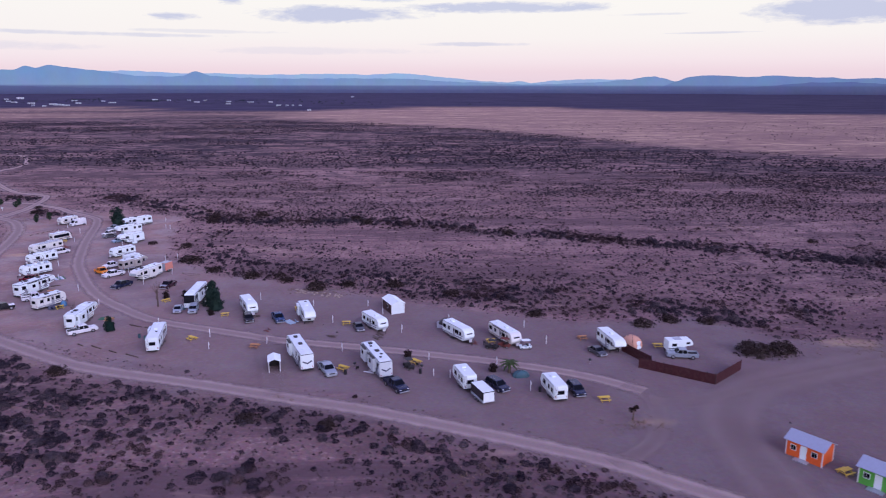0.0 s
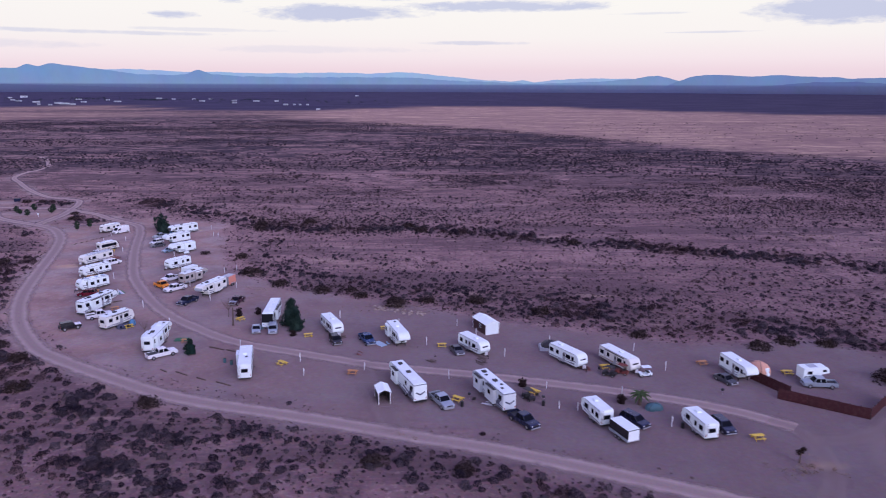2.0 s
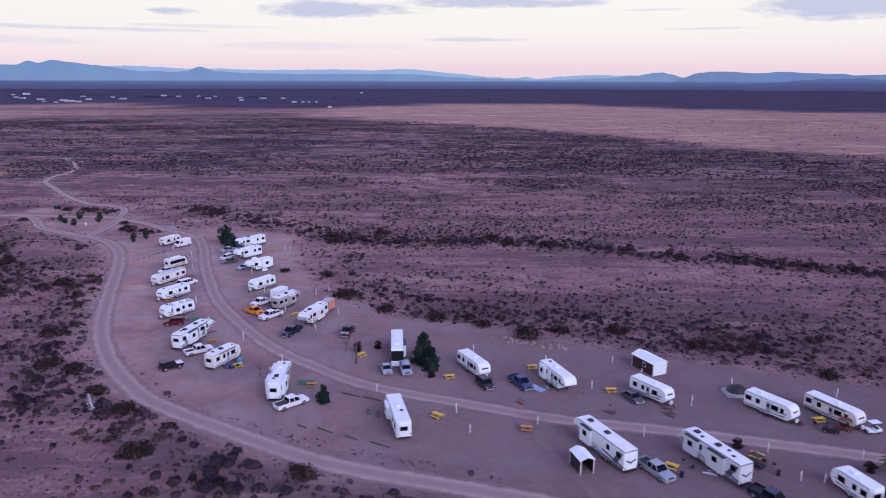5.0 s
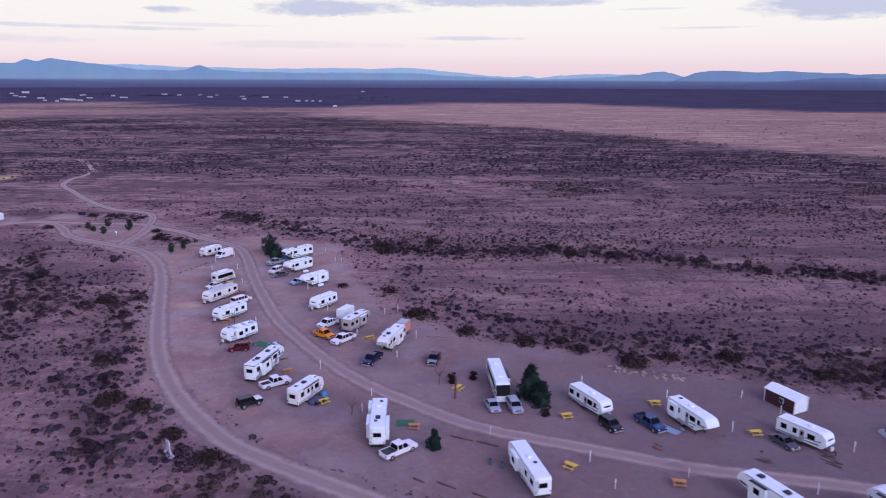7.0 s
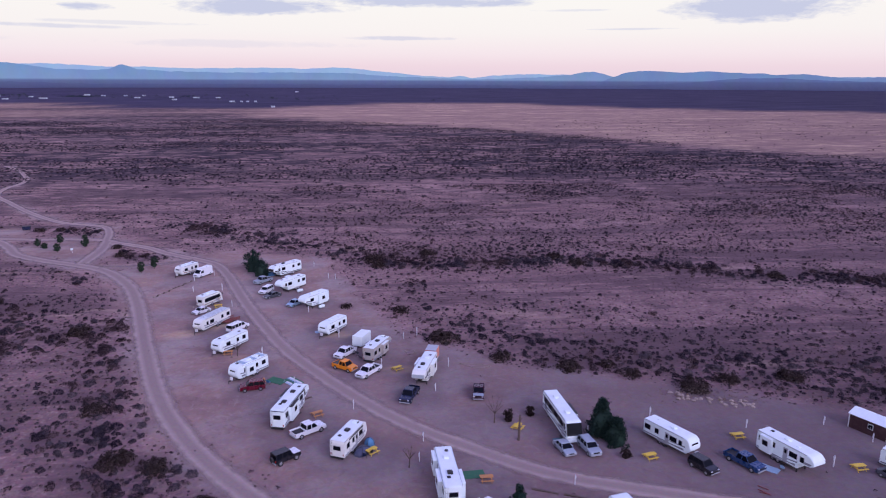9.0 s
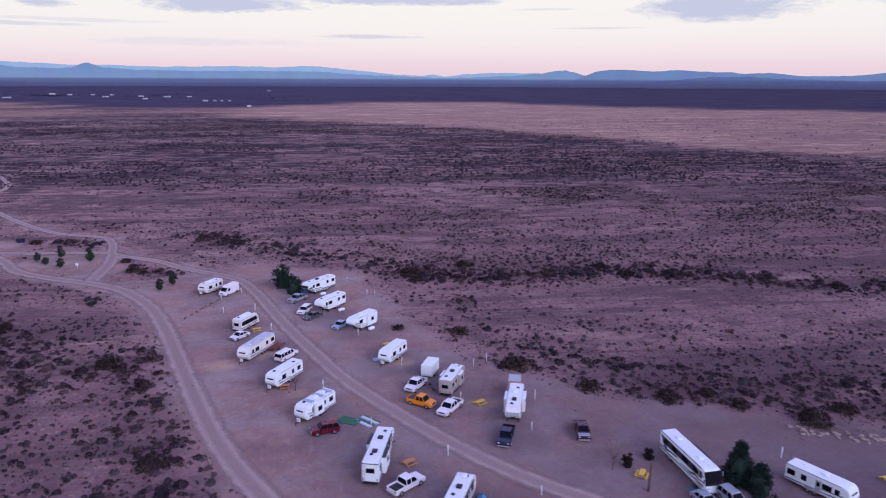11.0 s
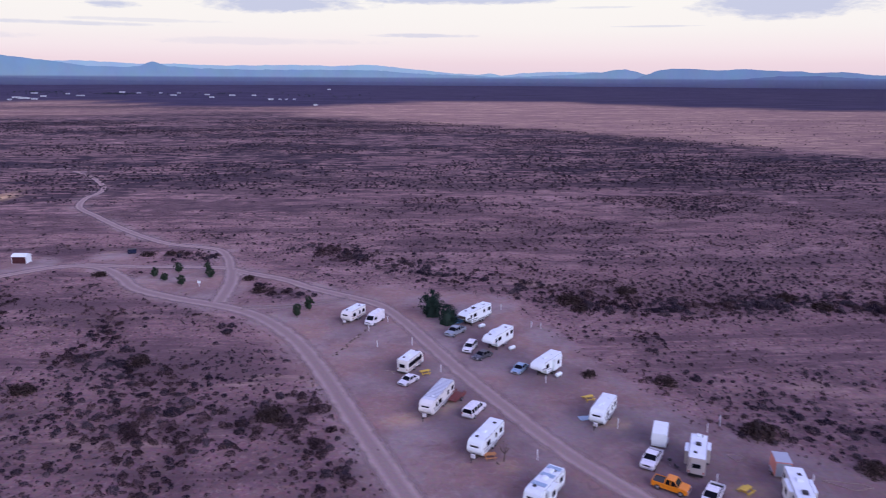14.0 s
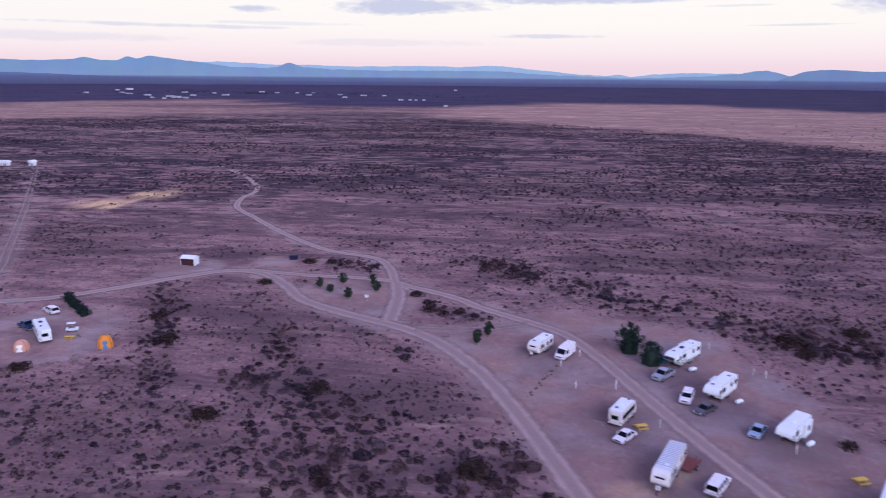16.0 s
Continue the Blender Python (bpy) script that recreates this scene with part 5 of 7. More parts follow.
car("utility_truck", -95.1, 192.3, -38, "pickup", CAR_ORANGE, "bright orange pickup truck with a black cover", "pickup truck", 4.9, bed=VENT_DARK)
car("pickup_truck", -90.5, 189.5, -128, "pickup", CAR_WHITE, "white crew-cab pickup truck with a black bed", "pickup truck", 5.9)
car("pickup_truck", -83.3, 178.5, -112, "pickup", CAR_NAVY, "dark blue pickup truck in front of a trailer", "pickup truck")
car("pickup_truck", -71.0, 178.6, -100, "pickup", CAR_MAROON, "dark maroon pickup truck on bare soil", "pickup truck", 5.2, bed=CAR_MAROON, bonnet=CAR_SILVER)
car("pickup_truck", -100.0, 167.1, 38, "pickup", CAR_WHITE, "white pickup truck with an open grey bed", "pickup truck", 5.6)
car("pickup_truck", -76.1, 143.1, 42, "pickup", CAR_WHITE, "white pickup truck with a black bed cover beside a trailer", "pickup truck", 5.9, bed=VENT_DARK)
car("sedan", -61.0, 158.2, -77, "sedan", CAR_SILVER, "silver sedan parked before a coach", "car", 4.3)
car("sport_utility_car", -57.3, 158.0, -79, "suv", CAR_SILVER, "silver-blue estate car parked before a coach", "car", 4.6)
car("hatchback", -42.6, 151.4, -66, "suv", CAR_BLACK, "black hatchback car on gravel", "car", 4.2)
car("pickup_truck", -36.1, 152.1, -65, "pickup", CAR_BLUE, "blue pickup truck beside a trailer", "pickup truck")
car("sedan", -17.3, 146.4, -70, "sedan", CAR_GREY, "grey sedan beside a white trailer", "car", 4.5)
car("pickup_truck", -20.3, 122.4, -63, "pickup", CAR_SILVER, "silver pickup truck at a trailer's rear", "pickup truck", 6.0)
car("pickup_truck", -7.4, 115.6, -57, "pickup", CAR_NAVY, "dark blue crew-cab pickup truck", "pickup truck", 6.0)
car("sport_utility_car", 10.3, 115.8, -57, "suv", CAR_NAVY, "dark blue sport utility car", "car", 5.0)
car("sport_utility_car", 23.8, 114.1, -78, "suv", CAR_NAVY, "dark blue sport utility car beside a white trailer", "car", 4.7)
car("sedan", 31.4, 132.7, -66, "sedan", CAR_GREY, "dark grey sedan beside a white trailer", "car", 4.5)
car("off_road_car", -102.6, 159.0, 38, "jeep", CAR_BLACK, "black off-road car with a white bonnet", "car", bonnet=CAR_WHITE)
car("estate_car", -111.4, 184.5, -168, "suv", CAR_RED, "dark red estate car beside a trailer", "car", 4.5)
car("pickup_truck", 47.6, 130.8, 173, "pickup", CAR_SILVER, "silver pickup truck inside the red fence", "pickup truck", 5.8)
car("sport_utility_car", -258.1, 275.2, 147, "suv", CAR_WHITE, "white sport utility car beside a hedge", "car", 5.0, group="separate camp")
car("pickup_truck", -256.6, 264.5, 150, "pickup", CAR_BLUE, "blue pickup truck behind a trailer", "pickup truck", 5.2, group="separate camp")


# ---------------------------------------------------------------- sheds, cabins, fence
def gable(name, x, y, heading, length, width, wall_h, rise, wall, roof, label, category, over=0.2, door=None, windows=(), end_wall=None, open_end=False, group=""):
    """A small building; +x is its front gable, -y its long front."""
    top = thing(name, place(x, y, heading), label, category, group)
    hl, hw, t = length / 2, width / 2, 0.1
    for s in (-1, 1):
        ya, yb = sorted((s * (hw - t), s * hw))
        part("side_wall", box(-hl, hl, ya, yb, 0, wall_h), wall, top)
    for s in (-1, 1):
        if s > 0 and open_end:
            for yy in (-hw + 0.06, hw - 0.06):
                part("corner_post", box(hl - 0.12, hl + 0.004, yy - 0.07, yy + 0.07, 0, wall_h), POST_WHITE, top)
            continue
        bm = bmesh.new()
        xa = s * hl - s * t
        ring = []
        for xx in (xa, s * (hl - 0.003)):
            ring.append([bm.verts.new((xx, yy, zz)) for yy, zz in ((-hw + t, 0), (hw - t, 0), (hw - t, wall_h), (0, wall_h + rise), (-hw + t, wall_h))])
        bm.faces.new(ring[0])
        bm.faces.new(ring[1][::-1])
        for i in range(5):
            bm.faces.new((ring[0][i], ring[0][(i + 1) % 5], ring[1][(i + 1) % 5], ring[1][i]))
        part("gable_wall", bm, (end_wall or wall) if s > 0 else wall, top)
    slope = math.atan2(rise, hw)
    for s in (-1, 1):
        n = 9
        pan = part("roof_panel", box(-hl - over, hl + over, 0, (hw + over) / math.cos(slope), 0, 0.06), roof, top, at=pose(0, 0, wall_h + rise + 0.01, 0, 0, 0) @ (pose(0, 0, 0, -math.degrees(slope)) if s > 0 else pose(0, 0, 0, 0, 0, 180) @ pose(0, 0, 0, -math.degrees(slope))))
        for i in range(n):
            xx = -hl - over + 0.1 + i * (length + 2 * over - 0.2) / (n - 1)
            part("roof_rib", box(xx - 0.02, xx + 0.02, 0.02, (hw + over) / math.cos(slope) - 0.01, 0.06, 0.09), roof, pan)
    for sx in (-1, 1):
        for sy in (-1, 1):
            if open_end and sx > 0:
                continue
            part("corner_trim", box(sx * hl - 0.07, sx * hl + 0.07, sy * hw - 0.07, sy * hw + 0.07, 0, wall_h), POST_WHITE, top, "white corner board")
    if door is not None:
        d = part("door", box(door - 0.45, door + 0.45, -hw - 0.05, -hw + 0.01, 0.15, 2.1, 0.01), WHITE, top, "white door")
        part("door_handle", tube((door + 0.33, -hw - 0.05, 1.05), (door + 0.33, -hw - 0.12, 1.05), 0.03, 8), CHROME, d)
        part("porch_step", box(door - 1.0, door + 1.0, -hw - 1.1, -hw - 0.06, 0, 0.14, 0.02), ROOF_GREY, top)
    for wx in windows:
        f = part("window", box(wx - 0.42, wx + 0.42, -hw - 0.05, -hw + 0.01, 1.0, 1.85, 0.01), WHITE, top, "white window frame")
        part("pane", box(wx - 0.34, wx - 0.02, -hw - 0.065, -hw - 0.02, 1.08, 1.77), GLASS, f)
        part("pane", box(wx + 0.02, wx + 0.34, -hw - 0.065, -hw - 0.02, 1.08, 1.77), GLASS, f)
    return top


shed = gable("storage_shed", -10.8, 160.2, -65, 5.9, 3.2, 2.4, 0.65, BARN_RED, ROOF_WHITE, "dark red board shed with a white roof and front", "shed", end_wall=WHITE, windows=(0.4,))
gable("cabin", 53.3, 92.6, -52, 5.0, 3.3, 2.5, 0.8, CABIN_ORANGE, ROOF_GREY, "bright orange cabin with a white door and metal roof", "cabin", 0.35, door=-0.1, windows=(-1.5, 1.4), group="small cabins")
gable("cabin", 59.4, 85.0, -52, 5.0, 3.3, 2.5, 0.8, CABIN_GREEN, ROOF_GREY, "bright green cabin with a white door and metal roof", "cabin", 0.35, door=-0.1, windows=(-1.5, 1.4), group="small cabins")
gable("storage_shed", -30.4, 123.8, -75, 3.4, 2.1, 2.1, 0.45, VENT_DARK, ROOF_WHITE, "small dark open-fronted shed with a white roof", "shed", 0.12, open_end=True)
gable("storage_shed", -245.4, 322.5, -5, 4.2, 2.8, 2.1, 0.7, FENCE_RED, ROOF_WHITE, "small red shed with a white roof beside the road", "shed", end_wall=WHITE)


def cargo_trailer(name, x, y, heading, L, W, H, wall, roof, label):
    top = thing(name, place(x, y, heading), label, "cargo trailer", "parked trailers")
    part("body", prism([(-L / 2, 0.5), (L / 2 - 0.1, 0.5), (L / 2, 0.9), (L / 2 - 0.1, H), (-L / 2, H)], -W / 2, W / 2, 0.05), wall, top)
    part("roof", box(-L / 2 + 0.03, L / 2 - 0.15, -W / 2 + 0.03, W / 2 - 0.03, H - 0.02, H + 0.05, 0.02), roof, top, "pale metal roof")
    for s in (-1, 1):
        wheel(top, -0.45, s * (W / 2 + 0.02), 0.34, 0.2)
        wheel(top, 0.4, s * (W / 2 + 0.02), 0.34, 0.2)
        part("fender", box(-0.95, 0.9, s * (W / 2 + 0.06) - 0.14, s * (W / 2 + 0.06) + 0.14, 0.72, 0.78, 0.02), TRIM, top)
        part("drawbar", tube((L / 2 - 0.3, s * 0.6, 0.5), (L / 2 + 1.1, 0, 0.48), 0.05, 6), CHASSIS, top)
    part("jack", tube((L / 2 + 0.95, 0, 0), (L / 2 + 0.95, 0, 0.7), 0.04, 6), CHASSIS, top)
    part("rear_door", box(-L / 2 - 0.03, -L / 2 + 0.01, -W / 2 + 0.12, W / 2 - 0.12, 0.6, H - 0.12, 0.01), roof if wall is not CHASSIS else wall, top)
    part("door_frame", box(-L / 2 - 0.02, -L / 2 + 0.02, -W / 2, W / 2, 0.48, 0.58), TRIM, top)
    return top


cargo_trailer("cargo_trailer", -92.0, 205.0, -115, 4.4, 2.2, 2.6, WHITE, ROOF_WHITE, "white enclosed cargo trailer beside a pickup")
cargo_trailer("cargo_trailer", -77.9, 195.3, 73, 3.2, 2.2, 2.7, CORAL, ROOF_GREY, "coral-pink box trailer with a grey metal roof")
bt = cargo_trailer("cargo_trailer", 7.4, 111.3, 113, 4.7, 2.2, 2.35, CAR_BLACK, ROOF_WHITE, "black enclosed cargo trailer with a pale roof")
part("skirt", box(-2.36, 2.3, -1.12, 1.12, 0.48, 0.95, 0.02), CAR_SILVER, bt, "silver lower panel")

ut = thing("utility_trailer", place(-122.2, 222.0, 55), "rusty red open utility trailer with side rails", "utility trailer")
part("deck", box(-1.9, 1.9, -0.95, 0.95, 0.5, 0.6), RUST_RED, ut)
for s in (-1, 1):
    part("side_rail", box(-1.9, 1.9, s * 0.95 - 0.04, s * 0.95 + 0.04, 0.95, 1.1), RUST_RED, ut)
    for k in range(5):
        part("stake", box(-1.85 + 0.9 * k, -1.77 + 0.9 * k, s * 0.95 - 0.035, s * 0.95 + 0.035, 0.55, 0.97), RUST_RED, ut)
    wheel(ut, 0, s * 1.1, 0.35, 0.2)
part("drawbar", tube((1.8, 0, 0.5), (3.0, 0, 0.45), 0.06, 6), RUST_RED, ut)
part("jack", tube((2.9, 0, 0), (2.9, 0, 0.6), 0.04, 6), CHASSIS, ut)

cp = thing("truck_camper", place(47.4, 133.4, 6), "white slide-in camper shell standing on jacks", "camper")
part("body", prism([(-2.3, 0.8), (1.1, 0.8), (1.1, 1.75), (2.7, 1.85), (2.75, 2.3), (2.3, 2.95), (-2.3, 2.95)], -1.15, 1.15, 0.08), WHITE, cp)
part("roof_rack", box(-1.0, 0.6, -0.7, 0.7, 2.95, 3.03, 0.02), ROOF_GREY, cp)
window(cp, -1.6, -0.6, -1.15, 1.8, 2.4)
window(cp, 1.3, 2.1, -1.15, 2.15, 2.6)
part("stripe", box(-2.2, 1.0, -1.166, -1.13, 1.3, 1.45), NAVY, cp)
for sx in (-2.0, 0.9):
    for s in (-1, 1):
        part("jack", tube((sx, s * 1.2, 0), (sx, s * 1.2, 1.5), 0.05, 6), CHASSIS, cp)


def fence_run(x0, y0, x1, y1, group):
    d = math.hypot(x1 - x0, y1 - y0)
    a = math.degrees(math.atan2(y1 - y0, x1 - x0))
    top = thing("metal_fence", place(x0, y0, a), "dark red sheet-metal fence with steel posts", "fence", group)
    n = max(2, round(d / 1.6))
    for i in range(n + 1):
        part("post", tube((i * d / n, 0.06, 0), (i * d / n, 0.06, 2.1), 0.05, 6), CHASSIS, top)
    for i in range(n):
        bm = bmesh.new()
        xa, xb, ribs = i * d / n + 0.015, (i + 1) * d / n - 0.015, 16
        h = 1.9 + 0.08 * random.random()
        row = [[], []]
        for k in range(ribs + 1):
            xx, yy = xa + (xb - xa) * k / ribs, (0.0, 0.03)[k % 2] - 0.02
            for j, zz in ((0, 0.04), (1, h)):
                row[j].append(bm.verts.new((xx, yy, zz)))
        for k in range(ribs):
            bm.faces.new((row[0][k], row[0][k + 1], row[1][k + 1], row[1][k]))
        geom = bmesh.ops.extrude_face_region(bm, geom=bm.faces[:])
        bmesh.ops.translate(bm, vec=(0, 0.012, 0), verts=[v for v in geom["geom"] if isinstance(v, bmesh.types.BMVert)])
        part("panel", bm, FENCE_RED, top)


fence_run(36.6, 134.2, 40.2, 126.6, "red fence")
fence_run(37.7, 125.6, 49.1, 117.9, "red fence")
fence_run(49.3, 117.8, 56.5, 124.5, "red fence")


# ---------------------------------------------------------------- camp furniture
def picnic_table(x, y, heading, mat, label, tilt=0.0):
    top = thing("picnic_table", place(x, y, heading), label, "picnic table", "picnic tables")
    for k in range(5):
        part("table_board", box(-0.92, 0.92, -0.38 + 0.155 * k, -0.24 + 0.155 * k, 0.72, 0.76), mat, top)
    for s in (-1, 1):
        for k in range(2):
            ya, yb = sorted((s * (0.62 + 0.15 * k), s * (0.75 + 0.15 * k)))
            part("seat_board", box(-0.92, 0.92, ya, yb, 0.42, 0.46), mat, top)
    for sx in (-0.65, 0.65):
        for s in (-1, 1):
            part("leg", tube((sx, s * 0.25, 0.72), (sx, s * 0.72, 0.0), 0.045, 6), mat, top)
        part("brace", box(sx - 0.03, sx + 0.03, -0.85, 0.85, 0.35, 0.42), mat, top)
    return top


LY, LO = "yellow-painted wooden picnic table on gravel", "orange-brown wooden picnic table on gravel"
for tx, ty, th in ((-127, 233, 20), (-99.0, 220.6, 20), (-85, 191, 35), (-66.6, 165.6, 55), (-49, 155, 15), (-51.2, 139.2, -40), (-20.3, 149.5, 5), (-33, 160, 5), (-90, 160, 40), (10.6, 138.8, 10),
                   (-17.6, 123.8, -35), (-4.4, 127.2, -45), (28, 111, 10), (56, 88, 25), (-243, 259, 10), (44.5, 136.5, 0)):
    picnic_table(tx, ty, th, YELLOW, LY)
for tx, ty, th in ((-119, 202, 10), (-99, 173, 30), (-74, 151, 0), (-37, 135, -10), (30, 141, 15), (-110.5, 187.2, 20)):
    picnic_table(tx, ty, th, ORANGE_WOOD, LO)


def pedestal(x, y, h=1.25):
    top = thing("hookup_post", place(x, y, random.uniform(0, 360)), "white utility hookup post beside a camp pitch", "utility post", "hookup posts")
    part("post", box(-0.06, 0.06, -0.06, 0.06, 0, h, 0.015), POST_WHITE, top)
    part("meter_box", box(-0.11, 0.11, -0.13, -0.05, h * 0.55, h * 0.9, 0.015), POST_WHITE, top)
    part("cap", box(-0.08, 0.08, -0.08, 0.08, h, h + 0.05, 0.015), TRIM, top)


for k, (px, py) in enumerate([(-129, 248), (-134, 263), (-124, 234), (-112, 201), (-107, 271), (-102, 258), (-97, 210), (-105, 228), (-104, 186), (-93, 175), (-88, 193.5), (-83, 208),
                              (-75, 192), (-78.5, 181), (-82, 163), (-44, 168), (-138, 257), (-62, 149), (-48, 141), (-56, 163), (-30, 163), (-23.5, 150.5), (-13, 157), (-17, 163)]):
    pedestal(px, py, 1.5 if k % 3 else 1.8)
for k, (px, py) in enumerate([(-8, 144.5), (-83, 157), (-35, 137), (-19, 133), (-2, 129), (2, 153), (22, 138), (-46, 134), (2, 120.5), (18.5, 148), (38.5, 130.5), (11, 127), (16, 115), (-1, 121),
                              (-100, 257), (-80, 210), (-136, 247)]):
    pedestal(px, py, 1.5 if k % 3 else 1.8)


def propane_tank(x, y, heading):
    top = thing("gas_tank", place(x, y, heading), "white horizontal gas tank on short legs", "gas tank", "gas tanks")
    bm = bmesh.new()
    bmesh.ops.create_uvsphere(bm, u_segments=14, v_segments=10, radius=0.38, matrix=pose(0, 0, 0.6, 0, 90, 0))
    for v in bm.verts:
        v.co.x += 0.5 if v.co.x > 0.01 else (-0.5 if v.co.x < -0.01 else 0)
    part("tank", bm, WHITE, top)
    part("valve_dome", tube((0, 0, 0.95), (0, 0, 1.1), 0.12, 10), POST_WHITE, top)
    for sx in (-0.45, 0.45):
        part("leg", box(sx - 0.05, sx + 0.05, -0.25, 0.25, 0, 0.3), TRIM, top)


for gx_, gy_, gh in ((-113.3, 258.3, 30), (-108.6, 244.6, 35), (-102.0, 230.6, 40)):
    propane_tank(gx_, gy_, gh)


def dome_tent(name, x, y, heading, rx, ry, h, mat, label, fly=None):
    top = thing(name, place(x, y, heading), label, "tent", "tents")
    bm = bmesh.new()
    bmesh.ops.create_uvsphere(bm, u_segments=20, v_segments=14, radius=1.0)
    bmesh.ops.delete(bm, geom=[v for v in bm.verts if v.co.z < -0.01], context="VERTS")
    for v in bm.verts:
        sq = 1 + 0.12 * abs(math.sin(2 * math.atan2(v.co.y, v.co.x)))
        v.co = Vector((v.co.x * rx * sq, v.co.y * ry * sq, (max(v.co.z, 0) ** 0.8) * h))
    part("canopy", bm, mat, top)
    for k in range(4):
        a = math.pi / 4 + k * math.pi / 2
        pts = [(1.135 * rx * math.cos(a) * math.cos(u), 1.135 * ry * math.sin(a) * math.cos(u), h * math.sin(u) ** 0.8 + 0.02) for u in (0.0, 0.4, 0.8, 1.2, 1.5)]
        bm = None
        for p, q in zip(pts, pts[1:]):
            bm = tube(p, q, 0.035, 6, bm=bm) if bm else tube(p, q, 0.035, 6)
        part("pole", bm, VENT_DARK, top)
    if fly:
        part("door_flap", prism([(rx * 0.55, 0.05), (rx * 1.06, 0.03), (rx * 0.9, h * 0.6), (rx * 0.6, h * 0.75)], -0.5, 0.5, 0.02), fly, top)
    return top


dt = dome_tent("dome_tent", 1.6, 149.5, 0, 1.9, 1.5, 1.7, VENT_DARK, "dark domed tent with a grey skirt")
part("skirt", prism([(-2.3, 0.0), (2.3, 0.0), (2.05, 0.55), (-2.05, 0.55)], -1.75, 1.75, 0.05, pinch=0.25, pinch_above=0.3), TRIM, dt, "grey fabric skirt")
dome_tent("dome_tent", 39.4, 137.2, -60, 2.0, 1.8, 2.3, TENT_PINK, "peach canvas domed tent behind the fence", WHITE)
dome_tent("boat_cover", 15.0, 121.3, 10, 1.5, 0.9, 1.1, TEAL, "teal cover over a low mound of gear")
dome_tent("dome_tent", -233.0, 256.0, -60, 1.55, 1.45, 2.7, TENT_ORANGE, "large orange canvas tent", TARP_BLUE)
dome_tent("dome_tent", -249.2, 252.4, -70, 1.45, 1.45, 2.2, TENT_PINK, "pink canvas tent with a pale fly", ROOF_WHITE)


def sheet(name, x, y, heading, L, W, mat, label, category, folds=0.06):
    n = 10
    bm = bmesh.new()
    bmesh.ops.create_grid(bm, x_segments=n, y_segments=n, size=0.5)
    for v in bm.verts:
        v.co = Vector((v.co.x * L, v.co.y * W, 0.07 + folds * noise.noise(Vector((v.co.x * 7 + x, v.co.y * 7, y)))))
    geom = bmesh.ops.extrude_face_region(bm, geom=bm.faces[:])
    bmesh.ops.translate(bm, vec=(0, 0, -0.065), verts=[v for v in geom["geom"] if isinstance(v, bmesh.types.BMVert)])
    ob = new(name, finish(name, bm, mat))
    ob.matrix_world = place(x, y, heading)
    return tagged(ob, label, category)


sheet("ground_mat", -107.5, 188.0, -35, 3.6, 2.2, TARP_GREEN, "green ground mat beside a trailer", "mat")
stt = thing("ground_tarp", place(-104.6, 187.4, -50), "crumpled ground tarp in blue, white and green stripes", "tarp")
for k in range(7):
    bm = box(-1.9, 1.9, -1.26 + 0.36 * k, -0.91 + 0.36 * k, 0.01, 0.05)
    bmesh.ops.subdivide_edges(bm, edges=[e for e in bm.edges if abs(e.verts[0].co.x - e.verts[1].co.x) > 1], cuts=9)
    for v in bm.verts:
        v.co.z += max(0, 0.12 * noise.noise(Vector((v.co.x * 1.3, v.co.y * 0.8, 3))))
    part("stripe", bm, (CAR_SKY, POST_WHITE, TARP_GREEN, TEAL)[k % 4], stt, ("pale blue strip", "white strip", "green strip", "dark blue strip")[k % 4])
sheet("ground_mat", -75.5, 152.8, 5, 3.0, 2.0, TARP_GREEN, "dark green ground mat on gravel", "mat", 0.03)
dome_tent("gear_cover", -91.4, 160.4, 60, 1.5, 1.0, 0.9, NAVY, "dark blue tarp over a heap of gear")
dome_tent("gear_cover", -90.3, 162.4, 20, 0.75, 0.7, 1.3, TARP_BLUE, "small bright blue cover beside a heap of gear")
sheet("ground_tarp", -101.2, 213.9, 10, 2.4, 1.4, CAR_SKY, "pale blue tarp beside a travel trailer", "tarp", 0.12)
sheet("ground_tarp", -33.2, 151.0, -50, 3.2, 1.6, CAR_SKY, "pale blue ground tarp beside a trailer", "tarp")
sheet("ground_mat", -60.9, 160.8, -80, 2.6, 1.6, TEAL, "grey-blue mat beside a coach", "mat", 0.03)
dome_tent("tarp_heap", -118.2, 263.2, 40, 1.8, 1.2, 1.3, TARP_BLUE, "blue and white tarp heap behind trees")


def cart(x, y, heading, mat, label):
    top = thing("golf_cart", place(x, y, heading), label, "golf cart", "small carts")
    part("body", prism([(-1.2, 0.3), (1.15, 0.3), (1.2, 0.75), (0.6, 0.85), (0.35, 0.45), (-0.3, 0.45), (-0.35, 0.8), (-1.2, 0.85)], -0.6, 0.6, 0.04), mat, top)
    part("seat", box(-0.7, -0.2, -0.55, 0.55, 0.82, 1.0, 0.05), CHASSIS, top)
    part("canopy", box(-1.0, 0.75, -0.62, 0.62, 1.85, 1.92, 0.03), mat, top)
    for sx in (-0.95, 0.7):
        for s in (-1, 1):
            part("post", tube((sx, s * 0.55, 0.7), (sx, s * 0.55, 1.87), 0.025, 6), CHASSIS, top)
    for sx in (-0.8, 0.8):
        for s in (-1, 1):
            wheel(top, sx, s * 0.52, 0.24, 0.18)


cart(10.6, 135.2, 150, CHASSIS, "dark golf cart beside a trailer")
cart(17.3, 135.2, -170, WHITE, "white golf cart at a trailer's hitch")
cart(13.2, 136.2, 150, RUST_RED, "red golf cart beside a trailer")
cart(-245.5, 264.0, 20, WHITE, "white golf cart in a tent camp")
cart(-5.6, 124.6, -60, CHASSIS, "black quad cart beside a trailer")


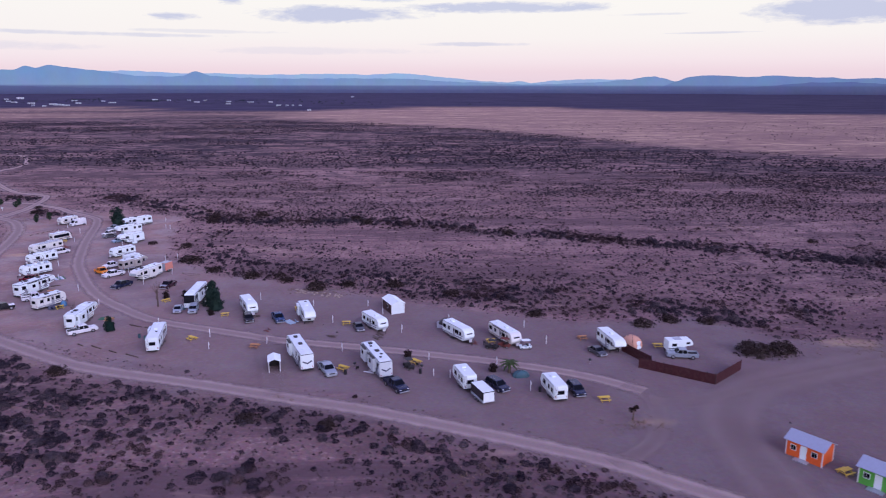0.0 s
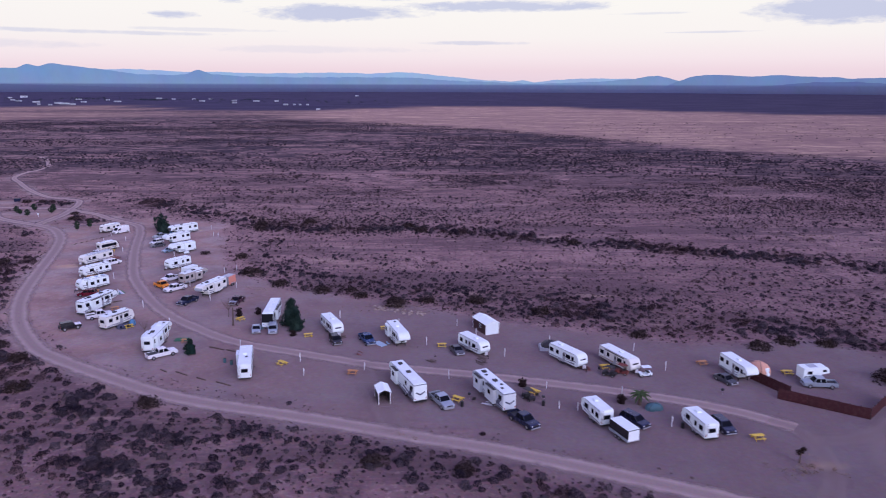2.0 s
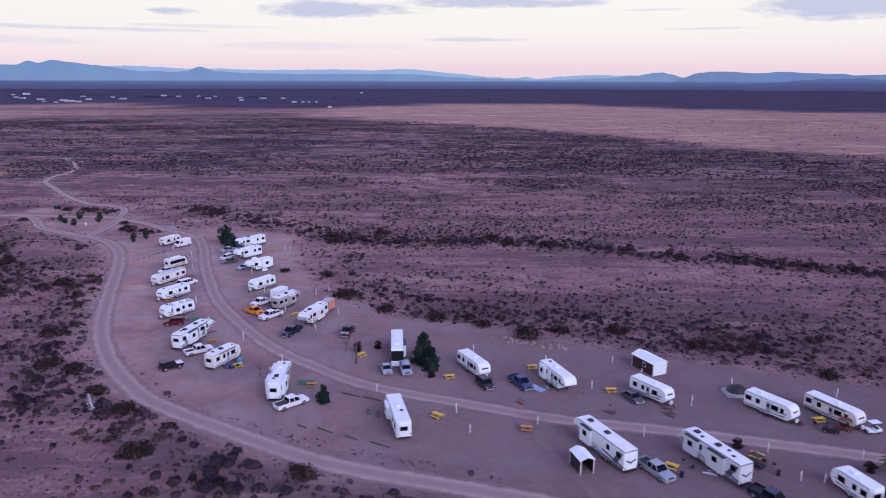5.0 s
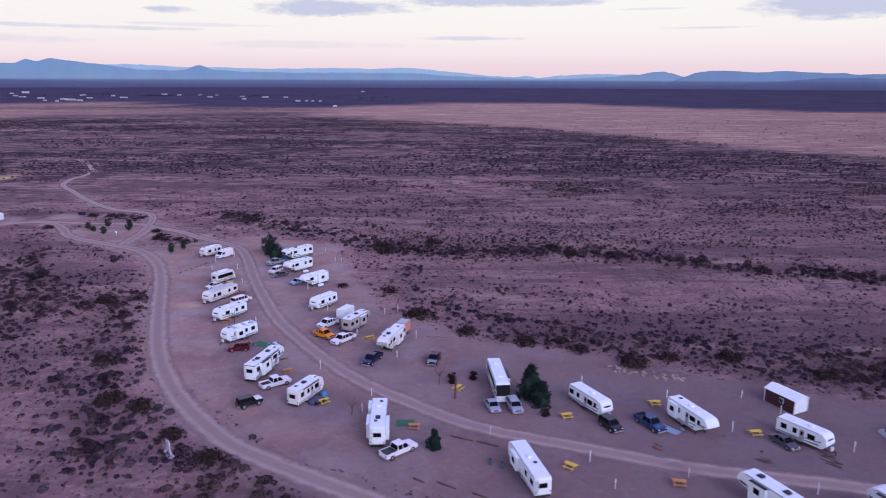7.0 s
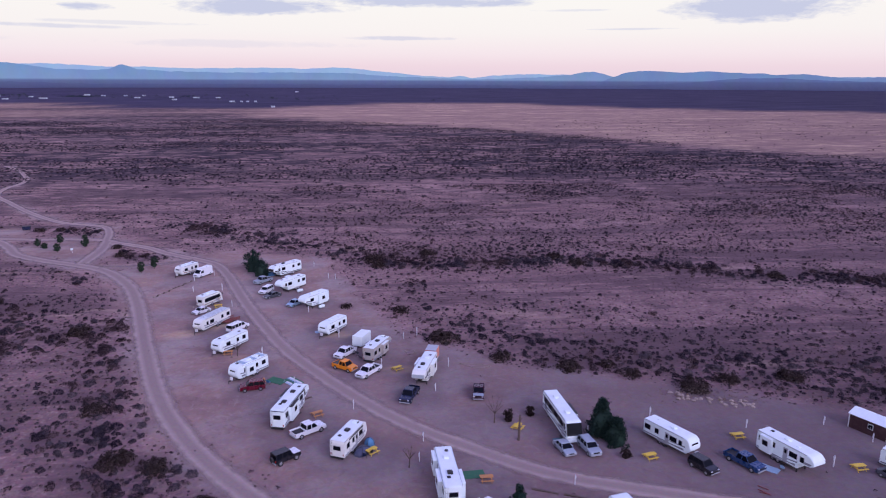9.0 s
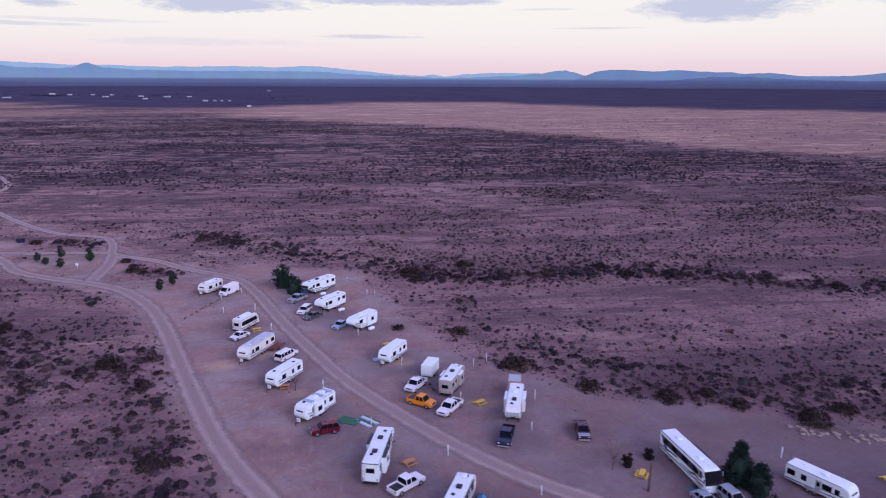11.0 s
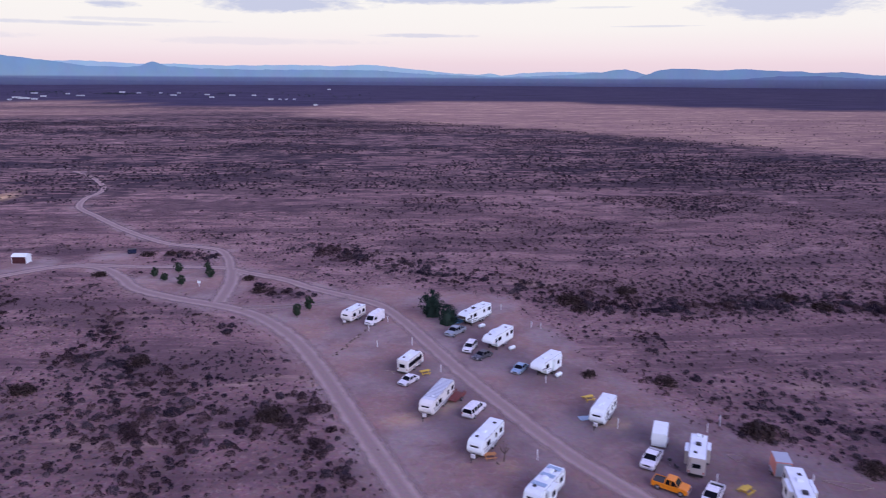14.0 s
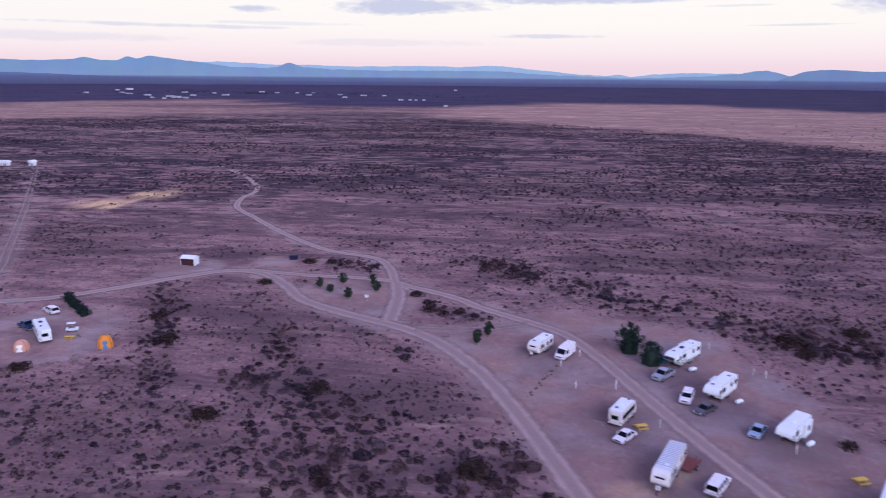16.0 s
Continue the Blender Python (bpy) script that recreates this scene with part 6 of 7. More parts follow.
def timber(x, y, heading, L):
    top = new("timber_log", finish("timber_log", tube((-L / 2, 0, 0.13), (L / 2, 0, 0.11), 0.15, 9, 0.12), WOOD))
    top.matrix_world = place(x, y, heading)
    tagged(top, "weathered timber log lying on the ground", "log", "edging logs")


for lx, ly, lh, ll in ((-69.0, 134.4, -32, 3.0), (-64.5, 132.0, -30, 2.2), (-59.8, 129.9, -28, 3.4), (-66.5, 147.6, -25, 3.6), (-62.6, 146.0, -25, 3.4), (-72.8, 135.6, -35, 1.8), (-101.4, 179.5, 40, 2.2)):
    timber(lx, ly, lh, ll)


def hose(x, y, rx, ry):
    cu = bpy.data.curves.new("garden_hose", "CURVE")
    cu.dimensions, cu.bevel_depth, cu.bevel_resolution = "3D", 0.06, 1
    sp = cu.splines.new("POLY")
    sp.points.add(39)
    for i, p in enumerate(sp.points):
        a = i / 39 * 2 * math.pi
        w = 1 + 0.25 * math.sin(3 * a + x) + 0.1 * math.sin(7 * a)
        p.co = (rx * w * math.cos(a), ry * w * math.sin(a), 0.06, 1)
    cu.materials.append(ROCK)
    ob = new("garden_hose", cu)
    ob.matrix_world = place(x, y, -20)
    tagged(ob, "pale hose coiled in a loop on soil", "hose")


hose(-69.6, 191.8, 2.6, 0.8)
hose(-82.0, 200.0, 1.0, 0.9)


# ---------------------------------------------------------------- trees and large shrubs
def leaf_blades(rng, clumps, per, size, bm_pts):
    """Triangles in clumps round the given centres (x, y, z, radius)."""
    v, f = [], []
    for cx, cy, cz, cr in bm_pts:
        for _ in range(per):
            d = rng.normal(size=3)
            c = np.array((cx, cy, cz)) + d / np.linalg.norm(d) * cr * rng.uniform(0.35, 1.0)
            q = rng.normal(size=(3, 3))
            q = q / np.linalg.norm(q, axis=1)[:, None] * size * rng.uniform(0.6, 1.3)
            k = len(v)
            v += [c + q[0], c + q[1], c + q[2]]
            f.append((k, k + 1, k + 2))
    v = np.array(v)
    v[:, 2] = np.maximum(v[:, 2], 0.02)
    return v, np.array(f)


def tree(name, x, y, h, r, mat, label, category, seed, cone=True, low=0.08, group="", clumps=46, per=34, limbs=7):
    rng = np.random.default_rng(seed)
    top = thing(name, place(x, y, rng.uniform(0, 360)), label, category, group)
    trunk = tube((0, 0, -0.05), (0.05 * h * rng.uniform(-1, 1), 0.04 * h, h * 0.8), 0.045 * h * 0.6, 8, 0.02)
    part("trunk", trunk, BARK, top)
    pts = []
    for k in range(limbs):
        a, z = rng.uniform(0, 2 * math.pi), h * rng.uniform(low + 0.1, 0.7)
        ln = r * (1 - z / h * 0.7 if cone else 0.8)
        part("limb", tube((0, 0, z * 0.85), (ln * math.cos(a) * 0.85, ln * math.sin(a) * 0.85, z + 0.15 * h), 0.02 * h * 0.6, 6, 0.015), BARK, top)
    for k in range(clumps):
        u = rng.uniform(0, 1) ** 1.25
        z = h * (low + (0.95 - low) * u)
        lim = r * ((1 - u) ** 0.55 + 0.05 if cone else math.sqrt(max(0.05, 1 - (2 * u - 1) ** 2)))
        a, q = rng.uniform(0, 2 * math.pi), lim * math.sqrt(rng.uniform(0.1, 1)) * rng.uniform(0.75, 1.15)
        pts.append((q * math.cos(a), q * math.sin(a), z, 0.20 * r + 0.12 * h / 5))
    v, f = leaf_blades(rng, clumps, int(per * 1.9), 0.07 + 0.019 * h, pts)
    cv, cf = [], []
    shell(rng, 9, r * (0.72 if cone else 0.62), h * (0.80 if cone else 0.84), cv, cf)
    cv, cf = np.array(cv), np.array(cf)
    cv[:, 2] = np.maximum(cv[:, 2], h * low)
    ob = new("crown", fast_mesh("crown", np.concatenate((v, cv)), np.concatenate((f, cf + len(v))), mat))
    ob.parent = top
    return top


JL = "dense dark green juniper tree with a ragged crown"
tree("juniper_tree", -124.0, 267.0, 6.4, 2.7, JUNIPER, JL, "tree", 1, False, 0.03, "junipers", 90)
tree("juniper_tree", -120.8, 260.8, 4.8, 2.5, JUNIPER, JL, "tree", 2, False, 0.03, "junipers", 80)
tree("juniper_tree", -54.0, 162.4, 6.3, 2.3, JUNIPER, JL, "tree", 3, group="junipers", clumps=90)
tree("juniper_tree", -52.5, 159.8, 4.4, 1.9, JUNIPER, JL, "tree", 4, True, 0.03, "junipers", 95)
tree("young_conifer", -70.8, 144.3, 3.4, 1.3, JUNIPER, "small young conifer on open gravel", "tree", 5, clumps=34)
for k, (tx, ty, th) in enumerate([(-200, 304, 2.8), (-196, 300, 2.2), (-194.5, 308, 3.2), (-190, 295, 3.0), (-186, 308, 3.0), (-184, 302, 2.8)]):
    tree("young_tree", tx, ty, th, 1.2, SMALL_TREE, "small round grey-green tree in a road island", "tree", 10 + k, False, 0.2, "island trees", 50, 30, 4)
for k, (tx, ty) in enumerate([(-155.2, 266.8), (-153, 272)]):
    tree("young_tree", tx, ty, 3.4, 1.1, SMALL_TREE, "slim dark young tree at the roadside", "tree", 20 + k, False, 0.2, "roadside trees", 50, 30, 4)
for k, (tx, ty) in enumerate([(-260, 285), (-258, 283), (-256, 281), (-254, 279), (-250.5, 275.5), (-249, 274)]):
    tree("hedge_shrub", tx, ty, 2.0, 1.5, JUNIPER, "dense dark green hedge shrub", "shrub", 30 + k, False, 0.05, "camp hedge", 60, 34, 3)
for k, (tx, ty, th) in enumerate([(-67.6, 168.4, 2.2), (-63.6, 170.2, 1.6), (-6, 130, 1.6), (10, 123.4, 1.6), (-52.4, 155.6, 1.2)]):
    tree("round_shrub", tx, ty, th, 0.9, MESQUITE, "dark leafless round shrub between pitches", "shrub", 40 + k, False, 0.05, "pitch shrubs", 40, 26, 3)

wp = thing("wooden_pole", place(-67.2, 162.0, 0), "rough upright wooden pole beside the track", "pole")
part("shaft", tube((0, 0, -0.05), (0.1, 0, 4.2), 0.2, 9, 0.14), WOOD, wp)
part("stub", tube((0.05, 0, 3.2), (0.45, 0.1, 3.6), 0.07, 7, 0.04), WOOD, wp)


def bare_tree(x, y, h, seed):
    rng = np.random.default_rng(seed)
    top = thing("bare_tree", place(x, y, 0), "leafless grey tree with fine twigs", "tree", "bare trees")
    part("trunk", tube((0, 0, -0.05), (0.1, 0, h * 0.45), 0.1, 8, 0.06), BARK, top)
    for k in range(8):
        a = k / 8 * 2 * math.pi + rng.uniform(-0.3, 0.3)
        e = Vector((math.cos(a) * h * 0.3, math.sin(a) * h * 0.3, h * rng.uniform(0.7, 0.95)))
        s = Vector((0.08, 0, h * rng.uniform(0.3, 0.45)))
        bm = tube(s, e, 0.04, 5, 0.015)
        for j in range(7):
            u = rng.uniform(0.35, 1.0)
            b = s.lerp(e, u)
            d = Vector(rng.normal(size=3)) * 0.35 + Vector((0, 0, 0.35))
            bm = tube(b, b + d * h * 0.16, 0.016, 4, 0.006, bm)
        part("limb", bm, BARK, top)


bare_tree(-70.0, 168.0, 4.6, 1)
bare_tree(-84.6, 155.5, 3.2, 2)
bare_tree(-117.0, 201.0, 3.0, 3)

pt = thing("palm_tree", place(13.0, 123.0, 0), "short palm tree with drooping green fronds", "palm tree")
part("trunk", tube((0, 0, -0.05), (0.05, 0, 2.0), 0.32, 10, 0.22), BARK, pt)
for k in range(22):
    a, lift = k * 2.39996, 0.9 - 1.1 * (k / 22)
    bm = bmesh.new()
    prev = None
    for j in range(7):
        u = j / 6
        rr, zz = 1.9 * u * math.cos(lift * 0.5), 2.0 + 1.5 * math.sin(lift) * u - 1.0 * u * u
        w = 0.26 * math.sin(math.pi * min(1, u * 0.85 + 0.12))
        row = [bm.verts.new((rr * math.cos(a) - s * w * math.sin(a), rr * math.sin(a) + s * w * math.cos(a), zz - 0.06 * abs(s))) for s in (-1, 0, 1)]
        if prev:
            for i in range(2):
                bm.faces.new((prev[i], prev[i + 1], row[i + 1], row[i]))
        prev = row
    geom = bmesh.ops.extrude_face_region(bm, geom=bm.faces[:])
    bmesh.ops.translate(bm, vec=(0, 0, 0.012), verts=[v for v in geom["geom"] if isinstance(v, bmesh.types.BMVert)])
    part("frond", bm, PALM, pt)

yc = thing("yucca", place(31.0, 104.0, 0), "dry branching yucca in a patch of straw", "yucca")
part("trunk", tube((0, 0, -0.03), (0.1, 0, 1.5), 0.14, 8, 0.1), BARK, yc)
for k, (bx, by, bz) in enumerate(((0.1, 0, 1.9), (0.5, 0.2, 2.1), (-0.4, -0.2, 1.8))):
    part("branch", tube((0.08, 0, 1.3), (bx, by, bz - 0.2), 0.08, 7, 0.06), BARK, yc)
    v, f = leaf_blades(np.random.default_rng(70 + k), 1, 60, 0.24, [(bx, by, bz, 0.35)])
    ob = new("leaf_tuft", fast_mesh("leaf_tuft", v, f, MESQUITE))
    ob.parent = yc

MESQ = []
for k in range(4):
    rng = np.random.default_rng(90 + k)
    pts = []
    for j in range(34):
        a, q, u = rng.uniform(0, 2 * math.pi), math.sqrt(rng.uniform(0, 1)), rng.uniform(0.05, 1)
        pts.append((q * math.cos(a) * (1 - 0.45 * u), q * math.sin(a) * (1 - 0.45 * u), 0.12 + 0.62 * u, 0.20))
    v, f = leaf_blades(rng, 34, 64, 0.055, pts)
    hv, hf = [], []
    for rad, tp in ((1.15, 0.92), (0.95, 0.80), (0.7, 0.6)):
        shell(rng, 11, rad, tp, hv, hf)
    hv, hf = np.array(hv), np.array(hf)
    me = fast_mesh("mesquite_bush", np.concatenate((v, hv)), np.concatenate((f, hf + len(v))), MESQUITE)
    me.materials.append(HAZE_TWIGS)
    me.polygons.foreach_set("material_index", np.concatenate((np.zeros(len(f), np.int32), np.ones(len(hf), np.int32))))
    MESQ.append(me)
BUSHES = [(-74.6, 206.4, 3.4), (-28.0, 267.2, 3.2), (-88.9, 275.6, 3.6), (-72, 283, 3.0), (24, 249, 2.8), (-33, 275, 3.0), (-64, 195, 2.4), (-52, 189, 2.6), (-41, 185, 2.0), (-32, 178, 3.2), (-12, 181, 2.6), (3, 173, 2.4), (22, 157, 2.0), (-88, 269, 2.4), (-127, 160, 2.8),
          (-153, 216, 2.8), (63, 133, 4.0), (69, 134, 3.4), (-82.9, 226.5, 2.2), (127, 236, 2.0), (-183, 241, 2.4), (-199, 228, 2.6), (-96, 231, 1.6), (-44, 190, 1.8), (-24, 181, 2.2),
          (45, 150, 2.6), (52, 153, 2.4), (60, 152, 2.2)]
for k, (bx, by, br) in enumerate(BUSHES):
    ob = new("mesquite_bush", MESQ[k % 4])
    ob.matrix_world = place(bx, by, 67 * k) @ Matrix.Diagonal((br, br * 0.9, br * 0.72, 1))
    tagged(ob, "broad dark leafless mesquite bush on red soil", "bush", "mesquite bushes")
for k, (bx, by, br) in enumerate([(-250, 240, 3.0), (-256, 238, 2.6), (-232, 276, 2.6), (-222, 262, 2.4), (-216, 306, 2.2), (-173, 300, 2.0), (-168, 288, 2.2), (-210, 329, 2.4), (-203, 330, 2.2), (-243, 243, 2.4),
                                  (-121, 158, 2.4), (-112, 148, 2.2), (-104, 141, 2.4), (-136, 177, 2.4), (-70, 121, 2.2), (-96, 127, 2.6), (-30, 103, 2.0), (-17, 101, 1.8)]):
    ob = new("mesquite_bush", MESQ[k % 4])
    ob.matrix_world = place(bx, by, 47 * k, float(ground_height(np.array([bx * 1.0]), np.array([by * 1.0]))[0])) @ Matrix.Diagonal((br, br * 0.9, br * 0.66, 1))
    tagged(ob, "broad dark leafless mesquite bush on red soil", "bush", "mesquite bushes")

# straw and dry grass patches
rg = np.random.default_rng(55)
gxs, gys = [], []
for cx, cy, sx, sy, n in ((-326, 416, 7, 3, 160), (-321, 434, 6, 3, 120), (31, 102, 2.5, 1.2, 50), (-34, 176, 4, 1.2, 60), (-28, 173, 4, 1.0, 50), (88, 136, 7, 3, 140),
                          (110, 262, 10, 3, 100), (-229, 244, 7, 5, 110), (-215, 226, 9, 4, 120), (-83, 118, 7, 3, 60), (-40, 108, 9, 3, 70), (10, 88, 5, 2, 60), (-206, 265, 8, 4, 70)):
    gxs.append(rg.normal(cx, sx, n))
    gys.append(rg.normal(cy, sy, n))
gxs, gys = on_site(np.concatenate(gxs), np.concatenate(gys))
scatter("dry_grass", gxs, gys, rg.uniform(0.5, 1.2, len(gxs)), 16, DRYGRASS, "pale straw-coloured dry grass tufts", "grass", 56, squash=0.45, shells=0)

# rock heap
rk = np.random.default_rng(77)
for k in range(34):
    bm = bmesh.new()
    bmesh.ops.create_icosphere(bm, subdivisions=1, radius=0.5)
    for v in bm.verts:
        v.co *= 0.7 + 0.6 * rk.random()
        v.co.z *= 0.6
    ob = new("rock", finish("rock", bm, ROCK))
    u = rk.random()
    ob.matrix_world = place(-37 + 12 * u + rk.normal(0, 0.6), 176 - 5 * u + rk.normal(0, 0.8), rk.uniform(0, 360), 0.08) @ Matrix.Diagonal((*(0.5 + 0.7 * rk.random() for _ in range(3)), 1))
    tagged(ob, "pale weathered rock in a low heap", "rock", "rock heap")

# scrap timber, stones and camp gear beside the pitches
def scrap_wood(x, y, heading, n, mat, label):
    top = thing("timber_stack", place(x, y, heading), label, "timber", "scrap timber")
    for k in range(n):
        ln = random.uniform(1.0, 2.4)
        part("plank", box(-ln / 2, ln / 2, -0.09, 0.09, 0, 0.05), mat, top, at=pose(random.uniform(-0.4, 0.4), random.uniform(-0.8, 0.8), 0.002 + 0.052 * k, 0, 0, random.uniform(-35, 35)))


scrap_wood(-12.4, 122.6, -45, 5, POST_WHITE, "loose white planks on gravel")
scrap_wood(5.2, 139.2, -55, 8, WOOD, "heap of brown planks beside a trailer")
scrap_wood(6.8, 138.2, -50, 6, RUST_RED, "heap of reddish planks beside a trailer")
scrap_wood(-12.7, 140.8, -50, 6, WOOD, "grey weathered planks on gravel")
scrap_wood(-37.0, 145.2, -40, 4, RUST_RED, "reddish boards lying on gravel")
scrap_wood(-22.2, 141.6, -35, 5, WOOD, "weathered boards lying on gravel")
scrap_wood(-12.9, 142.6, -50, 5, WOOD, "weathered boards lying on gravel")
scrap_wood(-41.6, 154.6, 20, 6, WOOD, "dark boards beside a travel trailer")
scrap_wood(-133.0, 234.2, -35, 3, ROCK, "pale poles beside a small motorhome")
for k in range(22):
    u = k / 21
    bm = bmesh.new()
    bmesh.ops.create_icosphere(bm, subdivisions=1, radius=0.28)
    for v in bm.verts:
        v.co *= 0.7 + 0.6 * rk.random()
        v.co.z *= 0.7
    ob = new("border_stone", finish("border_stone", bm, BARK if k % 3 else ROCK))
    ob.matrix_world = place(-138.5 - 5.9 * u + rk.normal(0, 0.35), 257.7 - 14.9 * u + rk.normal(0, 0.35), 40 * k, 0.06)
    tagged(ob, "dark stone in a row edging a pitch", "stone", "border stones")


def camp_chair(x, y, heading, mat, label):
    top = thing("camp_chair", place(x, y, heading), label, "chair", "camp chairs")
    part("seat", box(-0.25, 0.25, -0.26, 0.26, 0.4, 0.44, 0.015), mat, top)
    part("backrest", prism([(-0.27, 0.42), (-0.22, 0.42), (-0.36, 0.95), (-0.41, 0.95)], -0.26, 0.26, 0.01), mat, top)
    for sx in (-0.22, 0.22):
        for s in (-1, 1):
            part("leg", tube((sx, s * 0.25, 0.42), (sx * 1.2, s * 0.29, 0), 0.018, 6), CHASSIS, top)


for hx, hy, hh, hm, hl in ((-91.0, 158.8, 80, CAR_NAVY, "dark blue folding chair under a tarp"), (-90.2, 159.6, 140, CHASSIS, "black folding chair by a table"), (9.4, 137.4, 30, CHASSIS, "black folding chair beside a trailer"),
                           (-14.9, 123.6, 100, CHASSIS, "black folding chair beside a trailer"), (-4.0, 125.6, 60, CHASSIS, "black folding chair by a table"), (-92.2, 197.4, 10, CHASSIS, "black folding chair beside a cargo trailer"),
                           (-108.8, 186.6, 70, TARP_BLUE, "blue folding chair on a mat"), (-241.6, 260.4, 0, TARP_GREEN, "green folding chair by a table"), (-31.4, 150.2, 40, CAR_SKY, "pale blue folding chair on a tarp")):
    camp_chair(hx, hy, hh, hm, hl)


def barbecue(x, y, heading):
    top = thing("barbecue", place(x, y, heading), "black kettle barbecue on thin legs", "barbecue", "barbecues")
    bm = bmesh.new()
    bmesh.ops.create_uvsphere(bm, u_segments=14, v_segments=9, radius=0.3, matrix=Matrix.Translation((0, 0, 0.8)) @ Matrix.Diagonal((1, 1, 0.8, 1)))
    part("kettle", bm, VENT_DARK, top)
    part("lid_handle", tube((-0.08, 0, 1.06), (0.08, 0, 1.06), 0.02, 6), CHROME, top)
    for k in range(3):
        a = k * 2.094
        part("leg", tube((0.15 * math.cos(a), 0.15 * math.sin(a), 0.65), (0.32 * math.cos(a), 0.32 * math.sin(a), 0), 0.02, 6), CHROME, top)


for qx, qy in ((-92.8, 198.8), (-15.6, 125.0), (-3.2, 124.2), (-95.6, 160.4), (28.9, 127.6)):
    barbecue(qx, qy, 30)

# small odds and ends
bx = thing("waste_container", place(-216.1, 332.3, 20), "dark blue steel waste container by the road", "waste bin")
part("body", prism([(-1.2, 0.15), (1.2, 0.15), (1.35, 1.4), (-1.35, 1.4)], -0.9, 0.9, 0.04), CAR_NAVY, bx)
part("lid", box(-1.35, 1.35, -0.92, 0.92, 1.4, 1.5, 0.03), CHASSIS, bx)
for s in (-0.8, 0.8):
    part("foot", box(s - 0.1, s + 0.1, -0.7, 0.7, 0, 0.16), CHASSIS, bx)
sg = thing("sign_board", place(-185, 294, -100), "small white sign board on a post", "sign")
part("post", box(-0.06, 0.06, -0.06, 0.06, 0, 1.2), POST_WHITE, sg)
part("board", box(0.06, 0.1, -0.45, 0.45, 0.9, 1.6, 0.02), WHITE, sg)
sb = thing("sign_board", place(-110.4, 142.5, 37), "pale blue slatted sign on a low concrete slab", "sign")
part("slab", box(-0.5, 0.5, -1.4, 1.4, 0, 0.18, 0.03), POST_WHITE, sb, "pale concrete slab")
for k in range(4):
    part("slat", box(-0.06, 0.06, -0.98 + 0.5 * k, -0.56 + 0.5 * k, 0.15, 2.5 - 0.12 * k, 0.02), CAR_SKY if k % 2 else POST_WHITE, sb, "pale blue board" if k % 2 else "white board")
for zz in (0.7, 1.8):
    part("rail", box(-0.12, -0.06, -1.0, 1.0, zz, zz + 0.1), TRIM, sb)
for k, (wx, wy) in enumerate(((-10.5 - 6.4, 121.6), (-3.4, 122.4), (17.6, 114.6), (6.6, 120.0), (-62.6, 140.2), (-61.0, 139.2))):
    dr = thing("plastic_drum", place(wx, wy, 40 * k), ("black plastic drum", "teal plastic drum")[k > 2] + " beside a parked trailer", "drum", "drums")
    part("shell", tube((0, 0, 0), (0, 0, 0.85), 0.28, 14, 0.27), (VENT_DARK, TEAL)[k > 2], dr)
    part("lid", tube((0, 0, 0.85), (0, 0, 0.9), 0.24, 14), CHASSIS, dr)


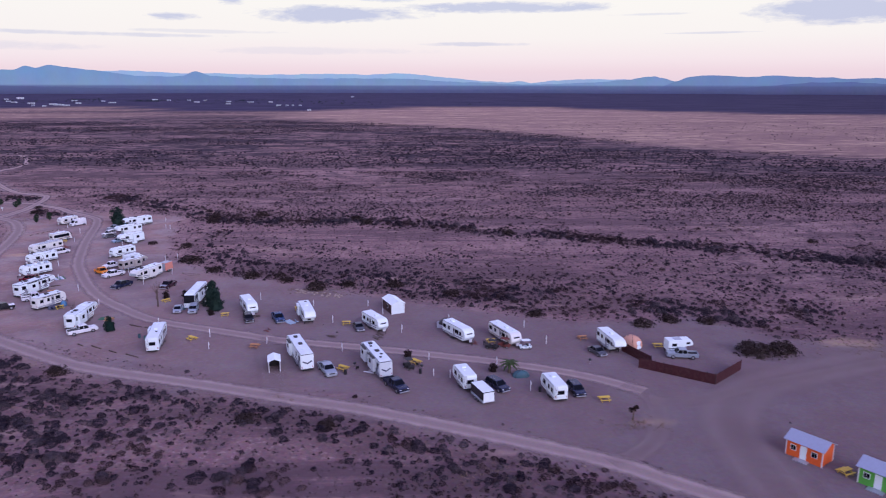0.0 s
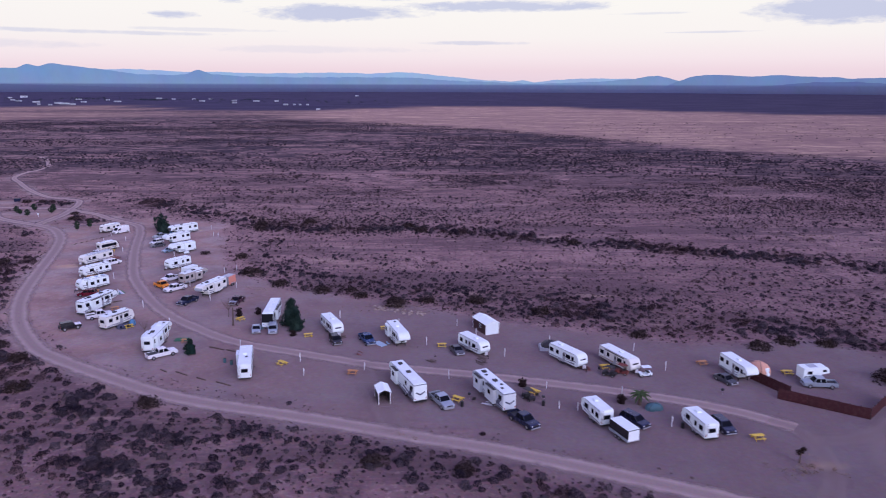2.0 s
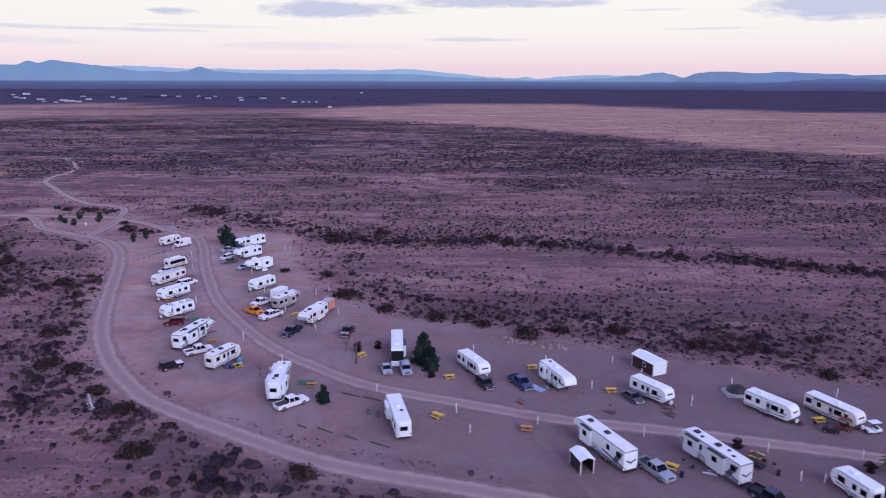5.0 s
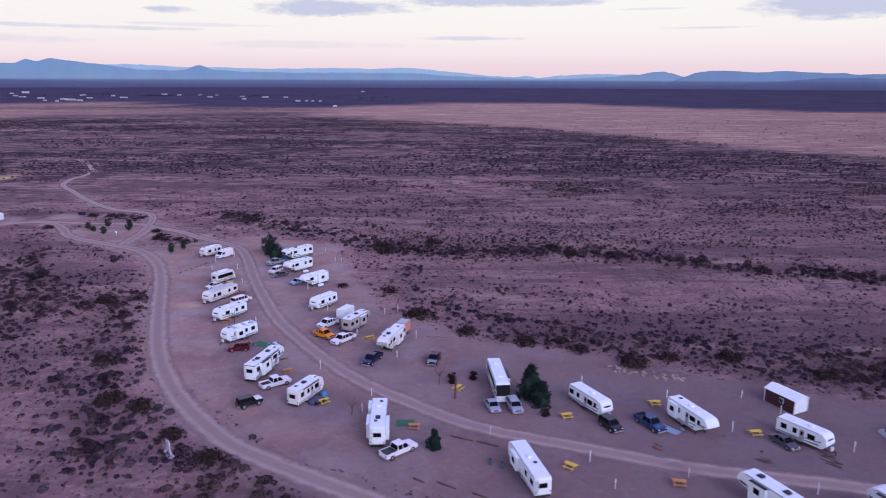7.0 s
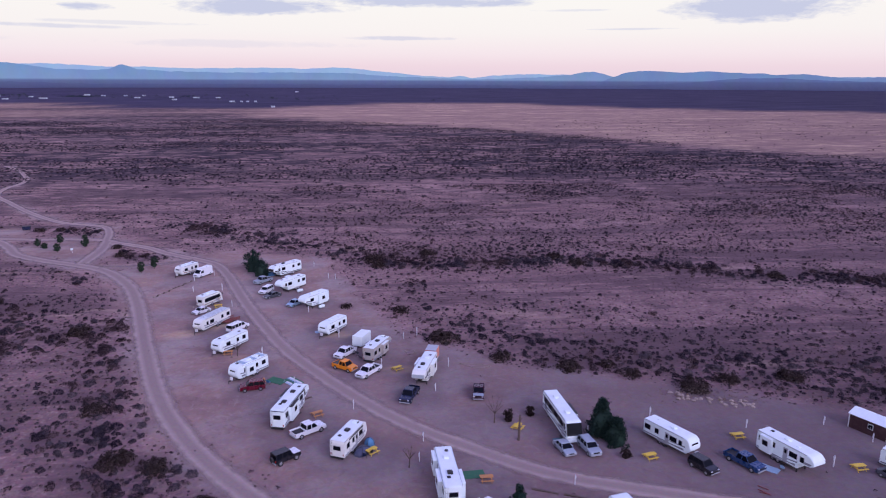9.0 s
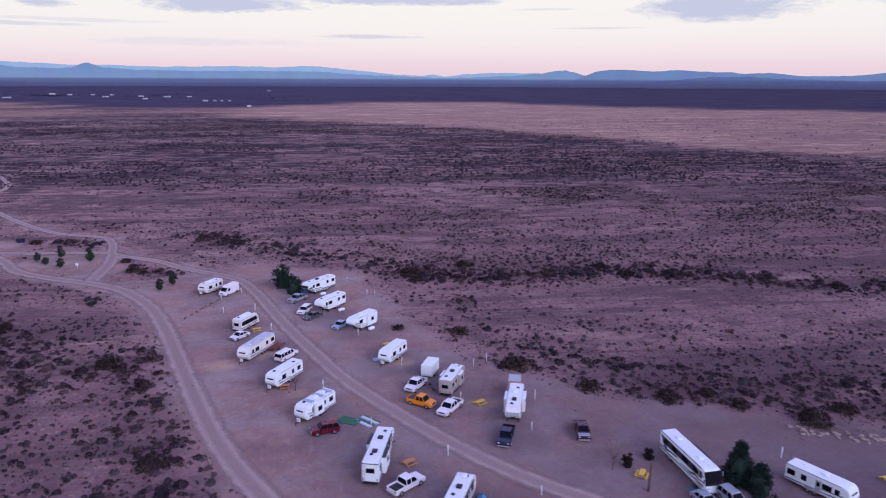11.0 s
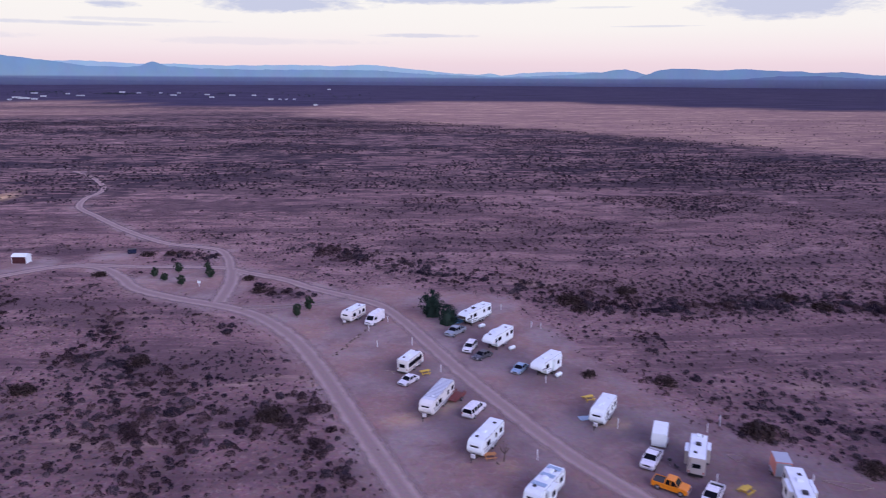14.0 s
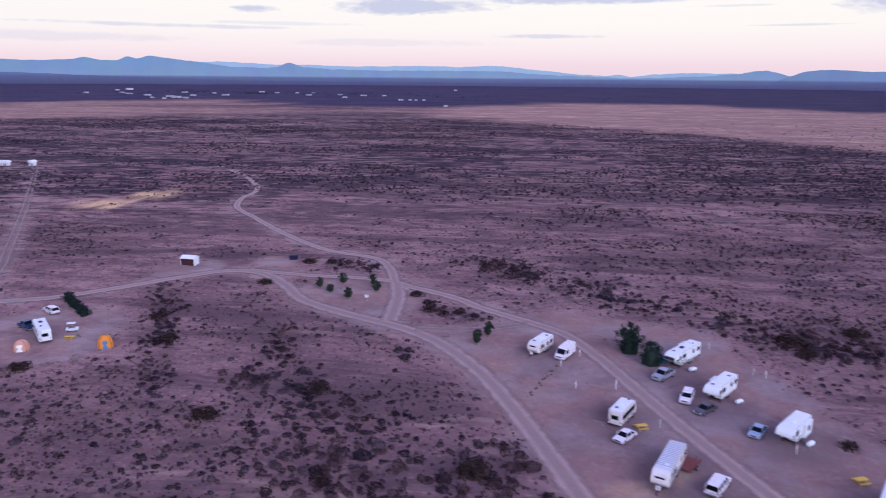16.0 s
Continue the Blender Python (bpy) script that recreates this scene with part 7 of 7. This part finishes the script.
# ---------------------------------------------------------------- far settlement
def far_house(x, y, L, W, h, wall, label):
    top = thing("farm_building", place(x, y, random.uniform(-15, 15)), label, "building", "far settlement")
    part("wall", box(-L / 2, L / 2, -W / 2, W / 2, 0, h), wall, top)
    part("roof", prism([(-L / 2 - 0.4, h), (L / 2 + 0.4, h), (L / 2 - 0.2, h + 1.2), (-L / 2 + 0.2, h + 1.2)], -W / 2 - 0.4, W / 2 + 0.4), ROOF_GREY if y > 1000 else ROOF_WHITE, top)
    for k in range(4):
        part("window", box(-L * 0.4 + k * L * 0.24, -L * 0.4 + k * L * 0.24 + L * 0.1, -W / 2 - 0.06, -W / 2 + 0.02, h * 0.35, h * 0.75), GLASS, top)
    part("door", box(L * 0.02, L * 0.02 + 2.2, -W / 2 - 0.08, -W / 2 + 0.02, 0, h * 0.7), TRIM, top)


FL = "white low building on the far plain"
for hx, hy, hl, hh in ((-1627, 2770, 26, 9), (-1612, 2656, 14, 4), (-1064, 1961, 22, 4), (-1019, 1905, 26, 3.5), (-970, 1853, 14, 3.5), (-999, 1800, 9, 3), (-1055, 1849, 8, 3), (-1036, 2588, 20, 4.5), (-882, 2498, 12, 3.5),
                       (-825, 2501, 12, 3.5), (-610, 2045, 14, 3.5), (-602, 2256, 20, 3.5), (-428, 1878, 14, 3.5), (-406, 1879, 7, 3), (-391, 1880, 6, 3), (-372, 1880, 7, 3), (-284, 1534, 9, 3), (-410, 3279, 16, 5),
                       (-1058, 2087, 16, 3.5), (-993, 2160, 22, 3), (-768, 2247, 18, 3), (-950, 2494, 14, 3.5), (-1180, 2060, 20, 3.5), (-1300, 2180, 18, 3.5), (-1390, 2300, 14, 3.5), (-1240, 2420, 20, 4), (-690, 2320, 16, 3),
                       (-540, 2260, 14, 3), (-1480, 2250, 16, 4), (-1110, 2350, 14, 3.5), (-1030, 1930, 12, 3.5), (-466, 536, 7, 3.0), (-448.5, 538, 3.4, 3.6)):
    far_house(hx, hy, hl * 0.85, max(3, hl * 0.35), hh * 0.6, GREYWALL if hy > 1000 else WHITE, FL)
rg = np.random.default_rng(66)
fx2 = np.concatenate([rg.normal(cx, sx, n) for cx, sx, n in ((-945, 30, 60), (-1245, 30, 40), (-650, 8, 14), (-1250, 130, 60), (-800, 160, 70), (-400, 150, 40))])
fy2 = np.concatenate([rg.normal(cy, sy, n) for cy, sy, n in ((2290, 8, 60), (2475, 8, 40), (2333, 4, 14), (2300, 130, 60), (2350, 120, 70), (2100, 200, 40))])
scatter("far_trees", fx2, fy2, rg.uniform(4, 9, len(fx2)), 30, JUNIPER, "dark clumps of trees round the far settlement", "trees", 67, zs=np.zeros(len(fx2)), squash=1.0, shells=0)
